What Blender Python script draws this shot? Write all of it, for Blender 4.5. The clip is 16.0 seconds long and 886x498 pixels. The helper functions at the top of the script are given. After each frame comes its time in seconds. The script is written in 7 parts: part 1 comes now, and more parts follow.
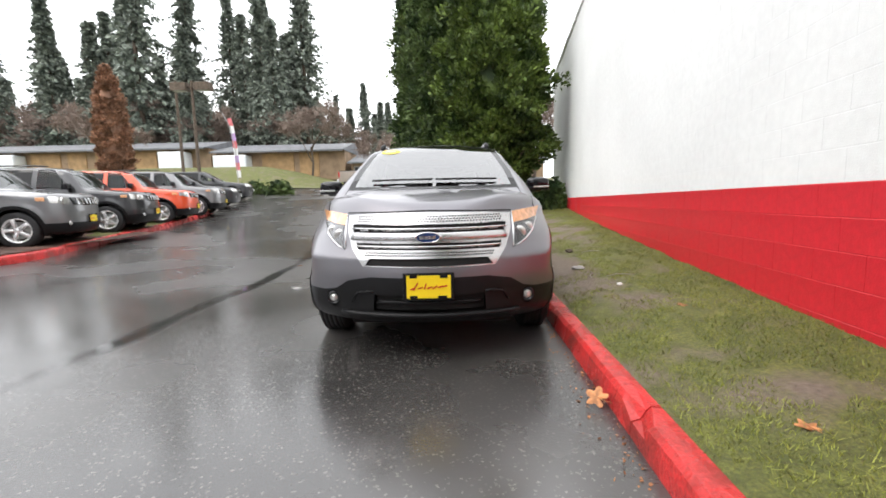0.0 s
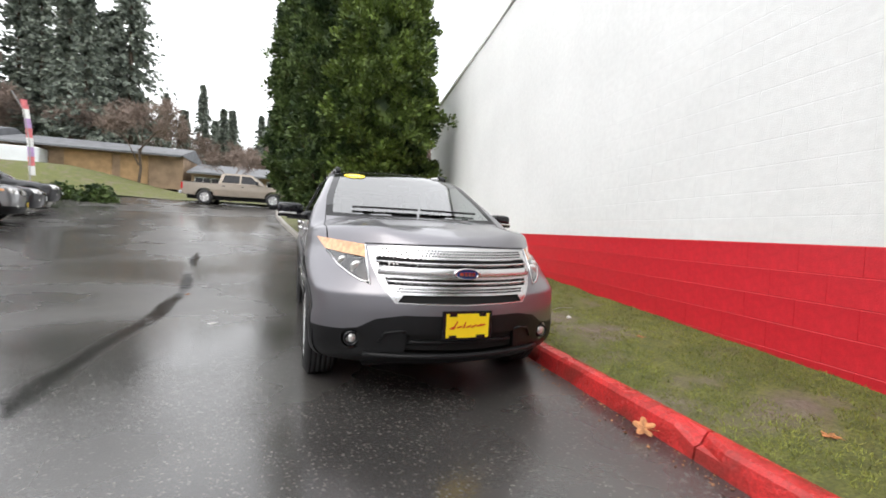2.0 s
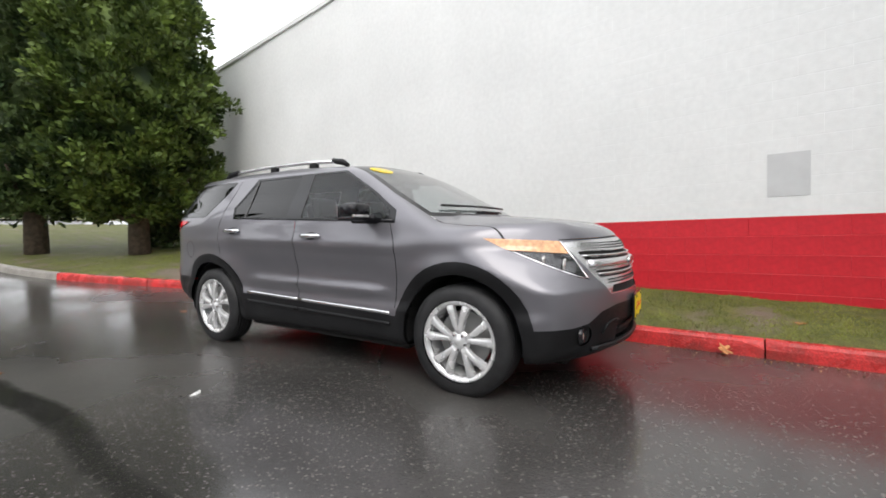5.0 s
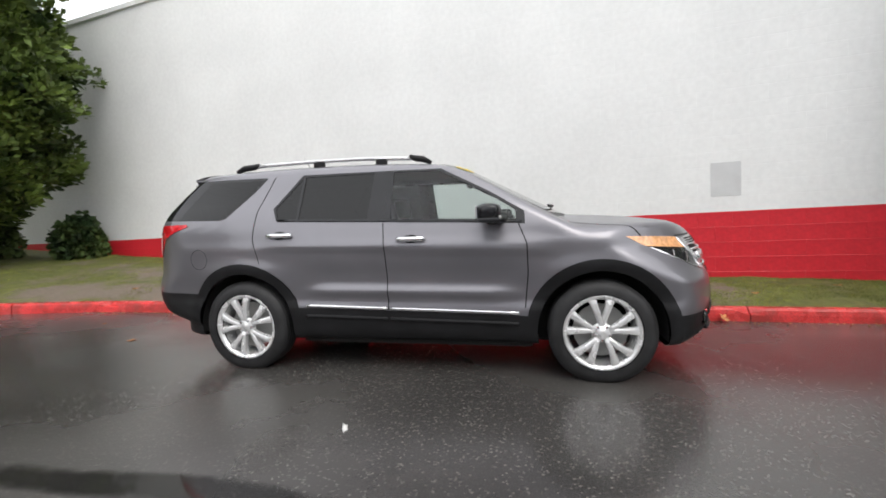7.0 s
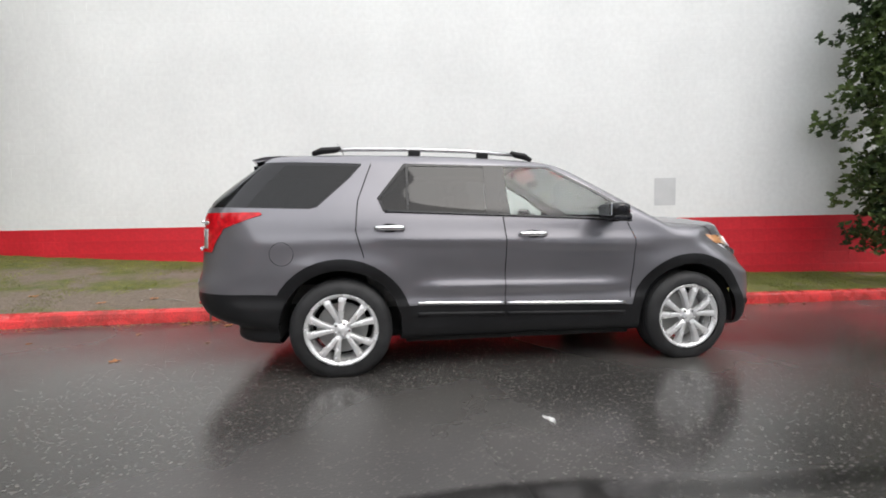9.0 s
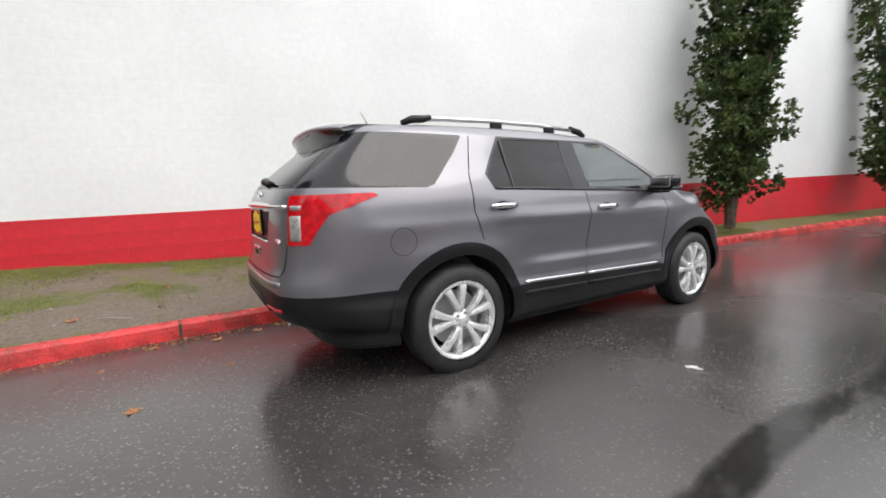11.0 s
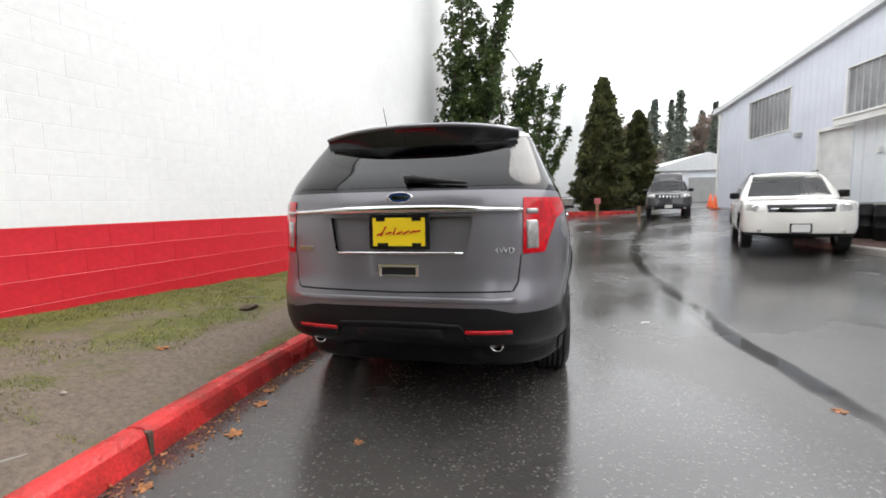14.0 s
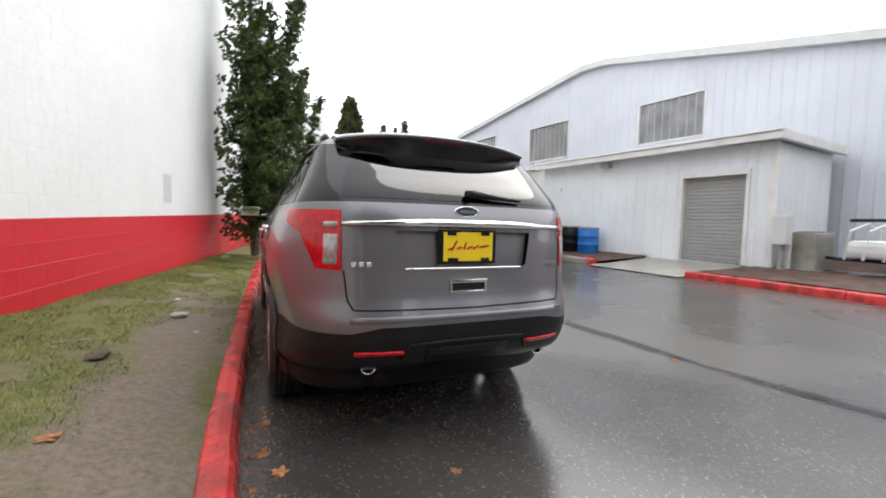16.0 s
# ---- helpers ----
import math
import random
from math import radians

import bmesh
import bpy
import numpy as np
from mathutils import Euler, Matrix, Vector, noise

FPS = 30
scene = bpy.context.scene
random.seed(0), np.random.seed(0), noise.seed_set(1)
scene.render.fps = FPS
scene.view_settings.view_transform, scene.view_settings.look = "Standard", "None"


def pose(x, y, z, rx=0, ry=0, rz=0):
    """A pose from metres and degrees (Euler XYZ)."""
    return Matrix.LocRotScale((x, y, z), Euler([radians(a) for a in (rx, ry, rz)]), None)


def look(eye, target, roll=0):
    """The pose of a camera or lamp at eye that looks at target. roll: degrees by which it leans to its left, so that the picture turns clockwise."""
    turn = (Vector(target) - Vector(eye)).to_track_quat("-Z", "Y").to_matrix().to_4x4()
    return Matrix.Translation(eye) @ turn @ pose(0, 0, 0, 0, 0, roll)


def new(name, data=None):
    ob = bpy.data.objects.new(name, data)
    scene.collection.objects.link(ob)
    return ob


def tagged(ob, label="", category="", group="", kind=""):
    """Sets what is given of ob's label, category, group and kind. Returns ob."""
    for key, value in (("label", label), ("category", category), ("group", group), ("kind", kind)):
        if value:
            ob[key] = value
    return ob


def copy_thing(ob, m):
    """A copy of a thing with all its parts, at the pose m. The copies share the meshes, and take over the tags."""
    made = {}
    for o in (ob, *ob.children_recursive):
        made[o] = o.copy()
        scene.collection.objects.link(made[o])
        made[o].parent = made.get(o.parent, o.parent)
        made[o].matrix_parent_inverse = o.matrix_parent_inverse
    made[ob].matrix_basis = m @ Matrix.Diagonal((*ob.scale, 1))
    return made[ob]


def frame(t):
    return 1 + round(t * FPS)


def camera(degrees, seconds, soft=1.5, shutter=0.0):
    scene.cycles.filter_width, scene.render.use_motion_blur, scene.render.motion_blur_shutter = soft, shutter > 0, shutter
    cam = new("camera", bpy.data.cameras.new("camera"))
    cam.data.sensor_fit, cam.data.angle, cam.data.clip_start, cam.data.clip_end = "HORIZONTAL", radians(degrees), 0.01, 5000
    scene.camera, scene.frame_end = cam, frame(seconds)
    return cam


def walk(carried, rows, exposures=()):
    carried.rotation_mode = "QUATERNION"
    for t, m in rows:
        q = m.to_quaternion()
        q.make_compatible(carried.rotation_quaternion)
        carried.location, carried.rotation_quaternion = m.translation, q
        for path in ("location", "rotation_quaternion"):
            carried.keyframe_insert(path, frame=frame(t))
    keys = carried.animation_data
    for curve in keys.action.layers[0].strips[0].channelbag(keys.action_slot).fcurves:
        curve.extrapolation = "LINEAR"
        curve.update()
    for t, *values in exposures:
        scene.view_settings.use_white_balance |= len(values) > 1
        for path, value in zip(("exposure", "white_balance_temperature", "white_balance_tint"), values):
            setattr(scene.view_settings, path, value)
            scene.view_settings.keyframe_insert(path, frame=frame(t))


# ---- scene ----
# Camera: a hand-held walk from the front of the parked SUV round its passenger side to its rear.
cam = camera(92.8, 16.0, soft=1.7, shutter=0.3)
PATH = [
    (0, (0.132, -5.121, 1.139), (0.108, -3.137, 0.889), -1.2),
    (0.5, (0.004, -5.113, 1.158), (0.07, -3.128, 0.921), 1.4),
    (1, (-0.314, -5.114, 1.156), (-0.017, -3.14, 1.027), 0.4),
    (1.5, (-0.655, -4.997, 1.186), (-0.124, -3.078, 0.999), 1.9),
    (2, (-1.073, -4.82, 1.175), (-0.389, -2.944, 1.061), 3.0),
    (2.5, (-1.6, -4.589, 1.123), (-0.679, -2.817, 1.01), 2.6),
    (3, (-1.959, -4.318, 1.117), (-0.863, -2.649, 1.012), 2.4),
    (3.5, (-2.385, -4.036, 1.106), (-1.112, -2.5, 0.967), -0.0),
    (3.7, (-2.532, -3.888, 1.103), (-1.186, -2.415, 0.964), 0.3),
    (5.8, (-3.717, -2.094, 1.171), (-1.884, -1.307, 1.024), -2.1),
    (6, (-3.792, -1.909, 1.205), (-1.934, -1.186, 1.039), -1.9),
    (6.5, (-3.904, -1.409, 1.215), (-2.003, -0.8, 1.091), -0.8),
    (7, (-4.051, -0.925, 1.208), (-2.095, -0.528, 1.069), -2.0),
    (7.5, (-4.101, -0.423, 1.225), (-2.119, -0.209, 1.059), -1.4),
    (8, (-4.17, 0.114, 1.228), (-2.178, 0.129, 1.058), -0.6),
    (8.5, (-4.146, 0.619, 1.205), (-2.159, 0.456, 1.052), -1.5),
    (9, (-4.106, 1.138, 1.191), (-2.133, 0.843, 1.046), -0.2),
    (9.2, (-4.075, 1.351, 1.15), (-2.115, 1.004, 0.957), -0.8),
    (11.3, (-3.095, 3.27, 1.239), (-1.481, 2.115, 0.994), -1.0),
    (11.5, (-2.994, 3.465, 1.189), (-1.436, 2.232, 0.958), -0.3),
    (12, (-2.607, 3.787, 1.185), (-1.203, 2.388, 0.914), 0.1),
    (12.5, (-2.202, 4.1, 1.15), (-1.023, 2.497, 0.949), -0.7),
    (13, (-1.757, 4.306, 1.159), (-0.82, 2.548, 0.985), -0.4),
    (13.5, (-1.273, 4.494, 1.19), (-0.544, 2.64, 1.01), -0.0),
    (14, (-0.707, 4.696, 1.173), (-0.287, 2.749, 0.991), -0.9),
    (14.5, (-0.235, 4.721, 1.182), (-0.041, 2.735, 1.047), 1.4),
    (15, (0.228, 4.764, 1.181), (0.022, 2.785, 0.978), 2.3),
    (15.5, (0.672, 4.632, 1.223), (0.155, 2.716, 0.976), 3.7),
    (16, (1.038, 4.523, 1.186), (0.221, 2.701, 1.061), 1.5),
]
walk(cam, [(t, look(eye, target, roll)) for t, eye, target, roll in PATH],
     [(0, 0.80), (1.5, 0.66), (3.5, 0.50), (6, 0.40), (9, 0.42), (11.5, 0.58), (13, 0.68), (16, 0.64)])

# ---------------------------------------------------------------- light: overcast winter day
world = bpy.data.worlds.new("overcast_sky")
scene.world = world
world.use_nodes = True
wn, wl = world.node_tree.nodes, world.node_tree.links
sky = wn.new("ShaderNodeTexSky")
sky.sky_type = "NISHITA"
sky.sun_disc = False
sky.sun_elevation, sky.sun_rotation = radians(48), radians(245)
sky.air_density, sky.dust_density = 1.0, 4.0
sky_dim = wn.new("ShaderNodeVectorMath")
sky_dim.operation = "SCALE"
sky_dim.inputs["Scale"].default_value = 0.10
cloud = wn.new("ShaderNodeMix")
cloud.data_type = "RGBA"
cloud.inputs["Factor"].default_value = 0.88
cloud.inputs["B"].default_value = (1.0, 1.01, 1.03, 1)
wl.new(sky.outputs["Color"], sky_dim.inputs[0])
wl.new(sky_dim.outputs["Vector"], cloud.inputs["A"])
wl.new(cloud.outputs["Result"], wn["Background"].inputs["Color"])
wn["Background"].inputs["Strength"].default_value = 1.55

sun = new("sun", bpy.data.lights.new("sun", "SUN"))
sun.data.energy, sun.data.angle, sun.data.color = 0.9, radians(35), (1.0, 0.97, 0.93)
sun.matrix_world = look((-6, -4, 11), (0, 1, 0))

# ---------------------------------------------------------------- materials


def mat(name, color, rough=0.5, metal=0.0, var=0.15, scale=6.0, fine=0.0, fine_scale=120.0, bump=0.0, bump_scale=80.0,
        coat=0.0, coat_rough=0.05, spec=0.5, rough_var=0.0, piece=0.0, second=None, alpha=1.0, transmission=0.0, ior=1.45, emit=0.0):
    """A procedural surface: colour varied at two scales, roughness variation and fine relief."""
    m = bpy.data.materials.new(name)
    m.use_nodes = True
    n, l = m.node_tree.nodes, m.node_tree.links
    b = n["Principled BSDF"]
    co = n.new("ShaderNodeTexCoord")
    big = n.new("ShaderNodeTexNoise")
    big.inputs["Scale"].default_value, big.inputs["Detail"].default_value = scale, 6
    l.new(co.outputs["Object"], big.inputs["Vector"])
    c2 = second or tuple(max(0.0, c * (1 - var)) for c in color)
    ramp = n.new("ShaderNodeMix")
    ramp.data_type = "RGBA"
    ramp.inputs["A"].default_value = (*c2, 1)
    ramp.inputs["B"].default_value = (*[min(1.0, c * (1 + var * 0.5)) for c in color], 1)
    sharp = n.new("ShaderNodeMapRange")
    sharp.inputs["From Min"].default_value, sharp.inputs["From Max"].default_value = 0.36, 0.64
    l.new(big.outputs["Fac"], sharp.inputs["Value"])
    l.new(sharp.outputs["Result"], ramp.inputs["Factor"])
    out = ramp.outputs["Result"]
    if fine:
        fn = n.new("ShaderNodeTexNoise")
        fn.inputs["Scale"].default_value, fn.inputs["Detail"].default_value = fine_scale, 3
        l.new(co.outputs["Object"], fn.inputs["Vector"])
        fm = n.new("ShaderNodeMapRange")
        fm.inputs["From Min"].default_value, fm.inputs["From Max"].default_value = 0.3, 0.7
        fm.inputs["To Min"].default_value, fm.inputs["To Max"].default_value = 1 - fine, 1 + fine
        l.new(fn.outputs["Fac"], fm.inputs["Value"])
        mul = n.new("ShaderNodeVectorMath")
        mul.operation = "SCALE"
        l.new(out, mul.inputs[0])
        l.new(fm.outputs["Result"], mul.inputs["Scale"])
        out = mul.outputs["Vector"]
    if piece:
        oi = n.new("ShaderNodeObjectInfo")
        geo = n.new("ShaderNodeNewGeometry")
        add = n.new("ShaderNodeMath")
        l.new(oi.outputs["Random"], add.inputs[0])
        l.new(geo.outputs["Random Per Island"], add.inputs[1])
        fr = n.new("ShaderNodeMath")
        fr.operation = "FRACT"
        l.new(add.outputs[0], fr.inputs[0])
        pm = n.new("ShaderNodeMapRange")
        pm.inputs["To Min"].default_value, pm.inputs["To Max"].default_value = 1 - piece, 1 + piece
        l.new(fr.outputs[0], pm.inputs["Value"])
        mul = n.new("ShaderNodeVectorMath")
        mul.operation = "SCALE"
        l.new(out, mul.inputs[0])
        l.new(pm.outputs["Result"], mul.inputs["Scale"])
        out = mul.outputs["Vector"]
    l.new(out, b.inputs["Base Color"])
    b.inputs["Roughness"].default_value, b.inputs["Metallic"].default_value = rough, metal
    b.inputs["Specular IOR Level"].default_value = spec
    b.inputs["Coat Weight"].default_value, b.inputs["Coat Roughness"].default_value = coat, coat_rough
    b.inputs["Transmission Weight"].default_value, b.inputs["IOR"].default_value, b.inputs["Alpha"].default_value = transmission, ior, alpha
    if emit:
        b.inputs["Emission Color"].default_value = (*color, 1)
        b.inputs["Emission Strength"].default_value = emit
    if rough_var:
        rm = n.new("ShaderNodeMapRange")
        rm.inputs["From Min"].default_value, rm.inputs["From Max"].default_value = 0.35, 0.65
        rm.inputs["To Min"].default_value, rm.inputs["To Max"].default_value = max(0.0, rough - rough_var), min(1.0, rough + rough_var)
        l.new(big.outputs["Fac"], rm.inputs["Value"])
        l.new(rm.outputs["Result"], b.inputs["Roughness"])
    if bump:
        bn = n.new("ShaderNodeTexNoise")
        bn.inputs["Scale"].default_value, bn.inputs["Detail"].default_value = bump_scale, 4
        l.new(co.outputs["Object"], bn.inputs["Vector"])
        bp = n.new("ShaderNodeBump")
        bp.inputs["Strength"].default_value, bp.inputs["Distance"].default_value = bump, 0.02
        l.new(bn.outputs["Fac"], bp.inputs["Height"])
        l.new(bp.outputs["Normal"], b.inputs["Normal"])
    return m


def tinted_glass(name, tint, clear, rough=0.02, add=0.045):
    """Thin glass, alike from both sides: a gloss coat over clear tinted glass; clear is how much light passes."""
    m = bpy.data.materials.new(name)
    m.use_nodes = True
    n, l = m.node_tree.nodes, m.node_tree.links
    n.remove(n["Principled BSDF"])
    gloss = n.new("ShaderNodeBsdfGlossy")
    gloss.inputs["Roughness"].default_value = rough
    thru = n.new("ShaderNodeBsdfTransparent")
    thru.inputs["Color"].default_value = (*[c * clear for c in tint], 1)
    facing = n.new("ShaderNodeLayerWeight")
    facing.inputs["Blend"].default_value = 0.5
    steep = n.new("ShaderNodeMath")
    steep.operation = "POWER"
    steep.inputs[1].default_value = 4.0
    mix = n.new("ShaderNodeMixShader")
    boost = n.new("ShaderNodeMath")
    boost.operation = "MULTIPLY_ADD"
    boost.inputs[1].default_value, boost.inputs[2].default_value = 0.9, add
    l.new(facing.outputs["Facing"], steep.inputs[0])
    l.new(steep.outputs[0], boost.inputs[0])
    l.new(boost.outputs[0], mix.inputs[0])
    l.new(thru.outputs[0], mix.inputs[1])
    l.new(gloss.outputs[0], mix.inputs[2])
    l.new(mix.outputs[0], n["Material Output"].inputs["Surface"])
    return m


def wet_asphalt():
    """Dark wet asphalt: pale chips of stone, damp sheen and glassy films of standing water."""
    m = bpy.data.materials.new("wet_asphalt")
    m.use_nodes = True
    n, l = m.node_tree.nodes, m.node_tree.links
    b = n["Principled BSDF"]
    co = n.new("ShaderNodeTexCoord")

    def noise_tex(scale, detail=4):
        t = n.new("ShaderNodeTexNoise")
        t.inputs["Scale"].default_value, t.inputs["Detail"].default_value = scale, detail
        l.new(co.outputs["Object"], t.inputs["Vector"])
        return t.outputs["Fac"]

    def remap(v, a, b2, c, d):
        t = n.new("ShaderNodeMapRange")
        for k, q in zip(("From Min", "From Max", "To Min", "To Max"), (a, b2, c, d)):
            t.inputs[k].default_value = q
        l.new(v, t.inputs["Value"])
        return t.outputs["Result"]

    vor = n.new("ShaderNodeTexVoronoi")
    vor.inputs["Scale"].default_value = 95
    l.new(co.outputs["Object"], vor.inputs["Vector"])
    sep = n.new("ShaderNodeSeparateColor")
    l.new(vor.outputs["Color"], sep.inputs["Color"])
    chip = remap(sep.outputs[0], 0.92, 0.99, 0.0, 1.0)
    patch = noise_tex(0.55, 5)
    base = n.new("ShaderNodeMix")
    base.data_type = "RGBA"
    base.inputs["A"].default_value, base.inputs["B"].default_value = (0.036, 0.034, 0.0325, 1), (0.070, 0.066, 0.062, 1)
    l.new(remap(patch, 0.35, 0.65, 0, 1), base.inputs["Factor"])
    stone = n.new("ShaderNodeMix")
    stone.data_type = "RGBA"
    stone.inputs["B"].default_value = (0.135, 0.127, 0.116, 1)
    l.new(base.outputs["Result"], stone.inputs["A"])
    l.new(chip, stone.inputs["Factor"])
    l.new(stone.outputs["Result"], b.inputs["Base Color"])
    film = remap(noise_tex(0.33, 6), 0.44, 0.60, 0.0, 1.0)
    rough = n.new("ShaderNodeMath")
    rough.operation = "MULTIPLY_ADD"
    rough.inputs[1].default_value, rough.inputs[2].default_value = 0.15, 0.17
    l.new(film, rough.inputs[0])
    l.new(rough.outputs[0], b.inputs["Roughness"])
    b.inputs["Specular IOR Level"].default_value = 1.0
    bp = n.new("ShaderNodeBump")
    bp.inputs["Distance"].default_value = 0.0035
    l.new(vor.outputs["Distance"], bp.inputs["Height"])
    l.new(remap(film, 0, 1, 0.06, 0.20), bp.inputs["Strength"])
    l.new(bp.outputs["Normal"], b.inputs["Normal"])
    return m


def water_film():
    """A thin run of standing water: glassy in the middle, breaking up towards its edges."""
    m = mat("standing_water_on_asphalt", (0.024, 0.023, 0.022), 0.05, var=0.3, scale=2.0, fine=0.3, fine_scale=60, bump=0.012, bump_scale=6)
    n, l = m.node_tree.nodes, m.node_tree.links
    co = n.new("ShaderNodeTexCoord")
    torn = n.new("ShaderNodeTexNoise")
    torn.inputs["Scale"].default_value, torn.inputs["Detail"].default_value, torn.inputs["Roughness"].default_value = 2.6, 8, 0.7
    l.new(co.outputs["Object"], torn.inputs["Vector"])
    depth = n.new("ShaderNodeVertexColor")
    depth.layer_name = "depth"
    red = n.new("ShaderNodeSeparateColor")
    l.new(depth.outputs["Color"], red.inputs["Color"])
    total = n.new("ShaderNodeMath")
    l.new(torn.outputs["Fac"], total.inputs[0])
    l.new(red.outputs[0], total.inputs[1])
    cover = n.new("ShaderNodeMapRange")
    cover.inputs["From Min"].default_value, cover.inputs["From Max"].default_value = 0.76, 1.16
    cover.inputs["To Max"].default_value = 0.72
    l.new(total.outputs[0], cover.inputs["Value"])
    l.new(cover.outputs["Result"], n["Principled BSDF"].inputs["Alpha"])
    return m


M_ASPHALT = wet_asphalt()
M_PUDDLE = water_film()
M_WHITE = mat("white_wall_paint", (0.80, 0.81, 0.80), 0.55, var=0.05, scale=0.6, fine=0.03, fine_scale=14, bump=0.12, bump_scale=90)
M_RED = mat("red_wall_paint", (0.63, 0.022, 0.035), 0.42, var=0.14, scale=1.1, fine=0.08, fine_scale=22, bump=0.12, bump_scale=90, rough_var=0.12)
M_GREYPATCH = mat("grey_wall_paint", (0.60, 0.61, 0.61), 0.5, var=0.06, scale=4)
M_KERB = mat("red_kerb_paint", (0.50, 0.030, 0.030), 0.26, var=0.5, scale=4.5, fine=0.22, fine_scale=60, bump=0.35, bump_scale=60, rough_var=0.12, second=(0.30, 0.035, 0.03), piece=0.12)
M_CONCRETE = mat("damp_concrete", (0.33, 0.31, 0.28), 0.4, var=0.3, scale=2.5, fine=0.12, fine_scale=70, bump=0.2, rough_var=0.1)
M_SOIL = mat("bare_wet_soil", (0.115, 0.088, 0.065), 0.75, var=0.45, scale=1.6, fine=0.3, fine_scale=55, bump=0.6, bump_scale=40)
M_BARK = mat("bark", (0.10, 0.075, 0.055), 0.85, var=0.4, scale=9, fine=0.2, bump=0.8, bump_scale=25)
M_BARE = mat("bare_twigs", (0.235, 0.180, 0.150), 0.9, var=0.3, scale=3, piece=0.2)
M_SHEDWALL = mat("pale_blue_grey_steel_cladding", (0.60, 0.625, 0.685), 0.45, var=0.06, scale=0.7, fine=0.03, fine_scale=12, bump=0.05)
M_SHEDWHITE = mat("white_steel_cladding", (0.74, 0.77, 0.80), 0.45, var=0.06, scale=0.8, fine=0.03, fine_scale=12)
M_SHUTTER = mat("grey_shutter_paint", (0.33, 0.33, 0.32), 0.45, var=0.08, scale=2)
M_TRIMWHITE = mat("white_trim_paint", (0.72, 0.72, 0.70), 0.45, var=0.1, scale=2)
M_PAINT = mat("sterling_grey_metallic", (0.200, 0.195, 0.213), 0.39, metal=0.64, var=0.05, scale=3, fine=0.06, fine_scale=900, coat=0.75, coat_rough=0.04, rough_var=0.04)
M_CLAD = mat("black_textured_plastic", (0.011, 0.011, 0.012), 0.42, spec=0.3, var=0.25, scale=5, bump=0.12, bump_scale=400)
M_GLOSSBLACK = mat("gloss_black_trim", (0.012, 0.012, 0.014), 0.12, var=0.2, scale=5)
M_GAP = mat("dark_panel_gap", (0.008, 0.008, 0.008), 0.8, var=0.1)
M_CHROME = mat("chrome", (0.78, 0.78, 0.79), 0.10, metal=1.0, var=0.05, scale=8, rough_var=0.04)
M_SILVER = mat("satin_silver_plastic", (0.66, 0.66, 0.66), 0.27, metal=0.75, var=0.06, scale=12)
M_ALLOY = mat("machined_alloy", (0.80, 0.80, 0.80), 0.24, metal=0.5, var=0.08, scale=12, rough_var=0.06)
M_TYRE = mat("tyre_rubber", (0.020, 0.020, 0.021), 0.55, var=0.35, scale=10, bump=0.2, bump_scale=150)
M_GLASS = tinted_glass("clear_car_glass", (0.90, 0.97, 0.95), 0.80)
M_PRIVACY = tinted_glass("privacy_glass", (0.45, 0.45, 0.50), 0.05)
M_SCREEN = tinted_glass("windscreen_glass", (0.88, 0.95, 0.97), 0.50, add=0.25)
M_LENS = tinted_glass("clear_lens", (1, 1, 1), 0.85)
M_TAILCLEAR = mat("clear_tail_lens", (0.42, 0.40, 0.39), 0.2, metal=0.2, var=0.3, scale=40, coat=1.0)
M_AMBER = mat("amber_lens", (0.82, 0.42, 0.20), 0.10, var=0.25, scale=30, coat=1.0, coat_rough=0.02)
M_DIMRED = mat("unlit_brake_lens", (0.10, 0.008, 0.012), 0.15, var=0.2, scale=20)
M_TAN_PAINT = mat("tan_metallic_paint", (0.30, 0.255, 0.205), 0.4, metal=0.35, var=0.06, scale=3, coat=0.6)
M_REDLENS = mat("red_lens", (0.60, 0.008, 0.016), 0.14, var=0.3, scale=25, coat=0.35, coat_rough=0.02, spec=0.35)
M_CLEARLAMP = mat("clear_lamp_reflector", (0.75, 0.74, 0.72), 0.15, metal=0.6, var=0.25, scale=40, coat=1.0)
M_DARKLAMP = mat("dark_lamp_housing", (0.06, 0.06, 0.065), 0.2, metal=0.4, var=0.3, scale=20, coat=1.0, coat_rough=0.02)
M_YELLOW = mat("yellow_plate", (0.93, 0.68, 0.02), 0.35, var=0.04, scale=10)
M_INK = mat("red_print", (0.55, 0.02, 0.02), 0.4, var=0.1, scale=10)
M_SEAT = mat("grey_seat_fabric", (0.20, 0.195, 0.19), 0.85, var=0.2, scale=9, bump=0.15, bump_scale=250)
M_DASH = mat("dark_dashboard", (0.035, 0.035, 0.037), 0.6, var=0.2, scale=6)
M_BLUEBADGE = mat("blue_oval", (0.02, 0.045, 0.16), 0.15, var=0.2, scale=20, coat=1.0)
M_LEAF = mat("fallen_leaf", (0.40, 0.17, 0.065), 0.6, var=0.45, scale=25, fine=0.2, piece=0.3)
M_DUSTYGLASS = mat("dusty_translucent_panel", (0.20, 0.20, 0.205), 0.25, var=0.35, scale=1.3, fine=0.1, fine_scale=9, coat=0.6)
M_TUBE = mat("strip_light", (1.0, 0.93, 0.75), 0.5, var=0.0, emit=4.0)
M_BARKBED = mat("wet_bark_mulch", (0.095, 0.050, 0.036), 0.7, var=0.5, scale=3, fine=0.45, fine_scale=45, bump=0.8, bump_scale=35)
M_BLUE = mat("blue_plastic", (0.02, 0.16, 0.52), 0.35, var=0.15, scale=5)
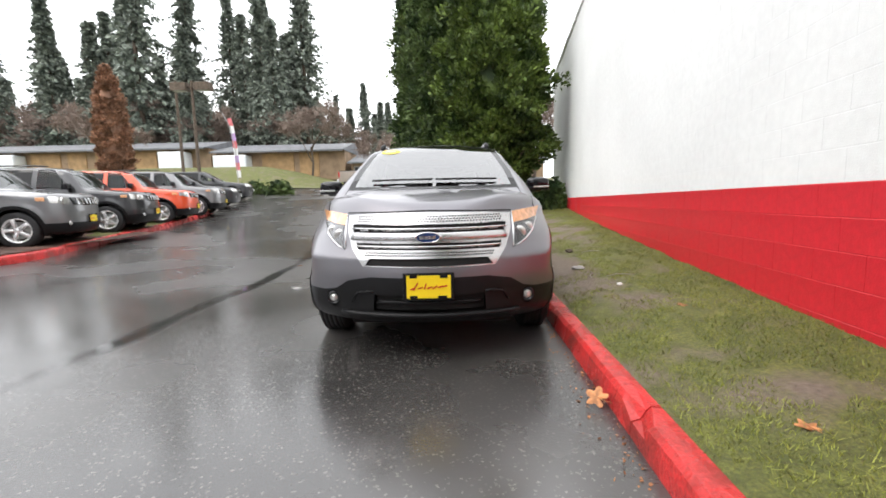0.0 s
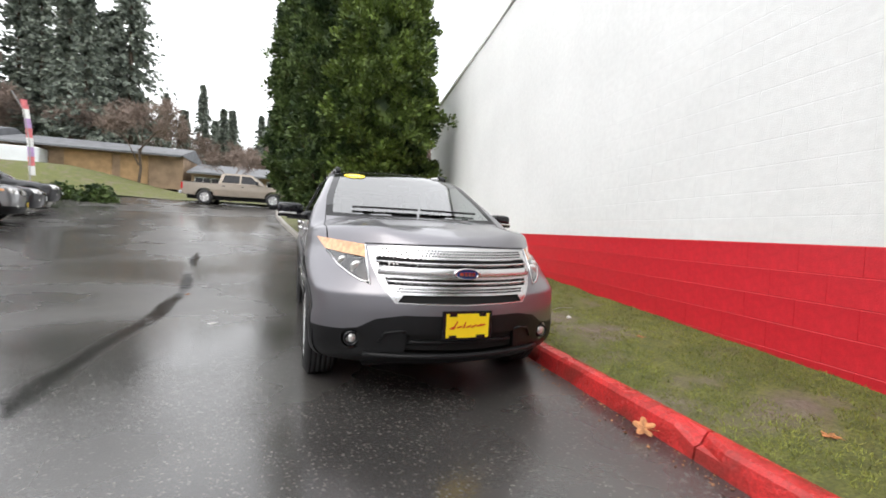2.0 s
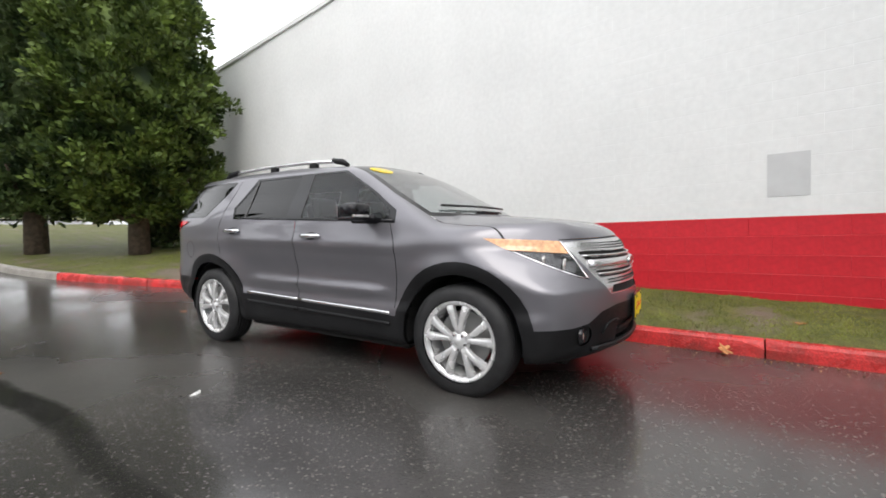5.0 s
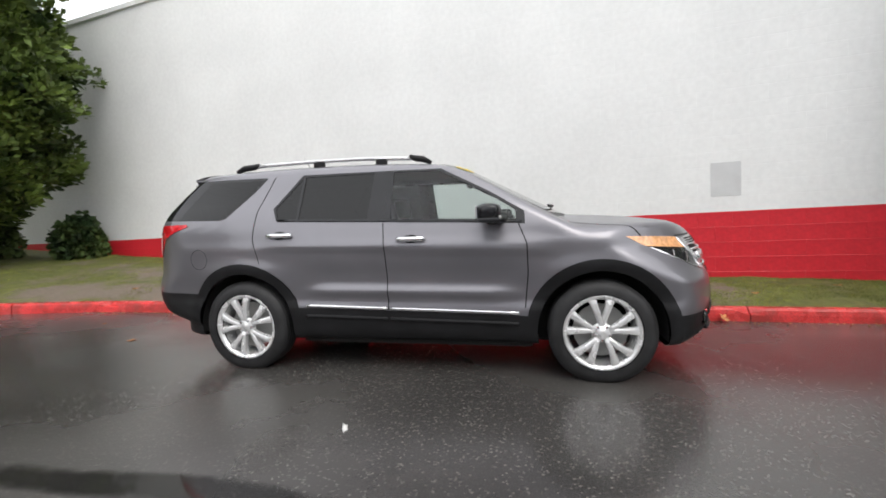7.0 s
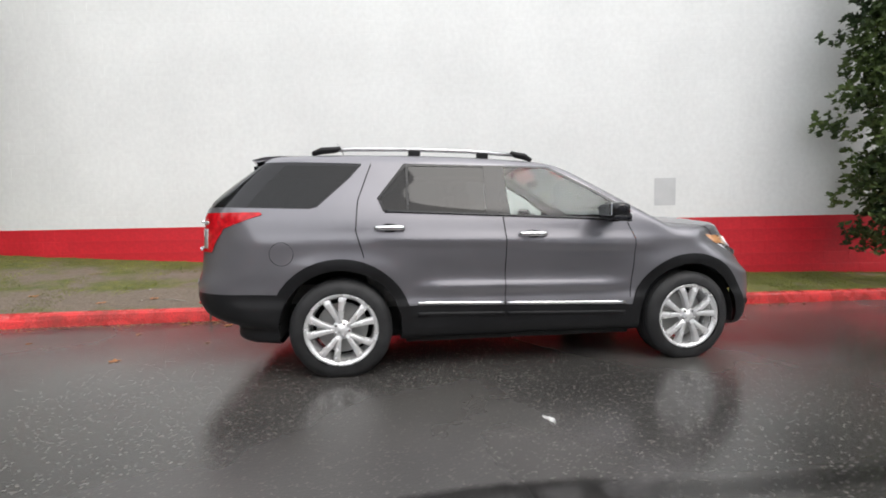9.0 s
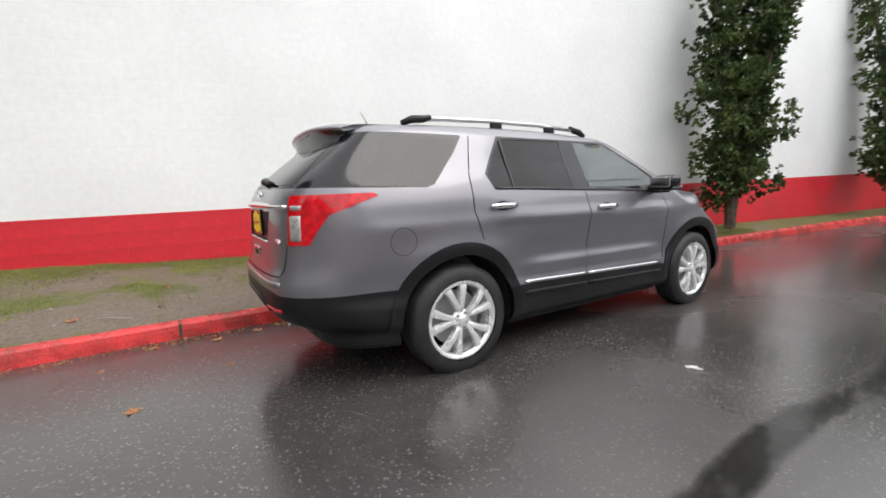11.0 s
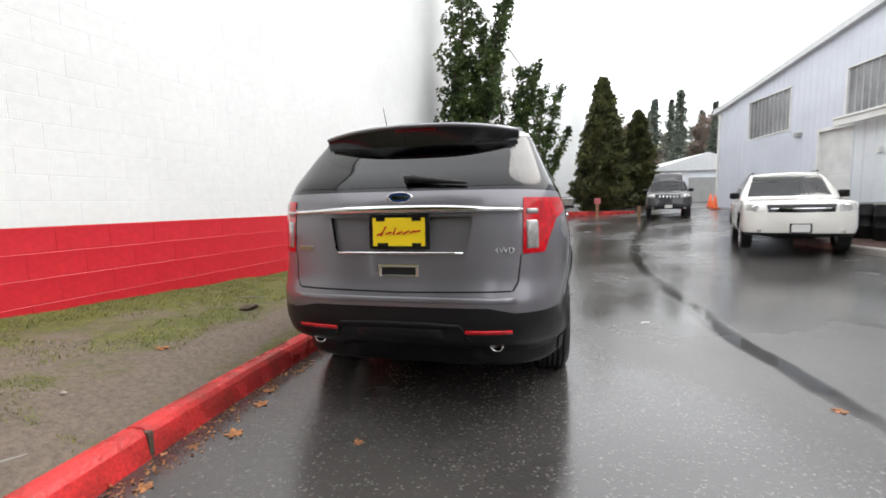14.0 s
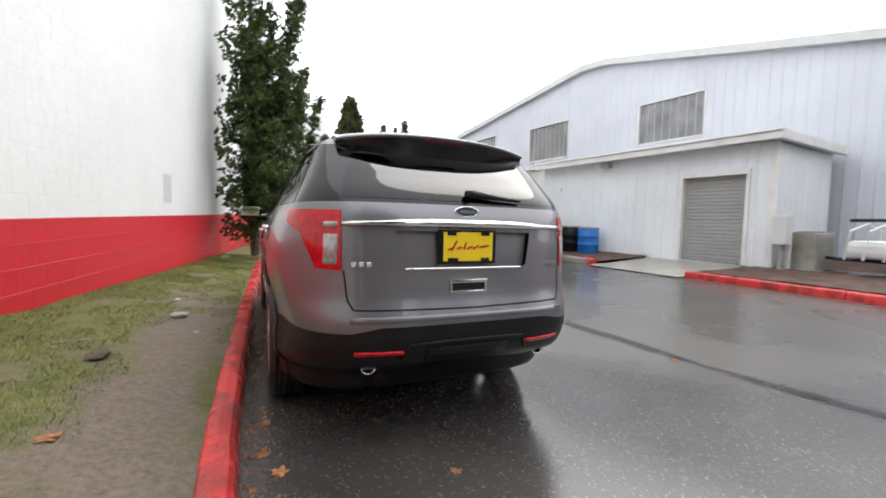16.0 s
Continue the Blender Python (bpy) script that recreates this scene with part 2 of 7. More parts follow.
M_WOOD = mat("weathered_wood", (0.36, 0.20, 0.11), 0.7, var=0.3, scale=8, bump=0.3)
M_PINKSIGN = mat("faded_red_sign", (0.62, 0.16, 0.17), 0.5, var=0.2, scale=9)
M_LILAC = mat("lilac_panel", (0.42, 0.27, 0.50), 0.5, var=0.15, scale=4)
M_CONE = mat("orange_cone", (0.80, 0.13, 0.03), 0.45, var=0.15, scale=9)
M_TAN = mat("tan_siding", (0.36, 0.25, 0.16), 0.7, var=0.25, scale=1.2, fine=0.1, fine_scale=12)
M_WOODTAN = mat("plywood_panel", (0.46, 0.29, 0.14), 0.6, var=0.2, scale=2)
M_SHINGLE = mat("grey_shingles", (0.16, 0.165, 0.175), 0.7, var=0.2, scale=1.5, fine=0.15, fine_scale=14)


def foliage(name, dark, light, rough=0.55):
    m = mat(name, light, rough, var=0.3, scale=1.6, second=dark, piece=0.45, spec=0.35)
    return m


M_CEDAR = foliage("cedar_foliage", (0.022, 0.042, 0.010), (0.125, 0.175, 0.036))
M_JUNIPER = foliage("juniper_foliage", (0.020, 0.040, 0.014), (0.105, 0.150, 0.046))
# Distance haze is mixed into the fir colour: both greens paler and greyer.
M_FIR_HAZED = foliage("hazed_fir_foliage", (0.100, 0.122, 0.102), (0.215, 0.240, 0.195))
M_CONEFIR = foliage("dark_cone_foliage", (0.034, 0.040, 0.017), (0.115, 0.118, 0.046))
M_BROWNLEAF = foliage("dry_brown_leaves", (0.15, 0.080, 0.048), (0.32, 0.170, 0.105))
M_GRASS = foliage("grass_blades", (0.110, 0.130, 0.024), (0.220, 0.240, 0.048))
M_CARSCREEN = tinted_glass("parked_car_windscreen", (0.80, 0.92, 0.90), 0.60, add=0.06)

# ---------------------------------------------------------------- helpers


def mesh_from(name, verts, faces, smooth=False):
    me = bpy.data.meshes.new(name)
    me.from_pydata([tuple(map(float, v)) for v in verts], [], faces)
    if smooth:
        me.polygons.foreach_set("use_smooth", [True] * len(me.polygons))
    me.update()
    return me


def part(name, data, material, parent=None, label="", smooth=False):
    """Links a bmesh, a mesh or (verts, faces) as ONE mesh object under a thing or a part."""
    if isinstance(data, bmesh.types.BMesh):
        bmesh.ops.recalc_face_normals(data, faces=data.faces)
        me = bpy.data.meshes.new(name)
        data.to_mesh(me)
        data.free()
        if smooth:
            me.polygons.foreach_set("use_smooth", [True] * len(me.polygons))
    elif isinstance(data, tuple):
        me = mesh_from(name, *data, smooth=smooth)
    else:
        me = data
    if material and not me.materials:
        me.materials.append(material)
    ob = new(name, me)
    if parent:
        ob.parent = parent
    if label:
        ob["label"] = label
    return ob


def box(bm, x0, x1, y0, y1, z0, z1, bevel=0.0, m=None):
    made = bmesh.ops.create_cube(bm, size=1)["verts"]
    for v in made:
        v.co = Vector(((x0 + x1) / 2 + v.co.x * (x1 - x0), (y0 + y1) / 2 + v.co.y * (y1 - y0), (z0 + z1) / 2 + v.co.z * (z1 - z0)))
    if bevel:
        edges = list({e for v in made for e in v.link_edges})
        out = bmesh.ops.bevel(bm, geom=edges, offset=bevel, segments=2, profile=0.6, affect="EDGES")
        made = list({v for f in out["faces"] for v in f.verts} | {v for v in made if v.is_valid})
    if m is not None:
        bmesh.ops.transform(bm, matrix=m, verts=[v for v in made if v.is_valid])
    return made


def boxes(*rows, bevel=0.0):
    bm = bmesh.new()
    for r in rows:
        box(bm, *r, bevel=bevel)
    return bm


def tube(path, radius, sides=8, caps=True):
    """Verts and faces of a tube along points; radius a number or one for each point."""
    path = [Vector(p) for p in path]
    rad = radius if hasattr(radius, "__len__") else [radius] * len(path)
    verts, faces = [], []
    for i, p in enumerate(path):
        t = (path[min(i + 1, len(path) - 1)] - path[max(i - 1, 0)]).normalized()
        a = t.cross(Vector((0, 0, 1)) if abs(t.z) < 0.9 else Vector((1, 0, 0))).normalized()
        b = t.cross(a)
        for k in range(sides):
            w = 2 * math.pi * k / sides
            verts.append(p + (math.cos(w) * a + math.sin(w) * b) * float(rad[i]))
    for i in range(len(path) - 1):
        for k in range(sides):
            k2 = (k + 1) % sides
            faces.append((i * sides + k, i * sides + k2, (i + 1) * sides + k2, (i + 1) * sides + k))
    if caps:
        faces += [tuple(range(sides))[::-1], tuple(range((len(path) - 1) * sides, len(path) * sides))]
    return verts, faces


def merge(*pieces):
    verts, faces = [], []
    for v, f in pieces:
        k = len(verts)
        verts += list(v)
        faces += [tuple(i + k for i in q) for q in f]
    return verts, faces


def lathe(profile, sides=48, axis="x", centre=(0, 0, 0), closed=False):
    """Turns (along, radius) pairs round an axis."""
    verts, faces, n = [], [], len(profile)
    for k in range(sides):
        w = 2 * math.pi * k / sides
        c, s = math.cos(w), math.sin(w)
        for a, r in profile:
            p = {"x": (a, r * c, r * s), "y": (r * c, a, r * s), "z": (r * c, r * s, a)}[axis]
            verts.append((p[0] + centre[0], p[1] + centre[1], p[2] + centre[2]))
    for k in range(sides):
        k2 = (k + 1) % sides
        for i in range(n if closed else n - 1):
            j = (i + 1) % n
            faces.append((k * n + i, k * n + j, k2 * n + j, k2 * n + i))
    return verts, faces


def strip(path, normals, width, height, taper=0.75):
    """A raised moulding along points lying on a surface with those normals."""
    verts, faces = [], []
    path, normals = [Vector(p) for p in path], [Vector(q) for q in normals]
    for i, (p, nn) in enumerate(zip(path, normals)):
        t = (path[min(i + 1, len(path) - 1)] - path[max(i - 1, 0)]).normalized()
        b = nn.cross(t).normalized()
        w = width[i] if hasattr(width, "__len__") else width
        for s, h in ((-0.5, -0.004), (-0.5, 0.5 * height), (-0.5 * taper, height), (0.5 * taper, height), (0.5, 0.5 * height), (0.5, -0.004)):
            verts.append(p + b * (s * w) + nn * h)
    for i in range(len(path) - 1):
        for k in range(6):
            k2 = (k + 1) % 6
            faces.append((6 * i + k, 6 * (i + 1) + k, 6 * (i + 1) + k2, 6 * i + k2))
    faces += [tuple(range(6)), tuple(range(6 * (len(path) - 1), 6 * len(path)))[::-1]]
    return verts, faces


def hermite(*pairs):
    """A smooth curve through (x, y) pairs, straight beyond its ends' values."""
    xs, ys = np.array(pairs, float).T
    d = np.gradient(ys, xs)
    for i in range(1, len(xs) - 1):
        if (ys[i + 1] - ys[i]) * (ys[i] - ys[i - 1]) <= 0:
            d[i] = 0

    def at(q):
        q = np.clip(np.asarray(q, float), xs[0], xs[-1])
        i = np.clip(np.searchsorted(xs, q) - 1, 0, len(xs) - 2)
        h = xs[i + 1] - xs[i]
        t = (q - xs[i]) / h
        return ((2 * t**3 - 3 * t**2 + 1) * ys[i] + (t**3 - 2 * t**2 + t) * h * d[i]
                + (3 * t**2 - 2 * t**3) * ys[i + 1] + (t**3 - t**2) * h * d[i + 1])

    return at


def smin(a, b, k):
    h = np.clip(0.5 + 0.5 * (b - a) / k, 0, 1)
    return b * (1 - h) + a * h - k * h * (1 - h)


def rounded(poly, r, n=3):
    """A polygon with its corners rounded off."""
    out, m = [], len(poly)
    for i in range(m):
        p0, p1, p2 = (Vector(poly[j % m]) for j in (i - 1, i, i + 1))
        a, b = p0 - p1, p2 - p1
        q = min(r, a.length * 0.45, b.length * 0.45)
        s, e = p1 + a.normalized() * q, p1 + b.normalized() * q
        for k in range(n + 1):
            t = k / n
            out.append(tuple((1 - t) ** 2 * s + 2 * t * (1 - t) * p1 + t * t * e))
    return out


def within(poly, u, v):
    hit, m = False, len(poly)
    for i in range(m):
        (a, b), (c, d) = poly[i], poly[(i + 1) % m]
        if (b > v) != (d > v) and u < (c - a) * (v - b) / (d - b) + a:
            hit = not hit
    return hit


class Skin:
    """The closed outer skin of a vehicle (facing -y, standing on z = 0), as half a mesh that is cut into panels."""

    def __init__(self, inside, z_front, z_back, span, stations=190, rays=112):
        self.inside = inside
        zc = lambda y: z_front + (z_back - z_front) * (y - span[0]) / (span[1] - span[0])

        def edge(a, b):
            for _ in range(40):
                m = (a + b) / 2
                a, b = (m, b) if inside(np.array(0.0), np.array(m), np.array(zc(m))) > 0 else (a, m)
            return a

        y0, y1 = edge(0.0, span[0] - 0.3), edge(0.0, span[1] + 0.3)
        t = np.linspace(0, 1, stations)
        ys = y0 + (y1 - y0) * (t - 0.88 * np.sin(2 * np.pi * t) / (2 * np.pi))
        ys[0], ys[-1] = y0 + 4e-4, y1 - 4e-4
        ang = np.linspace(-np.pi / 2, np.pi / 2, rays)
        Y, A = np.meshgrid(ys, ang, indexing="ij")
        Z0 = zc(Y)
        lo, hi = np.zeros_like(Y), np.full_like(Y, 1.7)
        for _ in range(34):
            m = (lo + hi) / 2
            ok = inside(m * np.cos(A), Y, Z0 + m * np.sin(A)) > 0
            lo, hi = np.where(ok, m, lo), np.where(ok, hi, m)
        X, Z = lo * np.cos(A), Z0 + lo * np.sin(A)
        X[:, 0] = X[:, -1] = 0
        bm = self.bm = bmesh.new()
        vs = [[bm.verts.new((X[i, j], Y[i, j], Z[i, j])) for j in range(rays)] for i in range(stations)]
        for i in range(stations - 1):
            for j in range(rays - 1):
                bm.faces.new((vs[i][j], vs[i][j + 1], vs[i + 1][j + 1], vs[i + 1][j]))
        for row, c in ((vs[0], (0, y0, zc(y0))), (vs[-1], (0, y1, zc(y1)))):
            mid = bm.verts.new(c)
            for j in range(rays - 1):
                bm.faces.new((mid, row[j], row[j + 1]))
        bmesh.ops.recalc_face_normals(bm, faces=bm.faces)
        bm.normal_update()
        if max(bm.faces, key=lambda f: f.calc_center_median().z).normal.z < 0:
            bmesh.ops.reverse_faces(bm, faces=bm.faces)

    def cut(self, poly, axes, test=lambda c: True, pad=0.05):
        """Cuts the skin along a polygon drawn in the plane of two axes."""
        i, j = axes
        us, vs = [p[0] for p in poly], [p[1] for p in poly]
        for k in range(len(poly)):
            (a, b), (c, d) = poly[k], poly[(k + 1) % len(poly)]
            if abs(a - c) + abs(b - d) < 1e-6:
                continue
            e0, e1, f0, f1 = min(a, c) - pad, max(a, c) + pad, min(b, d) - pad, max(b, d) + pad
            faces = []
            for f in self.bm.faces:
                q = f.calc_center_median()
                if e0 < q[i] < e1 and f0 < q[j] < f1 and test(q):
                    faces.append(f)
            if not faces:
                continue
            no, co = [0, 0, 0], [0, 0, 0]
            no[i], no[j], co[i], co[j] = d - b, a - c, a, b
            geom = list({*faces, *(e for f in faces for e in f.edges), *(v for f in faces for v in f.verts)})
            bmesh.ops.bisect_plane(self.bm, geom=geom, plane_co=co, plane_no=no, dist=1e-5)

    def sort(self, rule):
        """Gives every face to a panel by rule(centre, normal)."""
        self.bm.normal_update()
        self.panels = {}
        for f in self.bm.faces:
            c = f.calc_center_median()
            key = rule(c, f.normal)
            if key:
                self.panels.setdefault(key, []).append(f)

    def panel(self, key, sides="join", offset=0.0):
        """The mesh of one panel: both halves joined, or the half at +x or -x; offset along the normals."""
        verts, norms, faces, at = [], [], [], {}
        for s in {"join": (1, -1), "+": (1,), "-": (-1,)}[sides]:
            at.clear()
            for f in self.panels.get(key, ()):
                row = []
                for v in f.verts:
                    mid = v.co.x < 1e-5
                    if v not in at:
                        at[v] = len(verts)
                        n = Vector((0 if mid else v.normal.x * s, v.normal.y, v.normal.z)).normalized()
                        verts.append(Vector((v.co.x * s, v.co.y, v.co.z)) + n * offset)
                        norms.append(n)
                    row.append(at[v])
                faces.append(row if s > 0 else row[::-1])
        me = mesh_from(key, verts, faces, smooth=True)
        me.normals_split_custom_set_from_vertices([tuple(n) for n in norms])
        return me

    def reach(self, origin, way, far=2.0):
        """Where a ray from inside leaves the skin, and the normal there."""
        o, w = np.array(origin, float), np.array(way, float)
        lo, hi = 0.0, far
        for _ in range(40):
            m = (lo + hi) / 2
            lo, hi = (m, hi) if self.inside(*(o + m * w)) > 0 else (lo, m)
        p = o + lo * w
        e = 2e-3
        g = [self.inside(*(p + e * a)) - self.inside(*(p - e * a)) for a in np.eye(3)]
        return Vector(p), -Vector(g).normalized()

    def side(self, y, z, s=1):
        p, n = self.reach((0.2, y, z), (1, 0, 0))
        return Vector((p.x * s, p.y, p.z)), Vector((n.x * s, n.y, n.z))

    def front(self, x, z):
        p, n = self.reach((abs(x), -0.9, z), (0, -1, 0), 3)
        s = 1 if x >= 0 else -1
        return Vector((p.x * s, p.y, p.z)), Vector((n.x * s, n.y, n.z))

    def rear(self, x, z):
        p, n = self.reach((abs(x), 0.9, z), (0, 1, 0), 3)
        s = 1 if x >= 0 else -1
        return Vector((p.x * s, p.y, p.z)), Vector((n.x * s, n.y, n.z))

    def top(self, x, y):
        p, n = self.reach((abs(x), y, 0.8), (0, 0, 1))
        s = 1 if x >= 0 else -1
        return Vector((p.x * s, p.y, p.z)), Vector((n.x * s, n.y, n.z))


def wheel(parent, hub, r_tyre, r_rim, width, side, spokes=5, material=None, double=True, turn=0.0):
    """A road wheel: tyre, rim, spokes, cap and nuts; side +1 or -1 is the way that its face looks."""
    w, h = width / 2, Vector(hub)
    thing = part("wheel", lathe([(-0.7 * w, r_rim - 0.03), (0.55 * w, r_rim - 0.03)], 24), M_CLAD, parent, smooth=True)
    thing.location = h
    shoulder = r_tyre - 0.03
    prof = [(-w, r_rim + 0.01), (-w * 1.02, (r_rim + r_tyre) / 2), (-w * 0.9, shoulder), (-w * 0.72, r_tyre)]
    for k in range(5):
        a = -0.6 * w + k * 0.3 * w
        prof += [(a - 0.012 * w, r_tyre), (a - 0.01 * w, r_tyre - 0.007), (a + 0.05 * w, r_tyre - 0.007), (a + 0.052 * w, r_tyre)]
    prof += [(w * 0.72, r_tyre), (w * 0.9, shoulder), (w * 1.02, (r_rim + r_tyre) / 2), (w, r_rim + 0.012), (w * 0.86, r_rim - 0.002)]
    part("tyre", lathe(prof, 64), M_TYRE, thing, smooth=True)
    mm = material or M_ALLOY
    lip = [(side * w * a, r) for a, r in ((0.84, r_rim + 0.004), (0.93, r_rim + 0.006), (0.95, r_rim - 0.004), (0.86, r_rim - 0.022), (0.55, r_rim - 0.034), (-0.6, r_rim - 0.04))]
    part("rim", lathe(lip, 64), mm, thing, smooth=True)
    part("brake_disc", lathe([(side * w * 0.05, 0.0), (side * w * 0.05, r_rim * 0.72), (-side * w * 0.1, r_rim * 0.72)], 32), M_SHUTTER, thing)
    n = spokes * (2 if double else 1)
    for k in range(n):
        base = 2 * math.pi * (k // 2 if double else k) / spokes + turn
        lean = (0.16 if k % 2 else -0.16) if double else 0.0
        bm = bmesh.new()
        rows = ((0.13, 0.024, 0.74, 0.35), (0.30, 0.019, 0.90, 0.66), (0.60, 0.023, 0.97, 1.05), (0.85, 0.028, 0.94, 1.25), (0.985, 0.036, 0.86, 1.36))
        prev = None
        for q, half, out, bend in rows:
            ang = base + lean * bend * 1.25
            rad = Vector((0, math.cos(ang), math.sin(ang)))
            tan = Vector((0, -math.sin(ang), math.cos(ang)))
            c = rad * (q * (r_rim - 0.012))
            hw = half * r_rim / 0.27 * (1.0 if double else 1.7)
            ring = [bm.verts.new(c + tan * t * hw + Vector((side * w * o, 0, 0))) for t, o in
                    ((-1, out - 0.30), (-0.85, out - 0.04), (-0.35, out), (0.35, out), (0.85, out - 0.04), (1, out - 0.30))]
            if prev:
                for i in range(6):
                    j = (i + 1) % 6
                    bm.faces.new((prev[i], prev[j], ring[j], ring[i]))
            else:
                bm.faces.new(ring)
            prev = ring
        bm.faces.new(prev[::-1])
        part("spoke", bm, mm, thing)
    part("centre_cap", lathe([(side * w * 0.62, 0.075), (side * w * 0.80, 0.066), (side * w * 0.80, 0.040), (side * w * 0.90, 0.034), (side * w * 0.92, 0.0)], 24), mm, thing, smooth=True)
    for k in range(5):
        a = 2 * math.pi * (k + 0.5) / 5 + turn
        c = (side * w * 0.78, 0.053 * math.cos(a), 0.053 * math.sin(a))
        part("lug_nut", lathe([(0, 0.011), (side * 0.02, 0.010), (side * 0.022, 0.0)], 6, centre=c), M_CHROME, thing)
    return thing


def plate(name, parent, at, w, h, look_way, tilt=0.0, yellow=True):
    """A number plate with a black surround; its writing is plain bars."""
    s = look_way
    holder = part(name, boxes((-w / 2 - 0.012, w / 2 + 0.012, -0.008, 0.008, -h / 2 - 0.012, h / 2 + 0.012), bevel=0.005), M_GLOSSBLACK, parent, "dealer plate in a black frame")
    holder.location, holder.rotation_euler = at, (tilt, 0, 0)
    part("plate_face", boxes((-w / 2 + 0.012, w / 2 - 0.012, s * 0.009, s * 0.012, -h / 2 + 0.004, h / 2 - 0.004)), M_YELLOW if yellow else M_TRIMWHITE, holder)
    if yellow:
        for k, (x, z, l, a) in enumerate(((-0.085, 0.004, 0.060, 60), (-0.108, -0.012, 0.030, 20), (-0.055, -0.006, 0.034, 15), (-0.022, 0.004, 0.040, 70), (0.006, -0.005, 0.036, 20), (0.042, -0.003, 0.040, 30), (0.078, 0.0, 0.034, 20), (0.105, 0.003, 0.034, 12))):
            m = pose(x * s * -1, s * 0.0125, z, 0, a * s, 0)
            bm = bmesh.new()
            box(bm, -l / 2, l / 2, 0 if s > 0 else -0.0015, 0.0015 if s > 0 else 0, -0.0045, 0.0045, m=m)
            part("print_bar", bm, M_INK, holder)
        for x, z, q in ((-0.10, h / 2 - 0.012, 0.05), (0.10, h / 2 - 0.012, 0.05), (-0.10, -h / 2 + 0.012, 0.05), (0.09, -h / 2 + 0.012, 0.06)):
            part("frame_bar", boxes((x - q / 2, x + q / 2, min(s * 0.012, s * 0.014), max(s * 0.012, s * 0.014), z - 0.009, z + 0.009)), M_GLOSSBLACK, holder)
    return holder


def thing(name, label, category, at=(0, 0, 0), rz=0.0, group=""):
    ob = new(name)
    ob.empty_display_size = 0.2
    ob.matrix_world = pose(*at, 0, 0, rz)
    return tagged(ob, label, category, group)

# ---------------------------------------------------------------- the lie of the land


def smooth01(t):
    t = np.clip(t, 0, 1)
    return t * t * (3 - 2 * t)


def ground_z(x, y):
    """The asphalt's height: flat under the SUV, rising gently on all sides."""
    x, y = np.asarray(x, float), np.asarray(y, float)
    west = 0.0075 * np.clip(-x - 2, 0, 7.5) ** 2 * (1 - 0.85 * smooth01((y - 3) / 10))
    north = 0.0052 * np.clip(y - 2, 0, 10) ** 2 + 0.104 * np.clip(y - 12, 0, 13) + 0.02 * np.clip(y - 25, 0, 60)
    south = (0.0045 * np.clip(-3 - y, 0, 7) ** 2 + 0.045 * np.clip(-10 - y, 0, 30)) * (0.35 + 0.65 * smooth01(-x / 4))
    return west + north + south


KERB_X = hermite((-24, -4.6), (-21.5, -3.2), (-20, -1.9), (-15, -0.62), (-9, 0.50), (-6, 0.84), (-3.6, 0.95), (0, 1.06), (2.2, 1.10), (3.6, 1.04), (5.2, 0.82), (6.6, 0.32), (8.5, -0.38), (12, -1.0), (15.5, -1.5), (19, -1.8), (21, -1.75), (22, -1.2), (22.6, 0.2))
WALL_X = lambda y: 2.80 + 0.14 * y
BERM_Z = lambda y: 0.368 + 0.0233 * y + 0.0013 * y * y


def sheet(name, us, vs, place, material, kind="structure", smooth=True):
    """A grid of quads: place(u, v) gives each point."""
    verts = [place(u, v) for u in us for v in vs]
    n = len(vs)
    faces = [(i * n + j, (i + 1) * n + j, (i + 1) * n + j + 1, i * n + j + 1) for i in range(len(us) - 1) for j in range(n - 1)]
    ob = part(name, (verts, faces), material, smooth=smooth)
    if ob.data.polygons[0].normal.z < 0:
        ob.data.flip_normals()
    return tagged(ob, kind=kind)


line = np.concatenate([-np.geomspace(900, 32, 14), np.arange(-30, 30.1, 0.75), np.geomspace(32, 900, 14)])
sheet("ground", line, line, lambda x, y: (x, y, float(ground_z(x, y))), M_ASPHALT)
PUDDLE_X = hermite((-19, -6.6), (-13.4, -5.0), (-9.2, -3.8), (-3.7, -2.72), (-1, -2.55), (0.5, -2.48), (2.5, -2.54), (4, -2.80), (7.8, -3.3))
runs = np.linspace(-18, 8.6, 150)
across = np.linspace(-1, 1, 9)


def wet(y, s):
    half = 0.13 + 0.08 * float(smooth01((-3 - y) / 4)) + 0.06 * noise.noise((y * 0.8, 2.0, 1.0))
    x = float(PUDDLE_X(y)) + 0.07 * noise.noise((y * 0.9, 5, 0)) + s * half
    return (x, y, float(ground_z(x, y)) + 0.004)


puddle = sheet("puddle", runs, across, wet, M_PUDDLE)
col = puddle.data.color_attributes.new("depth", "FLOAT_COLOR", "POINT")
vals = []
for y in runs:
    ends = float(smooth01((y + 18) / 2) * smooth01((8.6 - y) / 2.5))
    for q in across:
        d = (1 - q * q) * ends * (0.55 + 0.45 * float(noise.noise((y * 0.55, 8.0, 3.0))))
        vals += [d, d, d, 1]
col.data.foreach_set("color", vals)

# ---------------------------------------------------------------- kerb beside the SUV: stones end to end


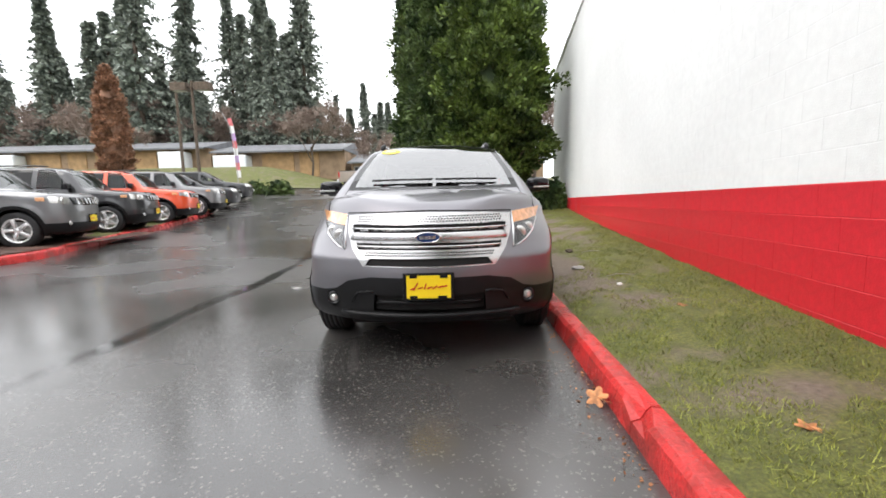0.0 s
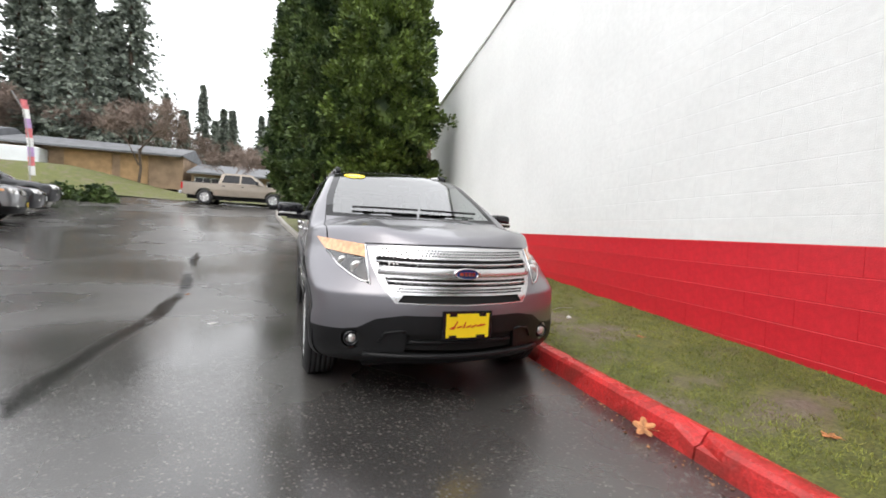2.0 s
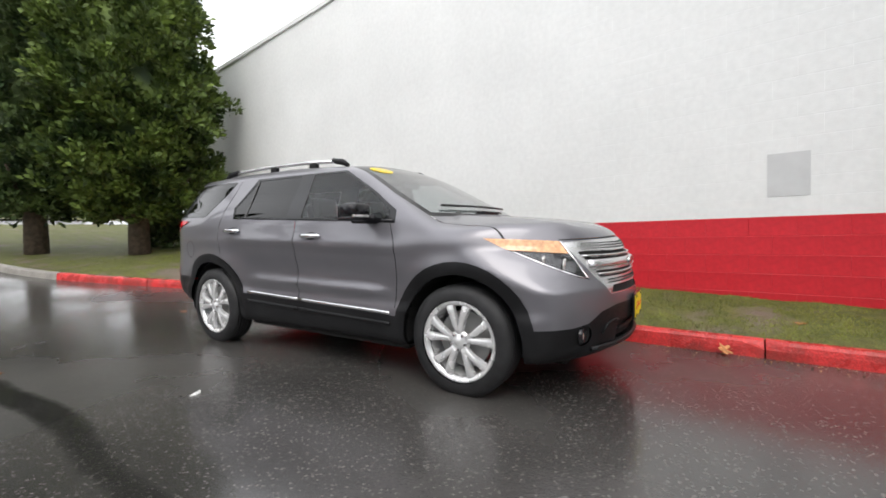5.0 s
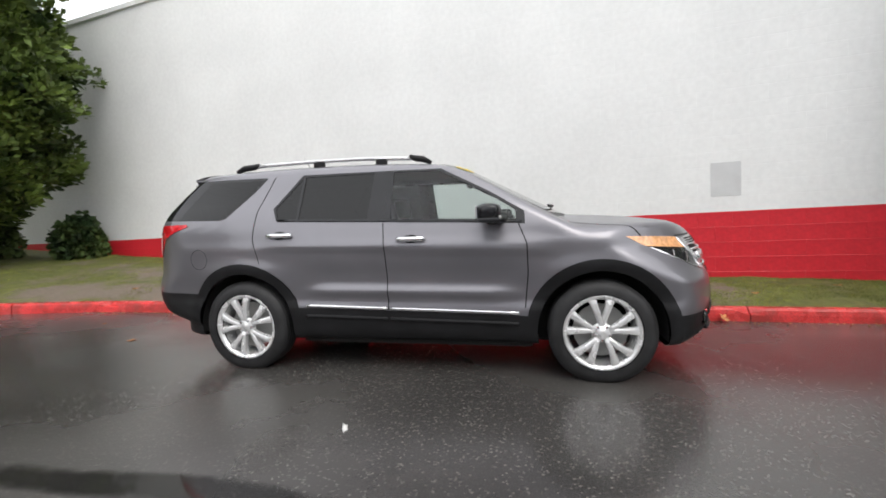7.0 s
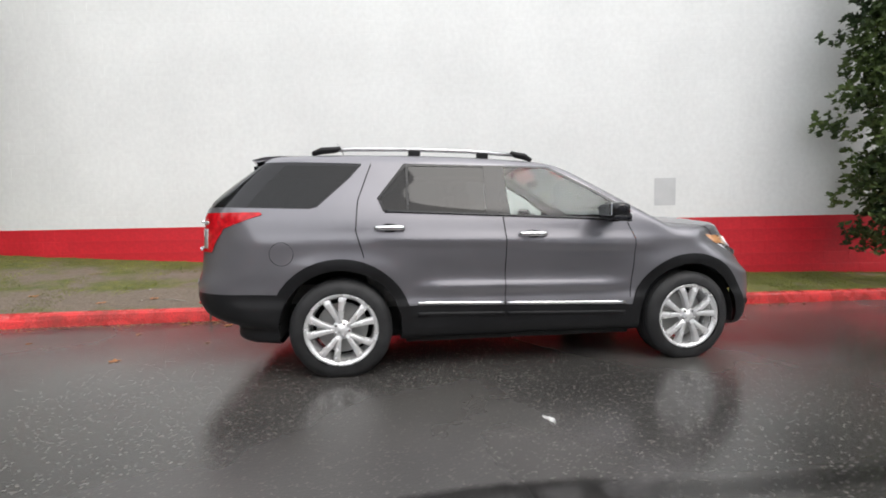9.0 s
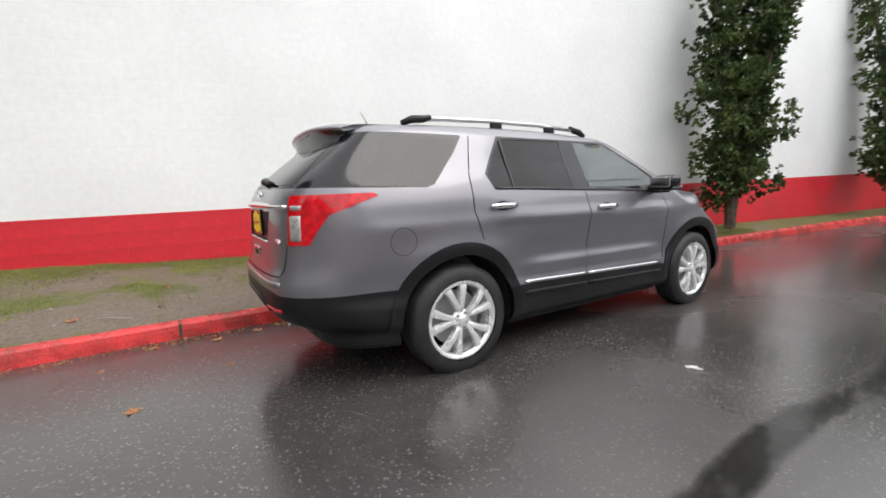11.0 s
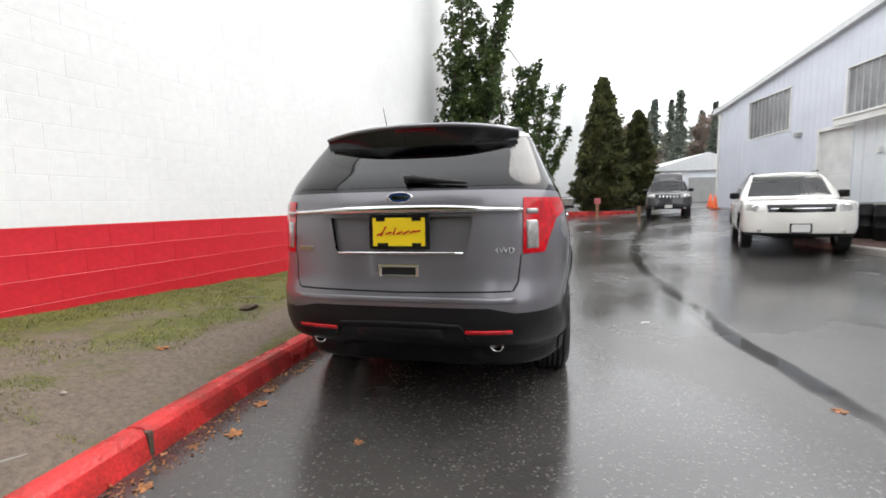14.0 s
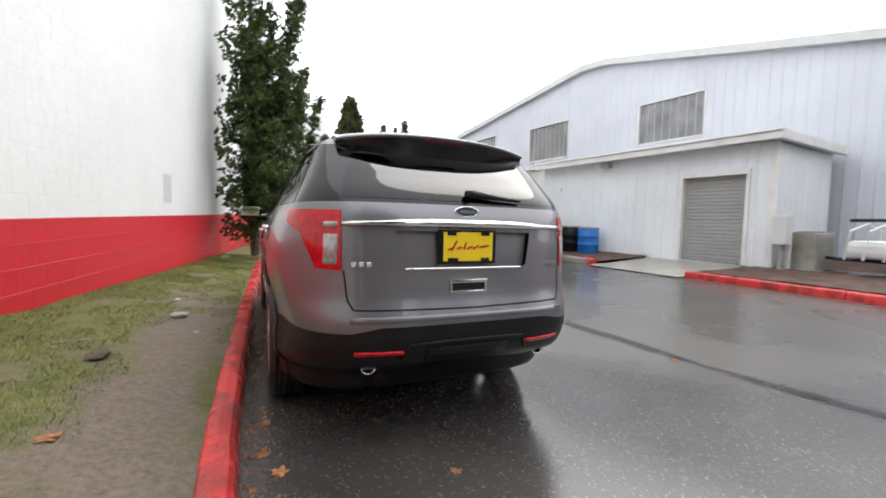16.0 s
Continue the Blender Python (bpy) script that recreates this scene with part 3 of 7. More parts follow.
def kerb_stone(x_of, y0, y1, material, name="kerb", wear=0.0, width=0.17, height=0.145, flip=1, parent=None):
    ys = np.linspace(y0 + 0.006, y1 - 0.006, max(3, int(abs(y1 - y0) / 0.14)))
    verts, faces = [], []
    for y in ys:
        x = float(x_of(y))
        x2 = float(x_of(y + 0.05))
        t = Vector((x2 - x, 0.05, 0)).normalized()
        n = Vector((t.y, -t.x, 0)) * flip
        z = float(ground_z(x, y))
        j = 0.010 * noise.noise((y * 1.7, 3.3, 1)) + 0.006 * noise.noise((y * 6, 1.3, 4))
        chip = 0.028 * max(0.0, noise.noise((y * 2.3 + 7, 9.1, 2)) - 0.32) * 3
        for a, h in ((0.0, -0.05), (0.012 + j, 0.07), (0.022 + j + chip, height - 0.028 - chip), (0.045 + j + chip, height - 0.004 - chip * 0.5), (width * 0.6, height + 0.4 * j), (width - 0.02, height - 0.006), (width, height - 0.03), (width, -0.05)):
            verts.append(Vector((x, y, z)) + n * a + Vector((0, 0, h)))
    m = 8
    for i in range(len(ys) - 1):
        faces += [(m * i + k, m * i + k + 1, m * (i + 1) + k + 1, m * (i + 1) + k) for k in range(m - 1)]
    faces += [tuple(range(m)), tuple(range(m * (len(ys) - 1), m * len(ys)))[::-1]]
    bm = bmesh.new()
    vs = [bm.verts.new(v) for v in verts]
    for f in faces:
        bm.faces.new([vs[i] for i in f])
    return part(name, bm, material, parent, smooth=False)


kerb = tagged(new("kerb"), "worn red-painted concrete kerb with open joints", "kerb", kind="structure")
for y0, y1 in ((-19.0, -15.9), (-15.9, -12.8), (-12.8, -9.7), (-9.7, -6.5), (-6.5, -3.25), (-3.25, -0.1), (-0.1, 3.1), (3.1, 6.2), (6.2, 8.2)):
    kerb_stone(KERB_X, y0, y1, M_KERB, "kerb_stone", parent=kerb)
for y0, y1 in ((8.2, 11.0), (11.0, 14.0), (14.0, 17.2), (17.2, 20.6)):
    kerb_stone(KERB_X, y0, y1, M_CONCRETE, "kerb_stone", parent=kerb)
# mossy dirt in one open joint
part("joint_moss", boxes((float(KERB_X(3.1)) + 0.01, float(KERB_X(3.1)) + 0.165, 3.088, 3.112, 0.0, 0.138)), M_SOIL, kerb)


def lawn_material():
    """Thin winter lawn: moss green and olive tufts over bare brown soil."""
    m = bpy.data.materials.new("thin_mossy_lawn")
    m.use_nodes = True
    n, l = m.node_tree.nodes, m.node_tree.links
    b = n["Principled BSDF"]
    co = n.new("ShaderNodeTexCoord")

    def tex(scale, detail=5):
        t = n.new("ShaderNodeTexNoise")
        t.inputs["Scale"].default_value, t.inputs["Detail"].default_value, t.inputs["Roughness"].default_value = scale, detail, 0.62
        l.new(co.outputs["Object"], t.inputs["Vector"])
        return t.outputs["Fac"]

    def mixed(fac, lo, hi, a, b2):
        r = n.new("ShaderNodeMapRange")
        r.inputs["From Min"].default_value, r.inputs["From Max"].default_value = lo, hi
        l.new(fac, r.inputs["Value"])
        x = n.new("ShaderNodeMix")
        x.data_type = "RGBA"
        l.new(r.outputs["Result"], x.inputs["Factor"])
        for sock, v in (("A", a), ("B", b2)):
            if isinstance(v, tuple):
                x.inputs[sock].default_value = (*v, 1)
            else:
                l.new(v, x.inputs[sock])
        return x.outputs["Result"]

    green = mixed(tex(7), 0.35, 0.65, (0.095, 0.112, 0.022), (0.215, 0.225, 0.045))
    green = mixed(tex(55, 3), 0.32, 0.72, (0.060, 0.066, 0.018), green)
    soil = mixed(tex(30), 0.3, 0.7, (0.105, 0.082, 0.060), (0.215, 0.172, 0.132))
    att = n.new("ShaderNodeVertexColor")
    att.layer_name = "bare"
    add = n.new("ShaderNodeMath")
    add.operation = "ADD"
    l.new(tex(1.9, 7), add.inputs[0])
    sep = n.new("ShaderNodeSeparateColor")
    l.new(att.outputs["Color"], sep.inputs["Color"])
    l.new(sep.outputs[0], add.inputs[1])
    l.new(mixed(add.outputs[0], 0.52, 0.68, green, soil), b.inputs["Base Color"])
    b.inputs["Roughness"].default_value = 0.75
    bp = n.new("ShaderNodeBump")
    bp.inputs["Strength"].default_value, bp.inputs["Distance"].default_value = 0.8, 0.02
    l.new(tex(70, 4), bp.inputs["Height"])
    l.new(bp.outputs["Normal"], b.inputs["Normal"])
    return m


M_LAWN = lawn_material()


def bareness(a, y):
    """How worn the strip is: a from 0 at the kerb to 1 at the wall."""
    path = math.exp(-(((a - 0.16) / 0.17) ** 2)) * float(smooth01((y + 1.8) / 2.5)) * float(smooth01((7.5 - y) / 2))
    near_wall = 0.55 * math.exp(-(((a - 0.62) / 0.14) ** 2)) * float(smooth01((y - 0.3) / 2.0)) * float(smooth01((8 - y) / 2))
    front = 0.45 * math.exp(-(((a - 0.40) / 0.2) ** 2)) * math.exp(-(((y + 1.2) / 1.5) ** 2))
    green_edge = -0.25 * math.exp(-(((a - 1.0) / 0.10) ** 2))
    return 0.30 * path + 0.33 * near_wall + 0.22 * front + green_edge


def berm(a, y):
    x0 = float(KERB_X(y)) + 0.155
    x1 = WALL_X(y) + 0.05
    x = x0 + (x1 - x0) * a
    z0 = float(ground_z(x0, y)) + 0.125
    z1 = max(BERM_Z(min(y, 12)), z0)
    z = z0 + (z1 - z0) * (a ** 0.8)
    return (x, y, z + 0.018 * noise.noise((x * 2.2, y * 2.2, 0)) * min(1, a * 8) + 0.008 * noise.noise((x * 9, y * 9, 3)) * min(1, a * 8))


lawn_us = np.linspace(0, 1, 26)
lawn_vs = np.concatenate([np.arange(-21, -6, 0.4), np.arange(-6, 8, 0.12), np.arange(8, 20.5, 0.4)])
lawn = sheet("lawn", lawn_us, lawn_vs, lambda a, y: berm(a, y), M_LAWN)
col = lawn.data.color_attributes.new("bare", "FLOAT_COLOR", "POINT")
vals = []
for a in lawn_us:
    for y in lawn_vs:
        q = max(-0.3, min(0.6, bareness(a, y)))
        vals += [q, q, q, 1]
col.data.foreach_set("color", vals)

# ---------------------------------------------------------------- the block wall: red below, white above
U = Vector((0.14, 1, -0.016)).normalized()
N = Vector((-1, 0.14, 0)).normalized()
UP = U.cross(N) if U.cross(N).z > 0 else N.cross(U)
WALL_M = Matrix(((U.x, N.x, UP.x, 2.80), (U.y, N.y, UP.y, 0), (U.z, N.z, UP.z, 1.127), (0, 0, 0, 1)))
wall = tagged(new("wall_east"), kind="structure")
wall.matrix_world = WALL_M


def wall_top(u):
    return float(np.interp(u, (-60, -12, 3, 16), (10.0, 7.15, 4.95, 4.95)))


def slab(u0, u1, z0, depth, front):
    us = [u0] + [u for u in (-12, 3) if u0 < u < u1] + [u1]
    v = [(u, q, z) for q in (front, front - depth) for u, z in [(u, z0) for u in us] + [(u, wall_top(u)) for u in reversed(us)]]
    m = 2 * len(us)
    return v, [tuple(range(m)), tuple(range(m, 2 * m))[::-1]] + [(k, (k + 1) % m, m + (k + 1) % m, m + k) for k in range(m)]


bm = bmesh.new()
v, f = slab(-22.0, 12.6, 0.0, 0.35, -0.012)
part("wall_backing", (v, f), M_WHITE, wall)
part("wall_base", boxes((-22.0, 12.6, -0.36, -0.012, -2.2, 0.0)), M_RED, wall)
v, f = slab(-34.0, -22.0, -2.2, 0.35, -0.03)
part("wall_end", (v, f), M_WHITE, wall)
cap_us = np.linspace(-34, 12.7, 24)
cap = []
for u0, u1 in zip(cap_us, cap_us[1:]):
    a, b = wall_top(u0), wall_top(u1)
    k = [(u0, 0.03, a), (u1, 0.03, b), (u1, -0.40, b), (u0, -0.40, a), (u0, 0.03, a + 0.10), (u1, 0.03, b + 0.10), (u1, -0.40, b + 0.10), (u0, -0.40, a + 0.10)]
    cap.append((k, [(0, 1, 2, 3), (4, 7, 6, 5), (0, 4, 5, 1), (1, 5, 6, 2), (2, 6, 7, 3), (3, 7, 4, 0)]))
part("wall_coping", merge(*cap), M_WHITE, wall)
part("corner_wall", boxes((-34.4, -34.0, -0.3, 2.9, -2.2, wall_top(-34.0))), M_WHITE, wall)
tagged(part("return_wall", boxes((12.6, 12.95, -14, -0.0, -2.2, 4.95)), M_WHITE, wall))
part("painted_patch", boxes((-3.76, -3.41, -0.012, -0.006, 0.21, 0.66)), M_GREYPATCH, wall, "grey rounded rectangle on the white wall")

# ---------------------------------------------------------------- bank, far lot and verge
def bank_z(x, y):
    """The grass bank beyond the drive, lower towards its eastern end."""
    rise = 2.35 - 1.55 * float(smooth01((x + 17) / 9))
    return 1.70 + rise * float(smooth01((y - 24.5) / 8)) + 0.02 * max(0, y - 60)


sheet("grass_bank", np.linspace(-92, 30, 73), np.concatenate([np.linspace(24.0, 34, 14), np.linspace(36, 160, 10)]),
      lambda x, y: (x, y, (bank_z(x, y) if y >= 25 else float(ground_z(x, y)) + 0.06) + 0.10 * noise.noise((x * 0.4, y * 0.4, 2))), M_LAWN)
LOT_X = hermite((-1.3, -7.0), (1.8, -6.95), (3.4, -7.3), (7.9, -8.4), (14, -10.0), (18.5, -10.9), (20.5, -11.9), (21.5, -13.5))
lot_kerb = tagged(new("lot_kerb"), "red-painted kerb along the parking lot", "kerb", kind="structure")
for y0, y1 in ((-1.3, 1.3), (1.3, 4.0), (4.0, 6.8), (6.8, 9.5), (9.5, 12.4)):
    kerb_stone(LOT_X, y0, y1, M_KERB, "kerb_stone", flip=-1, parent=lot_kerb)
for y0, y1 in ((12.4, 15.4), (15.4, 18.4), (18.4, 21.2)):
    kerb_stone(LOT_X, y0, y1, M_CONCRETE, "kerb_stone", flip=-1, parent=lot_kerb)
sheet("verge", np.linspace(0, 1, 14), np.linspace(-1.2, 21.2, 50), lambda a, y: (float(LOT_X(y)) - 0.15 - a * 26, y, float(ground_z(float(LOT_X(y)) - 0.1 - a * 4, y)) + 0.12 + 0.02 * noise.noise((a * 40, y * 2, 0))), M_LAWN)

# ---------------------------------------------------------------- the grey SUV
suv = thing("suv", "dark grey metallic SUV parked beside a red kerb", "car")

SUV_WIDE = hermite((0.20, 0.80), (0.30, 0.90), (0.42, 0.925), (0.52, 0.928), (0.60, 0.912), (0.68, 0.918), (0.80, 0.940), (0.95, 0.950),
                   (1.01, 0.952), (1.08, 0.938), (1.18, 0.918), (1.26, 0.890), (1.45, 0.795), (1.62, 0.715), (1.80, 0.62))
SUV_PLAN = hermite((-2.5, -0.11), (-2.2, -0.040), (-1.9, -0.012), (-1.45, 0.004), (-0.9, -0.004), (0.2, -0.002), (0.9, 0.0), (1.45, 0.008), (1.9, -0.020), (2.2, -0.055), (2.7, -0.18))
SUV_NOSE = hermite((0.15, -2.10), (0.24, -2.24), (0.32, -2.34), (0.45, -2.375), (0.58, -2.385), (0.70, -2.37), (0.80, -2.345), (0.90, -2.325), (1.0, -2.275), (1.06, -2.235), (1.3, -2.1))
SUV_TAIL = hermite((0.36, 2.30), (0.44, 2.50), (0.52, 2.565), (0.62, 2.590), (0.70, 2.588), (0.745, 2.574), (0.79, 2.560), (0.90, 2.545), (1.12, 2.527), (1.22, 2.512), (1.30, 2.468), (1.45, 2.300), (1.58, 2.135), (1.75, 1.93))
SUV_HOOD = hermite((-2.6, 0.86), (-2.35, 0.995), (-2.26, 1.055), (-2.08, 1.122), (-1.75, 1.180), (-1.31, 1.214), (-0.95, 1.238), (0, 1.25))
SUV_ROOF = hermite((-0.7, 1.64), (-0.25, 1.705), (0.2, 1.735), (0.8, 1.748), (1.3, 1.745), (1.8, 1.728), (2.3, 1.69))


def suv_inside(x, y, z):
    x = np.abs(x)
    wide = SUV_WIDE(z) + SUV_PLAN(y)
    # the doors' shoulder crease, and the flared arches
    lift = z - 0.988 - 0.0375 * y
    wide = wide + 0.019 * np.exp(-((lift / np.where(lift > 0, 0.11, 0.017)) ** 2)) * np.clip((1.2 - np.abs(y - 0.05)) / 0.3, 0, 1)
    for hub in (-1.43, 1.43):
        r = np.sqrt((y - hub) ** 2 + (z - 0.36) ** 2)
        wide = wide + 0.022 * np.exp(-(((r - 0.50) / 0.11) ** 2)) * np.clip((1.0 - z) / 0.15, 0, 1)
    wide = wide - 0.020 * np.exp(-(((z - 0.79) / 0.085) ** 2)) * np.clip((1.0 - np.abs(y)) / 0.35, 0, 1)
    wide = wide + 0.027 * np.exp(-(((z - 0.655 - 0.012 * y) / 0.040) ** 2)) * np.clip((0.92 - np.abs(y)) / 0.25, 0, 1)
    high = np.clip((z - 0.72) / 0.26, 0, 1)
    nose = SUV_NOSE(z) + (0.34 + 0.266 * high) * x**2 + (0.14 + 0.14 * high) * x**4
    tail = SUV_TAIL(z) - 0.03 * x**2 - 0.78 * x**6
    hood = SUV_HOOD(y) - 0.035 * (x / 0.8) ** 2 - 0.05 * (x / 0.88) ** 6 + 0.010 * np.exp(-(((x - 0.50) / 0.09) ** 2))
    screen = 1.205 + 0.525 * (y + 1.27 - 0.21 * x**2)
    roof = SUV_ROOF(y) - 0.125 * x**2
    cab = smin(screen, roof, 0.06)
    top = -smin(-hood, -cab, 0.015)
    f = smin(wide - x, y - nose, 0.07)
    f = smin(f, tail - y, 0.05)
    f = smin(f, top - z, 0.055)
    return smin(f, z - 0.255, 0.04)


S = Skin(suv_inside, 0.60, 0.68, (-2.5, 2.7), rays=136)
G_REAR = [(0.93, 1.606), (1.135, 1.345), (1.10, 1.258), (0.32, 1.232), (0.30, 1.608)]
G_FRONT = [(0.135, 1.606), (-0.235, 1.600), (-0.615, 1.405), (-0.835, 1.262), (-0.84, 1.178), (0.125, 1.224)]
G_QUARTER = [(1.84, 1.600), (1.305, 1.598), (1.38, 1.50), (1.60, 1.286), (1.66, 1.270), (2.10, 1.278), (1.98, 1.44)]
G_DOORS = [(0.945, 1.626), (-0.25, 1.618), (-0.64, 1.415), (-0.90, 1.255), (-0.905, 1.160), (0.13, 1.208), (1.112, 1.243), (1.158, 1.345)]
G_DARK = [(2.75, 1.285), (1.65, 1.262), (1.59, 1.278), (1.362, 1.50), (1.265, 1.618), (1.80, 1.624), (2.75, 1.60)]
G_BACK = [(0, 1.302), (0.655, 1.302), (0.60, 1.44), (0.545, 1.56), (0, 1.575)]
G_SCREEN = [(0, 1.228), (0.45, 1.230), (0.735, 1.236), (0.700, 1.40), (0.61, 1.615), (0.35, 1.665), (0, 1.672)]
G_FRIT = [(0, 1.195), (0.80, 1.205), (0.765, 1.39), (0.655, 1.648), (0.36, 1.690), (0, 1.697)]
GRILLE = [(0, 1.030), (0.40, 1.024), (0.590, 1.010), (0.578, 0.90), (0.535, 0.79), (0.45, 0.675), (0, 0.668)]
LAMP = [(0.60, 1.020), (0.74, 1.034), (0.885, 1.046), (0.825, 0.955), (0.765, 0.868), (0.70, 0.820), (0.585, 0.775), (0.598, 0.90)]
AMBER = [(0.60, 1.020), (0.74, 1.034), (0.885, 1.046), (0.835, 0.970), (0.735, 0.955), (0.605, 0.940)]
LOWER = [(0, 0.602), (0.40, 0.604), (0.56, 0.575), (0.66, 0.512), (0.76, 0.492), (1.05, 0.485), (1.05, 0.1), (0, 0.1)]
LOWGRILLE = [(0, 0.485), (0.375, 0.485), (0.385, 0.370), (0, 0.362)]
TAIL = [(2.7, 1.232), (2.30, 1.236), (2.0, 1.238), (1.975, 1.222), (2.10, 1.180), (2.26, 1.120), (2.325, 1.03), (2.37, 0.945), (2.7, 0.935)]
SLOTS = [(0.952, 0.928, 0.545), (0.914, 0.898, 0.535), (0.829, 0.812, 0.50), (0.797, 0.784, 0.49)]
FOGS = [(0.69 + 0.062 * math.cos(a), 0.435 + 0.062 * math.sin(a)) for a in np.linspace(0, 2 * math.pi, 17)[:-1]]
sideways, ahead, behind = (lambda c: c.x > 0.3), (lambda c: c.y < -1.3 and c.z < 1.12), (lambda c: c.y > 1.9)
for q in (G_REAR, G_FRONT, G_QUARTER):
    S.cut(rounded(q, 0.035), (1, 2), sideways)
S.cut(rounded(G_DOORS, 0.05), (1, 2), sideways)
S.cut(rounded(G_DARK, 0.05), (1, 2), lambda c: c.x > 0.3 or c.y > 2.0)
S.cut(rounded(G_BACK, 0.02), (0, 2), lambda c: c.y > 1.8)
for q in (G_SCREEN, G_FRIT):
    S.cut(q, (0, 2), lambda c: -1.45 < c.y < 0.1)
for q in (GRILLE, LAMP, AMBER, LOWER, LOWGRILLE, FOGS):
    S.cut(q, (0, 2), ahead)
for a, b, w in SLOTS:
    S.cut([(0, a), (w, a - 0.006), (w, b), (0, b)], (0, 2), ahead, pad=0.03)
SMILE = [(0, 0.728), (0.40, 0.728), (0.435, 0.682), (0, 0.676)]
S.cut(SMILE, (0, 2), ahead)
S.cut(TAIL, (1, 2), behind)
S.cut([(0.652, 0.9), (0.652, 1.25)], (0, 2), behind)
RECESS = [(0, 1.140), (0.40, 1.140), (0.37, 0.965), (0.345, 0.950), (0, 0.950)]
S.cut(RECESS, (0, 2), behind)
SKIRT = [(0, 0.668), (0.48, 0.668), (0.62, 0.640), (1.2, 0.630), (1.2, 0.1), (0, 0.1)]
S.cut(SKIRT, (0, 2), behind)
ARCHES = {}
for hub in (-1.43, 1.43):
    ARCHES[hub] = {r: [(hub + r * math.cos(a), 0.362 + r * math.sin(a)) for a in np.linspace(0, 2 * math.pi, 41)[:-1]] for r in (0.452, 0.535)}
    for q in ARCHES[hub].values():
        S.cut(q, (1, 2), sideways, pad=0.035)
S.cut([(-1.1, 0.478), (0, 0.505), (1.1, 0.535)], (1, 2), sideways)
S.cut([(1.75, 0.628), (2.7, 0.628)], (1, 2), sideways)
S.cut([(-1.75, 0.49), (-2.6, 0.49)], (1, 2), sideways)
GAPW = 0.0045
SEAMS = [  # upright panel gaps on the side: doors and fender
    [(0.185, 1.21), (0.168, 1.0), (0.162, 0.40)], [(-0.858, 1.16), (-0.915, 1.02), (-0.92, 0.80), (-0.895, 0.54)],
    [(1.20, 1.62), (1.30, 1.33), (1.315, 1.10), (1.255, 0.90)]]
seam_polys = []
for row in SEAMS:
    for (a, b), (c, d) in zip(row, row[1:]):
        seam_polys.append([(a - GAPW, b), (a + GAPW, b), (c + GAPW, d), (c - GAPW, d)])
for q in seam_polys:
    S.cut(q, (1, 2), sideways, pad=0.02)
rear_seams = [[(0, 0.747), (0.60, 0.757), (0.60, 0.748), (0, 0.738)], [(0.60, 0.757), (0.625, 0.80), (0.634, 0.796), (0.606, 0.747)],
              [(0.625, 0.80), (0.640, 0.94), (0.648, 0.94), (0.634, 0.796)], [(0, 1.302), (0.70, 1.302), (0.70, 1.296), (0, 1.296)]]
for q in rear_seams:
    S.cut(q, (0, 2), behind, pad=0.02)
hood_seams = [[(0.775, -1.00), (0.783, -1.00), (0.833, -1.45), (0.825, -1.45)], [(0.825, -1.45), (0.833, -1.45), (0.822, -1.80), (0.814, -1.80)], [(0.814, -1.80), (0.822, -1.80), (0.76, -1.95), (0.752, -1.95)]]
for q in hood_seams:
    S.cut(q, (0, 1), lambda c: c.z > 0.95 and c.y < -0.9, pad=0.02)
hood_edge = [(0, 1.046), (0.60, 1.032), (0.60, 1.024), (0, 1.036)]
S.cut(hood_edge, (0, 2), ahead, pad=0.02)


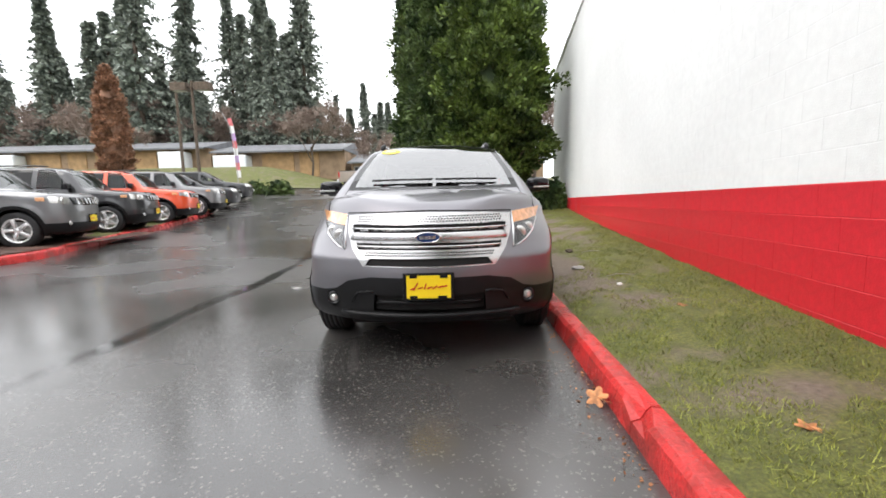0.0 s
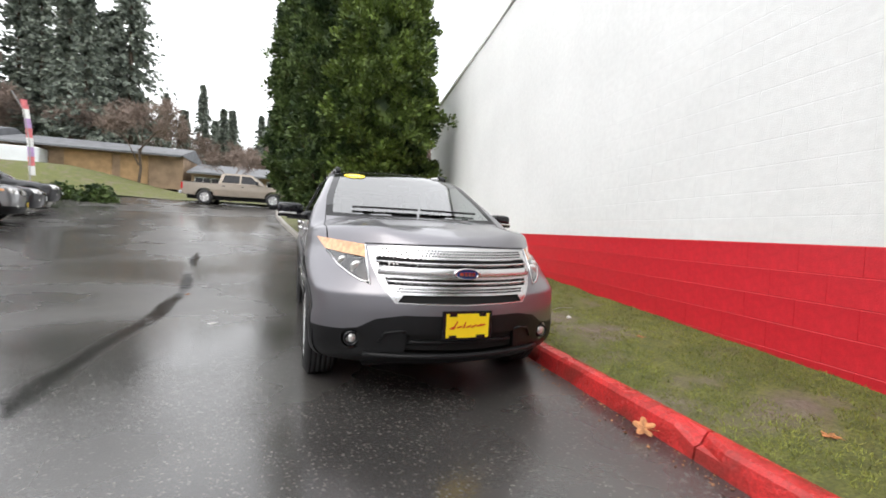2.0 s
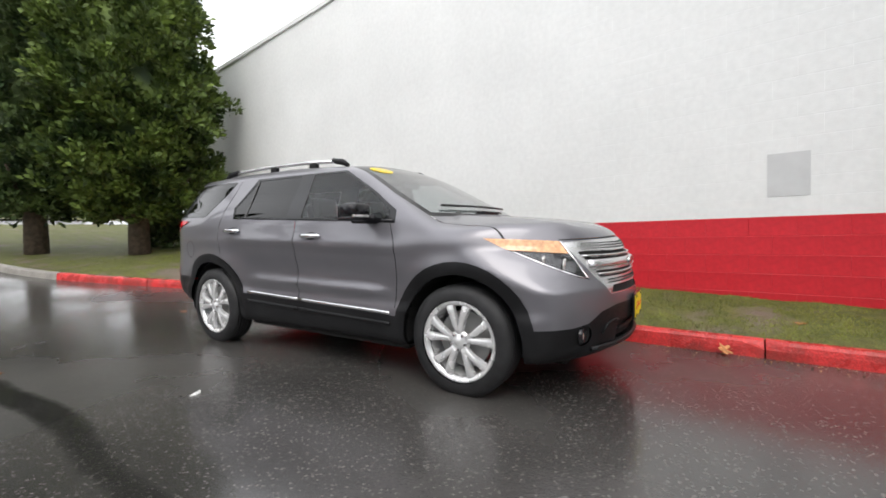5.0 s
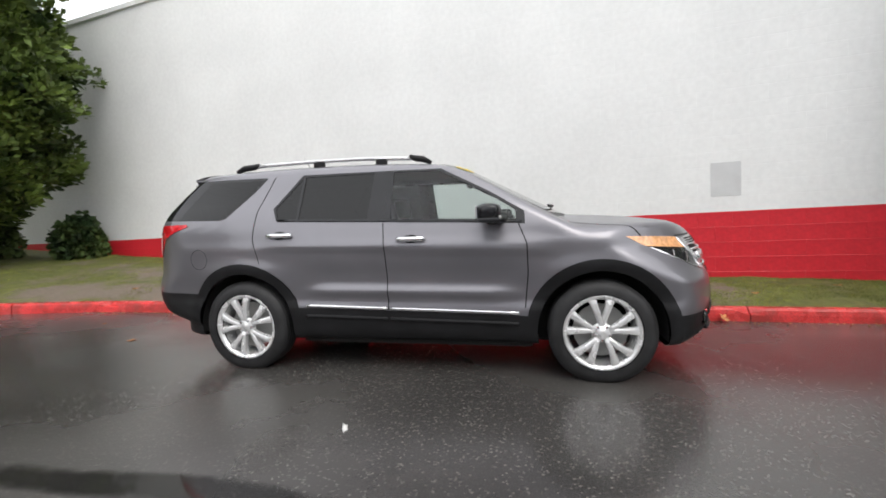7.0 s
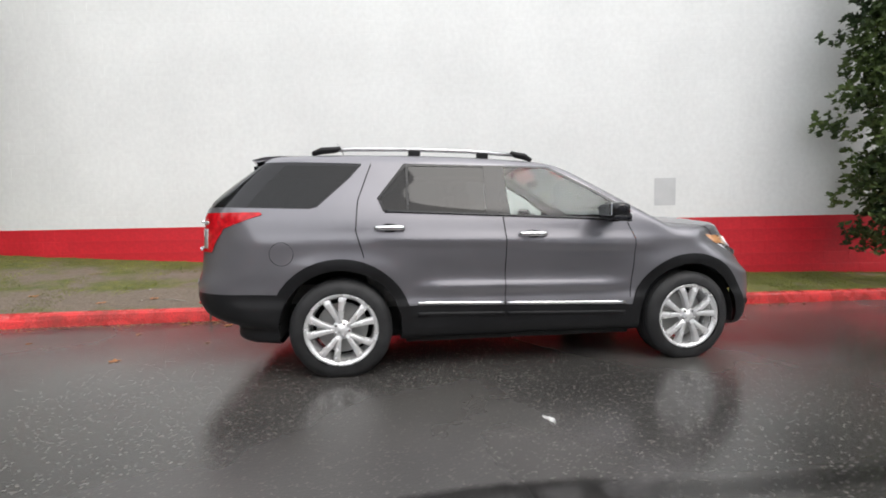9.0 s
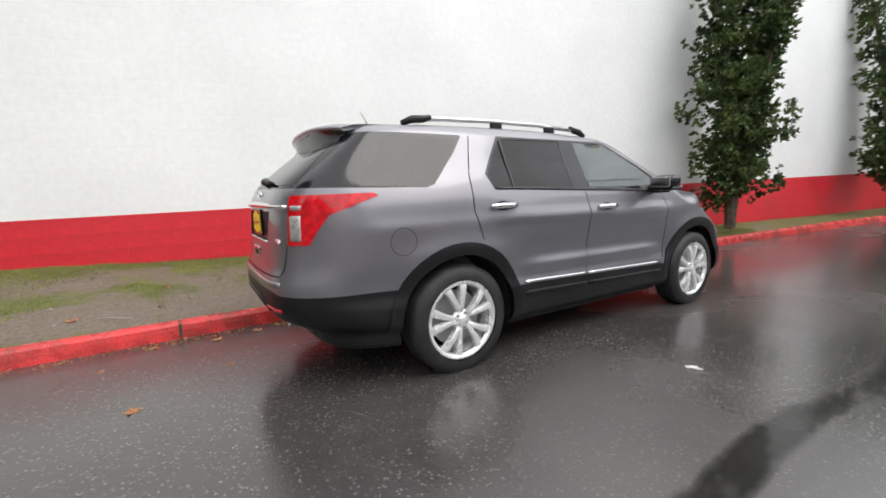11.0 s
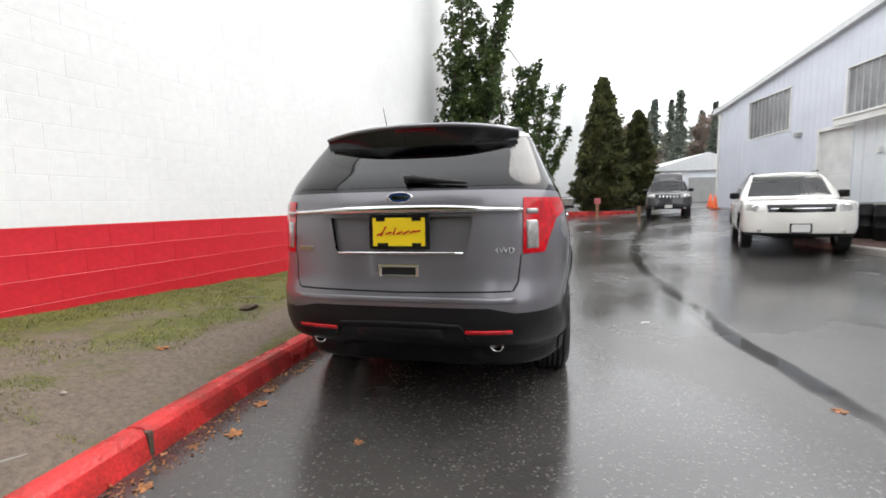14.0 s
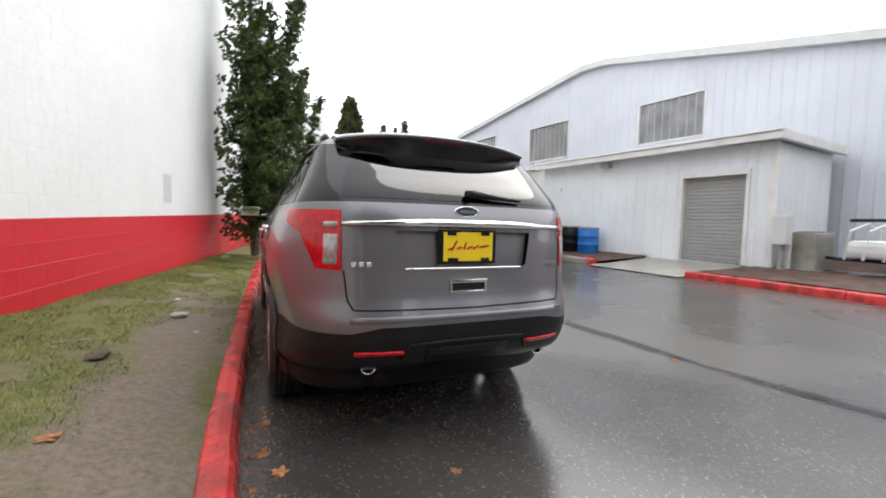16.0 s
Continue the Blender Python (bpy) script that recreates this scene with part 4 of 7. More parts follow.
def suv_rule(c, n):
    x, y, z = c
    wide = n.x > 0.25 and x > 0.5
    for hub in ARCHES:
        if x > 0.55 and within(ARCHES[hub][0.452], y, z):
            return None
    if z < 0.275 and n.z < -0.5:
        return "underside"
    if y > 1.8 and n.y > 0.15 and within(G_BACK, x, z):
        return "rear_window"
    if x > 0.3 or y > 2.0:
        if within(G_QUARTER, y, z) and x > 0.5:
            return "quarter_window"
        if within(G_DARK, y, z) and z < 1.64:
            return "rear_pillar"
    if wide:
        if within(G_REAR, y, z):
            return "rear_door_window"
        if within(G_FRONT, y, z):
            return "front_door_window"
        if within(G_DOORS, y, z):
            return "window_trim"
    if -1.45 < y < 0.1 and z > 1.19:
        if within(G_SCREEN, x, z) and n.y < -0.2:
            return "windscreen"
        if within(G_FRIT, x, z) and n.y < -0.2 and z < 1.30:
            return "cowl"
        if within(G_FRIT, x, z) and n.y < -0.2:
            return "screen_border"
    if x > 0.55:
        for hub in ARCHES:
            if within(ARCHES[hub][0.535], y, z) and z < 0.91:
                return "arch_rear" if hub > 0 else "arch_front"
    if y < -1.3 and z < 1.12:
        if within(GRILLE, x, z):
            for a, b, w in SLOTS:
                if b < z < a and x < w:
                    return "grille_slot"
            return "grille_slot" if within(SMILE, x, z) else "grille_surround"
        if within(AMBER, x, z):
            return "turn_signal"
        if within(LAMP, x, z):
            return "headlamp"
        if within(hood_edge, x, z):
            return "gap"
        if within(FOGS, x, z) and n.y < -0.1:
            return "fog_recess"
        if within(LOWGRILLE, x, z):
            return "lower_grille"
        if within(LOWER, x, z) and y < -1.8:
            return "front_skirt"
    if y > 1.9:
        if x > 0.652 and within(TAIL, y, z):
            return "tail_lamp"
        if any(within(q, x, z) for q in rear_seams) and n.y > 0.2:
            return "gap"
        if within(RECESS, x, z) and n.y > 0.5:
            return "plate_recess"
        if within(SKIRT, x, z):
            return "rear_skirt"
    if x > 0.5:
        if -1.15 < y < 1.15 and z < 0.505 + 0.026 * y:
            return "sill"
        if y > 1.7 and z < 0.63:
            return "rear_skirt"
        if y < -1.7 and z < 0.49:
            return "front_skirt"
        if wide and any(within(q, y, z) for q in seam_polys):
            return "gap"
    if y < -0.9 and z > 0.95 and n.z > 0.1 and any(within(q, x, y) for q in hood_seams):
        return "gap"
    if z < 0.4:
        return "underside"
    # painted panels
    if y > 2.0 and x < 0.652 and 0.745 < z < 1.30:
        return "tailgate"
    if z > 1.2 and y > -0.7 and n.z > 0.5:
        return "roof"
    if y < -0.9 and z > 1.0 and n.z > 0.55 and x < 0.83:
        return "bonnet"
    if wide and z < 1.30 and -0.915 < y < 0.17:
        return "front_door"
    if wide and z < 1.30 and 0.17 < y < 1.29 and not (y > 1.0 and z < 0.75):
        return "rear_door"
    return "body_shell"


S.sort(suv_rule)
for key, material, label in (("body_shell", M_PAINT, ""), ("roof", M_PAINT, ""), ("bonnet", M_PAINT, ""), ("tailgate", M_PAINT, "grey tailgate"), ("underside", M_CLAD, ""),
                             ("rear_window", M_PRIVACY, "dark tinted rear window"), ("windscreen", M_SCREEN, "clear windscreen reflecting the sky"), ("cowl", M_CLAD, "black cowl"), ("screen_border", M_GLOSSBLACK, ""),
                             ("grille_surround", M_SILVER, "silver grille with two bars"), ("front_skirt", M_CLAD, "black plastic lower bumper"), ("rear_skirt", M_CLAD, "black plastic lower bumper")):
    part(key, S.panel(key), material, suv, label)
tagged(part("panel_gap", S.panel("gap", offset=-0.004), M_GAP, suv), kind="stuff")
grille = part("grille_slot", S.panel("grille_slot", offset=-0.012), M_GAP, suv, "black grille openings")
part("lower_grille", S.panel("lower_grille", offset=-0.03), M_GAP, suv, "black lower grille")
part("plate_recess", S.panel("plate_recess", offset=-0.028), M_PAINT, suv)
for s, sg in ((1, "+"), (-1, "-")):
    for key, material, label, off in (("front_door", M_PAINT, "", 0), ("rear_door", M_PAINT, "", 0), ("front_door_window", M_GLASS, "clear side window", -0.004), ("rear_door_window", M_PRIVACY, "dark tinted side window", -0.004),
                                      ("quarter_window", M_PRIVACY, "dark tinted quarter window", 0.0), ("rear_pillar", M_GLOSSBLACK, "", -0.002), ("window_trim", M_GLOSSBLACK, "black window surround", 0.0),
                                      ("arch_front", M_CLAD, "black arch moulding", 0.007), ("arch_rear", M_CLAD, "black arch moulding", 0.007), ("sill", M_CLAD, "black sill cladding", 0.006),
                                      ("turn_signal", M_AMBER, "amber lens", 0.002), ("headlamp", M_DARKLAMP, "clear headlamp", -0.006), ("tail_lamp", M_REDLENS, "red tail lamp with a clear lower section", 0.005), ("fog_recess", M_GAP, "", -0.015)):
        part(key, S.panel(key, sg, off), material, suv, label)
    # headlamp lens and its bowls
    part("lamp_lens", S.panel("headlamp", sg, 0.002), M_LENS, suv)
    for x, z, r in ((0.655, 0.868, 0.044), (0.735, 0.900, 0.034)):
        p, n = S.front(x * s, z)
        part("projector", lathe([(-0.004, 0.0), (-0.006, r * 0.55), (-0.0, r), (0.006, r * 1.05)], 24, "y", p - Vector((0, -0.02, 0))), M_CLEARLAMP, suv, smooth=True)
    rim = [S.front(x * s, z) for x, z in ((0.597, 1.018), (0.600, 0.90), (0.588, 0.785), (0.64, 0.795), (0.70, 0.828), (0.765, 0.876), (0.825, 0.958))]
    part("lamp_trim", strip([p for p, _ in rim], [n for _, n in rim], 0.012, 0.006), M_CHROME, suv, smooth=True)
    # clear block of the tail lamp
    for z0, z1, x0 in ((0.968, 1.118, 0.664), (1.150, 1.178, 0.662)):
        pts = [S.rear(x0 * s + s * q, (z0 + z1) / 2) for q in np.linspace(0.006, 0.062, 6)]
        part("clear_lens", strip([p for p, _ in pts], [n for _, n in pts], (z1 - z0), 0.010, 0.86), M_TAILCLEAR, suv, smooth=True)
    # fog lamp
    p, n = S.front(0.69 * s, 0.435)
    part("fog_lamp", lathe([(-0.012, 0.0), (-0.010, 0.018), (-0.004, 0.028), (0.006, 0.032)], 24, "y", p + Vector((0, 0.006, 0))), M_CLEARLAMP, suv, smooth=True)
    part("fog_bezel", lathe([(-0.006, 0.034), (-0.012, 0.040), (-0.010, 0.047), (0.012, 0.050)], 24, "y", p + Vector((0, 0.004, 0))), M_GLOSSBLACK, suv, smooth=True)
    # sill chrome
    for y0, y1 in ((-0.85, 0.150), (0.172, 0.86)):
        pts = [S.side(y, 0.522 + 0.026 * y, s) for y in np.linspace(y0, y1, 14)]
        part("chrome_moulding", strip([p for p, _ in pts], [n for _, n in pts], 0.024, 0.014), M_CHROME, suv, "chrome strip", smooth=True)
        pts = [S.side(y, 0.440 + 0.026 * y, s) for y in np.linspace(y0, y1, 14)]
        part("sill_rib", strip([p for p, _ in pts], [n for _, n in pts], 0.030, 0.016), M_CLAD, suv, smooth=True)
    # door handles
    for y, z in ((1.065, 1.122), (-0.045, 1.070)):
        p, n = S.side(y, z, s)
        cup = [(p + Vector((0, a, 0.0)), n) for a in np.linspace(-0.06, 0.06, 5)]
        part("handle_cup", strip([q for q, _ in cup], [m for _, m in cup], [0.03, 0.06, 0.066, 0.06, 0.03], 0.004), M_GAP, suv, smooth=True)
        bar = [p + Vector((s * d, a, 0)) for a, d in ((-0.118, 0.004), (-0.10, 0.026), (-0.05, 0.034), (0.05, 0.034), (0.10, 0.026), (0.118, 0.004))]
        part("door_handle", strip(bar, [Vector((s, 0, 0.12)).normalized()] * 6, [0.020, 0.032, 0.036, 0.036, 0.032, 0.020], 0.012), M_CHROME, suv, "chrome door handle", smooth=True)
    # door mirror
    bm = bmesh.new()
    bmesh.ops.create_uvsphere(bm, u_segments=20, v_segments=14, radius=1)
    for v in bm.verts:
        q = v.co
        e = 0.55
        v.co = Vector((s * (1.075 + 0.115 * math.copysign(abs(q.x) ** e, q.x)), -0.66 + 0.085 * math.copysign(abs(q.y) ** 0.75, q.y) - 0.05 * q.x * 0, 1.252 + 0.060 * math.copysign(abs(q.z) ** e, q.z)))
    mirror = part("door_mirror", bm, M_GLOSSBLACK, suv, "black and grey door mirror", smooth=True)
    part("mirror_glass", boxes((s * 1.075 - 0.09, s * 1.075 + 0.09, -0.583, -0.572, 1.208, 1.296), bevel=0.004), M_CHROME, mirror)
    part("mirror_base", merge(tube([S.side(-0.74, 1.20, s)[0] - Vector((s * 0.02, 0, 0)), (s * 0.99, -0.69, 1.19), (s * 1.10, -0.665, 1.19)], [0.045, 0.034, 0.03], 10)), M_GLOSSBLACK, mirror, smooth=True)
    part("mirror_lower", boxes((min(s * 0.965, s * 1.18), max(s * 0.965, s * 1.18), -0.738, -0.590, 1.178, 1.212), bevel=0.012), M_GLOSSBLACK, mirror)
    part("mirror_signal", boxes((min(s * 1.02, s * 1.175), max(s * 1.02, s * 1.175), -0.750, -0.733, 1.204, 1.222), bevel=0.004), M_CLEARLAMP, mirror)
    # window divider of the rear door
    pts = [S.side(a, b, s) for a, b in ((0.925, 1.245), (0.925, 1.42), (0.925, 1.60))]
    part("window_divider", strip([p for p, _ in pts], [n for _, n in pts], 0.026, 0.006), M_GLOSSBLACK, suv)
    pts = [S.side(a, 1.212 + 0.034 * (a - 0.13) if a < 1.0 else 1.243, s) for a in np.linspace(-0.88, 1.1, 16)]
    part("belt_moulding", strip([p for p, _ in pts], [n for _, n in pts], 0.020, 0.008), M_GLOSSBLACK, suv, smooth=True)
    # roof rail with feet
    rail = [S.top(0.60 * s, y)[0] + Vector((0, 0, h)) for y, h in ((-0.15, 0.012), (-0.02, 0.046), (0.4, 0.050), (0.9, 0.050), (1.35, 0.046), (1.50, 0.04), (1.66, 0.012))]
    roof_rail = part("roof_rail", tube(rail[1:6], 0.017, 10), M_SILVER, suv, "silver roof rail", smooth=True)
    for a, b, c in ((rail[0], (rail[0] + rail[1]) / 2, rail[1]), (rail[6], (rail[6] + rail[5]) / 2, rail[5])):
        part("rail_foot", tube([a, b + Vector((0, 0, 0.012)), c, c + (c - b) * 0.8], [0.018, 0.028, 0.026, 0.02], 10), M_CLAD, roof_rail, smooth=True)
    for y in (0.28, 0.85):
        p = S.top(0.60 * s, y)[0]
        part("rail_foot", boxes((p.x - 0.018, p.x + 0.018, y - 0.05, y + 0.05, p.z - 0.01, p.z + 0.044), bevel=0.01), M_CLAD, roof_rail)
    # wheels and the liners behind them
    for hub in (-1.43, 1.43):
        wheel(suv, (0.835 * s, hub, 0.362), 0.378, 0.268, 0.235, s, turn=0.3 if hub < 0 else 0.1)
        arc = np.linspace(-0.15, math.pi + 0.15, 20)
        v, f = [], []
        for x in (0.56, 0.90):
            v += [(s * x, hub + 0.45 * math.cos(a), 0.362 + 0.45 * math.sin(a)) for a in arc]
        f = [(i, i + 1, 21 + i, 20 + i) for i in range(19)] + [tuple(range(20))]
        part("wheel_liner", (v, f), M_GAP, suv)
    # exhaust
    v, f = lathe([(2.20, 0.034), (2.47, 0.036), (2.482, 0.040), (2.480, 0.033), (2.20, 0.030), (2.20, 0.0)], 24, "y", (0.515 * s, 0, 0.452))
    part("exhaust_tip", (v, f), M_CHROME, suv, "chrome exhaust tip", smooth=True)
    pts = [S.rear(x * s, 0.540 - 0.012 * (0.6 - x)) for x in np.linspace(0.36, 0.60, 8)]
    part("reflector", strip([p for p, _ in pts], [n for _, n in pts], 0.022, 0.010), M_REDLENS, suv, "red reflector", smooth=True)
    # wiper
    w0 = [S.top(x, -1.14 + 0.2 * x * x)[0] + Vector((0, -0.01, 0.022)) for x in np.linspace(s * 0.30 - 0.27, s * 0.30 + 0.30, 7)]
    part("wiper", tube(w0, 0.010, 6), M_CLAD, suv, "black wiper blade")
    # fuel door ring on the passenger side only
    if s < 0:
        ring = [S.side(1.845 + 0.085 * math.cos(a), 0.935 + 0.085 * math.sin(a), s) for a in np.linspace(0, 2 * math.pi, 25)]
        part("fuel_door", strip([p - 0.0035 * n for p, n in ring], [n for _, n in ring], 0.005, 0.0042), M_GAP, suv)

# grille details: edge bars, perforations, badge
holes = []
for z0, half, rows in ((0.987, 0.50, 3), (0.757, 0.43, 2)):
    for r in range(rows):
        for k in range(-24, 25):
            x = (k + 0.5 * (r % 2)) * half / 24
            p, n = S.front(x, z0 + (r - (rows - 1) / 2) * 0.0165)
            v, f = lathe([(-0.0022, 0.0), (-0.0018, 0.0062), (0.001, 0.0066)], 6, "y", p + Vector((0, -0.003, 0)))
            holes.append((v, f))
tagged(part("perforation", merge(*holes), M_GAP, suv, "dark perforations of the grille"), kind="stuff")
for z, half in ((0.920, 0.545), (0.870, 0.535), (0.804, 0.495)):
    pts = [S.front(x, z) for x in np.linspace(-half, half, 25)]
    part("grille_bar", strip([p for p, _ in pts], [n for _, n in pts], 0.012 if z != 0.870 else 0.055, 0.012 if z != 0.870 else 0.016), M_SILVER, suv, "silver grille bar", smooth=True)


def badge(at, way, w, h):
    v, f = lathe([(0, 1.0), (way * 0.010, 0.97), (way * 0.013, 0.84), (way * 0.010, 0.82), (way * 0.010, 0.0)], 40, "y")
    rim = part("badge", ([(p[0] * w / 2, p[1], p[2] * h / 2) for p in v], f), M_CHROME, suv, "oval badge with a blue field", smooth=True)
    rim.location = at
    v, f = lathe([(way * 0.0105, 0.80), (way * 0.0120, 0.0)], 40, "y")
    part("badge_field", ([(p[0] * w / 2, p[1], p[2] * h / 2) for p in v], f), M_BLUEBADGE, rim)
    for x, q in ((-0.045, 0.028), (-0.012, 0.02), (0.016, 0.02), (0.044, 0.022)):
        part("badge_bar", boxes((x * w / 0.2 - q / 2, x * w / 0.2 + q / 2, min(way * 0.011, way * 0.0145), max(way * 0.011, way * 0.0145), -0.012 * h / 0.08, 0.012 * h / 0.08)), M_CHROME, rim)
    return rim


badge(S.front(0, 0.868)[0] + Vector((0, -0.016, 0)), -1, 0.185, 0.076)
badge(S.rear(0, 1.246)[0] + Vector((0, 0.0, 0)), 1, 0.150, 0.060)
plate("front_plate", suv, S.front(0, 0.548)[0] + Vector((0, -0.012, 0)), 0.315, 0.160, -1)
plate("rear_plate", suv, S.rear(0, 1.062)[0] + Vector((0, -0.004, 0)), 0.315, 0.160, 1)
pts = [S.rear(x, 1.182 - 0.013 * (x / 0.66) ** 2) for x in np.linspace(-0.645, 0.645, 31)]
part("tailgate_chrome", strip([p for p, _ in pts], [n for _, n in pts], [0.022 + 0.020 * max(0.0, 1 - (x / 0.48) ** 4) for x in np.linspace(-0.645, 0.645, 31)], 0.020), M_CHROME, suv, "chrome bar across the tailgate", smooth=True)
pts = [S.rear(x, 0.948) for x in np.linspace(-0.35, 0.35, 15)]
part("recess_ledge", strip([p for p, _ in pts], [n for _, n in pts], 0.014, 0.008), M_CHROME, suv, smooth=True)
p = S.rear(0, 0.86)[0]
part("tailgate_handle", boxes((-0.112, 0.112, p.y - 0.02, p.y + 0.010, 0.872, 0.892), (-0.112, 0.112, p.y - 0.02, p.y + 0.006, 0.822, 0.832), (-0.112, -0.094, p.y - 0.02, p.y + 0.008, 0.822, 0.892), (0.094, 0.112, p.y - 0.02, p.y + 0.008, 0.822, 0.892), bevel=0.004), M_CHROME, suv, "grey latch pull")
part("latch_pocket", boxes((-0.095, 0.095, p.y - 0.02, p.y + 0.003, 0.832, 0.873)), M_GAP, suv)
pts = [S.rear(x, 0.705) for x in np.linspace(-0.62, 0.62, 21)]
part("bumper_step", strip([p for p, _ in pts], [n for _, n in pts], 0.03, 0.006), M_PAINT, suv, smooth=True)
hitch = [S.rear(x, z) for x, z in ((-0.37, 0.50), (-0.33, 0.572), (-0.15, 0.578), (0.15, 0.578), (0.33, 0.572), (0.37, 0.50))]
part("hitch_cover", strip([p for p, _ in hitch], [n for _, n in hitch], 0.018, 0.012), M_CLAD, suv, smooth=True)
box_low = [S.rear(x, 0.515) for x in np.linspace(-0.24, 0.24, 7)]
part("hitch_panel", strip([p for p, _ in box_low], [n for _, n in box_low], 0.075, 0.008, 0.93), M_CLAD, suv, smooth=True)
for sgn in (1, -1):
    lip = [S.front(sgn * x, z) for x, z in ((0.54, 0.43), (0.50, 0.49), (0.42, 0.505), (0.38, 0.50))]
    part("bumper_lip", strip([p for p, _ in lip], [n for _, n in lip], 0.014, 0.010), M_CLAD, suv, smooth=True)
low = [S.front(x, 0.345) for x in np.linspace(-0.62, 0.62, 21)]
part("bumper_lip", strip([p for p, _ in low], [n for _, n in low], 0.03, 0.022), M_CLAD, suv, smooth=True)
air = [S.front(x, 0.43) for x in np.linspace(-0.36, 0.36, 15)]
part("grille_bar", strip([p + Vector((0, 0.02, 0)) for p, _ in air], [n for _, n in air], 0.02, 0.01), M_CLAD, suv, smooth=True)

# spoiler over the rear window: painted top, black underside
xs = np.linspace(-0.62, 0.62, 31)
v, f, vb = [], [], []
for x in xs:
    k = 0.42 * abs(x) ** 3.2 + 0.02 * x * x
    d = 0.10 * x * x + 0.06 * abs(x) ** 5
    ztop = float(SUV_ROOF(1.86)) - 0.125 * x * x
    v += [(x, 1.80, float(SUV_ROOF(1.80)) - 0.125 * x * x + 0.0), (x, 1.92 - 0.3 * k, ztop + 0.003), (x, 2.10 - k, 1.716 - d), (x, 2.185 - k, 1.694 - d), (x, 2.192 - k, 1.682 - d), (x, 2.175 - k, 1.672 - d)]
    deep = 0.118 * (1 - (abs(x) / 0.62) ** 5)
    vb += [(x, 2.176 - k, 1.673 - d), (x, 2.165 - k, 1.655 - d - 0.1 * deep), (x, 2.15 - 0.8 * k, 1.640 - d - deep * 0.6), (x, 2.145 - 0.5 * k, 1.640 - d - deep)]
f = [(6 * i + j, 6 * i + j + 1, 6 * i + j + 7, 6 * i + j + 6) for i in range(30) for j in range(5)]
f += [tuple(range(6)), tuple(range(180, 186))[::-1]]
part("spoiler", (v, f), M_PAINT, suv, "grey roof spoiler", smooth=True)
f = [(4 * i + j, 4 * i + j + 1, 4 * i + j + 5, 4 * i + j + 4) for i in range(30) for j in range(3)]
part("spoiler_underside", (vb, f), M_GLOSSBLACK, suv, "gloss black underside of the spoiler", smooth=True)
part("brake_light", boxes((-0.13, 0.13, 2.160, 2.176, 1.652, 1.672), bevel=0.004), M_DIMRED, suv, "unlit high brake light")
w = [S.rear(x, z)[0] + Vector((0, o, 0)) for x, z, o in ((-0.02, 1.335, 0.03), (-0.06, 1.345, 0.035), (-0.20, 1.330, 0.03), (-0.36, 1.318, 0.024))]
part("rear_wiper", tube(w, [0.028, 0.022, 0.014, 0.008], 8), M_CLAD, suv, "black rear wiper", smooth=True)
p = S.top(0.42, 1.42)[0]
part("aerial", tube([p, p + Vector((0, 0.02, 0.04)), p + Vector((0.0, 0.14, 0.24))], [0.014, 0.005, 0.002], 6), M_GLOSSBLACK, suv, "thin roof aerial")
# windscreen sticker
v, f = [], []
for r in (0.0, 0.5, 1.0):
    for a in np.linspace(0, 2 * math.pi, 29)[:-1]:
        x, z = 0.47 + 0.105 * r * math.cos(a), 1.622 + 0.028 * r * math.sin(a)
        q, nn = S.reach((x, 0.5, z), (0, -1, 0), 3)
        q = q + nn * 0.004
        v.append((-q.x, q.y, q.z))
f = [(28 * r + k, 28 * r + (k + 1) % 28, 28 * (r + 1) + (k + 1) % 28, 28 * (r + 1) + k) for r in range(2) for k in range(28)]
part("sticker", (v, f), M_YELLOW, suv, "yellow oval windscreen sticker", smooth=True)
for k in range(4):
    x, z = 0.425 + 0.03 * k, 1.622
    q, nn = S.reach((x, 0.5, z), (0, -1, 0), 3)
    q = q + nn * 0.0065
    q2, _ = S.reach((x, 0.5, z + 0.016), (0, -1, 0), 3)
    d = Vector((0, q2.y - q.y, 0.016)) * 0.6
    a, b = Vector((-q.x, q.y, q.z)), Vector((0.009, 0, 0))
    part("sticker_bar", ([a - b - d, a + b - d, a + b + d, a - b + d], [(0, 1, 2, 3)]), M_GREYPATCH, suv)
# trim badges on the tailgate
q, nn = S.rear(-0.555, 0.960)
txt = bpy.data.curves.new("drive_badge", "FONT")
txt.body, txt.size, txt.extrude = "4WD", 0.045, 0.003
tb = new("drive_badge", txt)
tb.matrix_world = Matrix.Translation(q + Vector((0.045, 0.007, -0.012))) @ pose(0, 0, 0, 90, 0, 184)
deps = bpy.context.evaluated_depsgraph_get()
me = bpy.data.meshes.new_from_object(tb.evaluated_get(deps))
tm = tb.matrix_world.copy()
bpy.data.objects.remove(tb)
me.transform(tm)
part("drive_badge", me, M_CHROME, suv, "chrome letters")
for k in range(3):
    q, nn = S.rear(0.60 - 0.035 * k, 0.972)
    part("trim_badge_bar", boxes((q.x - 0.013, q.x + 0.013, q.y - 0.004, q.y + 0.004, q.z - 0.012, q.z + 0.012), bevel=0.002), M_CHROME, suv)

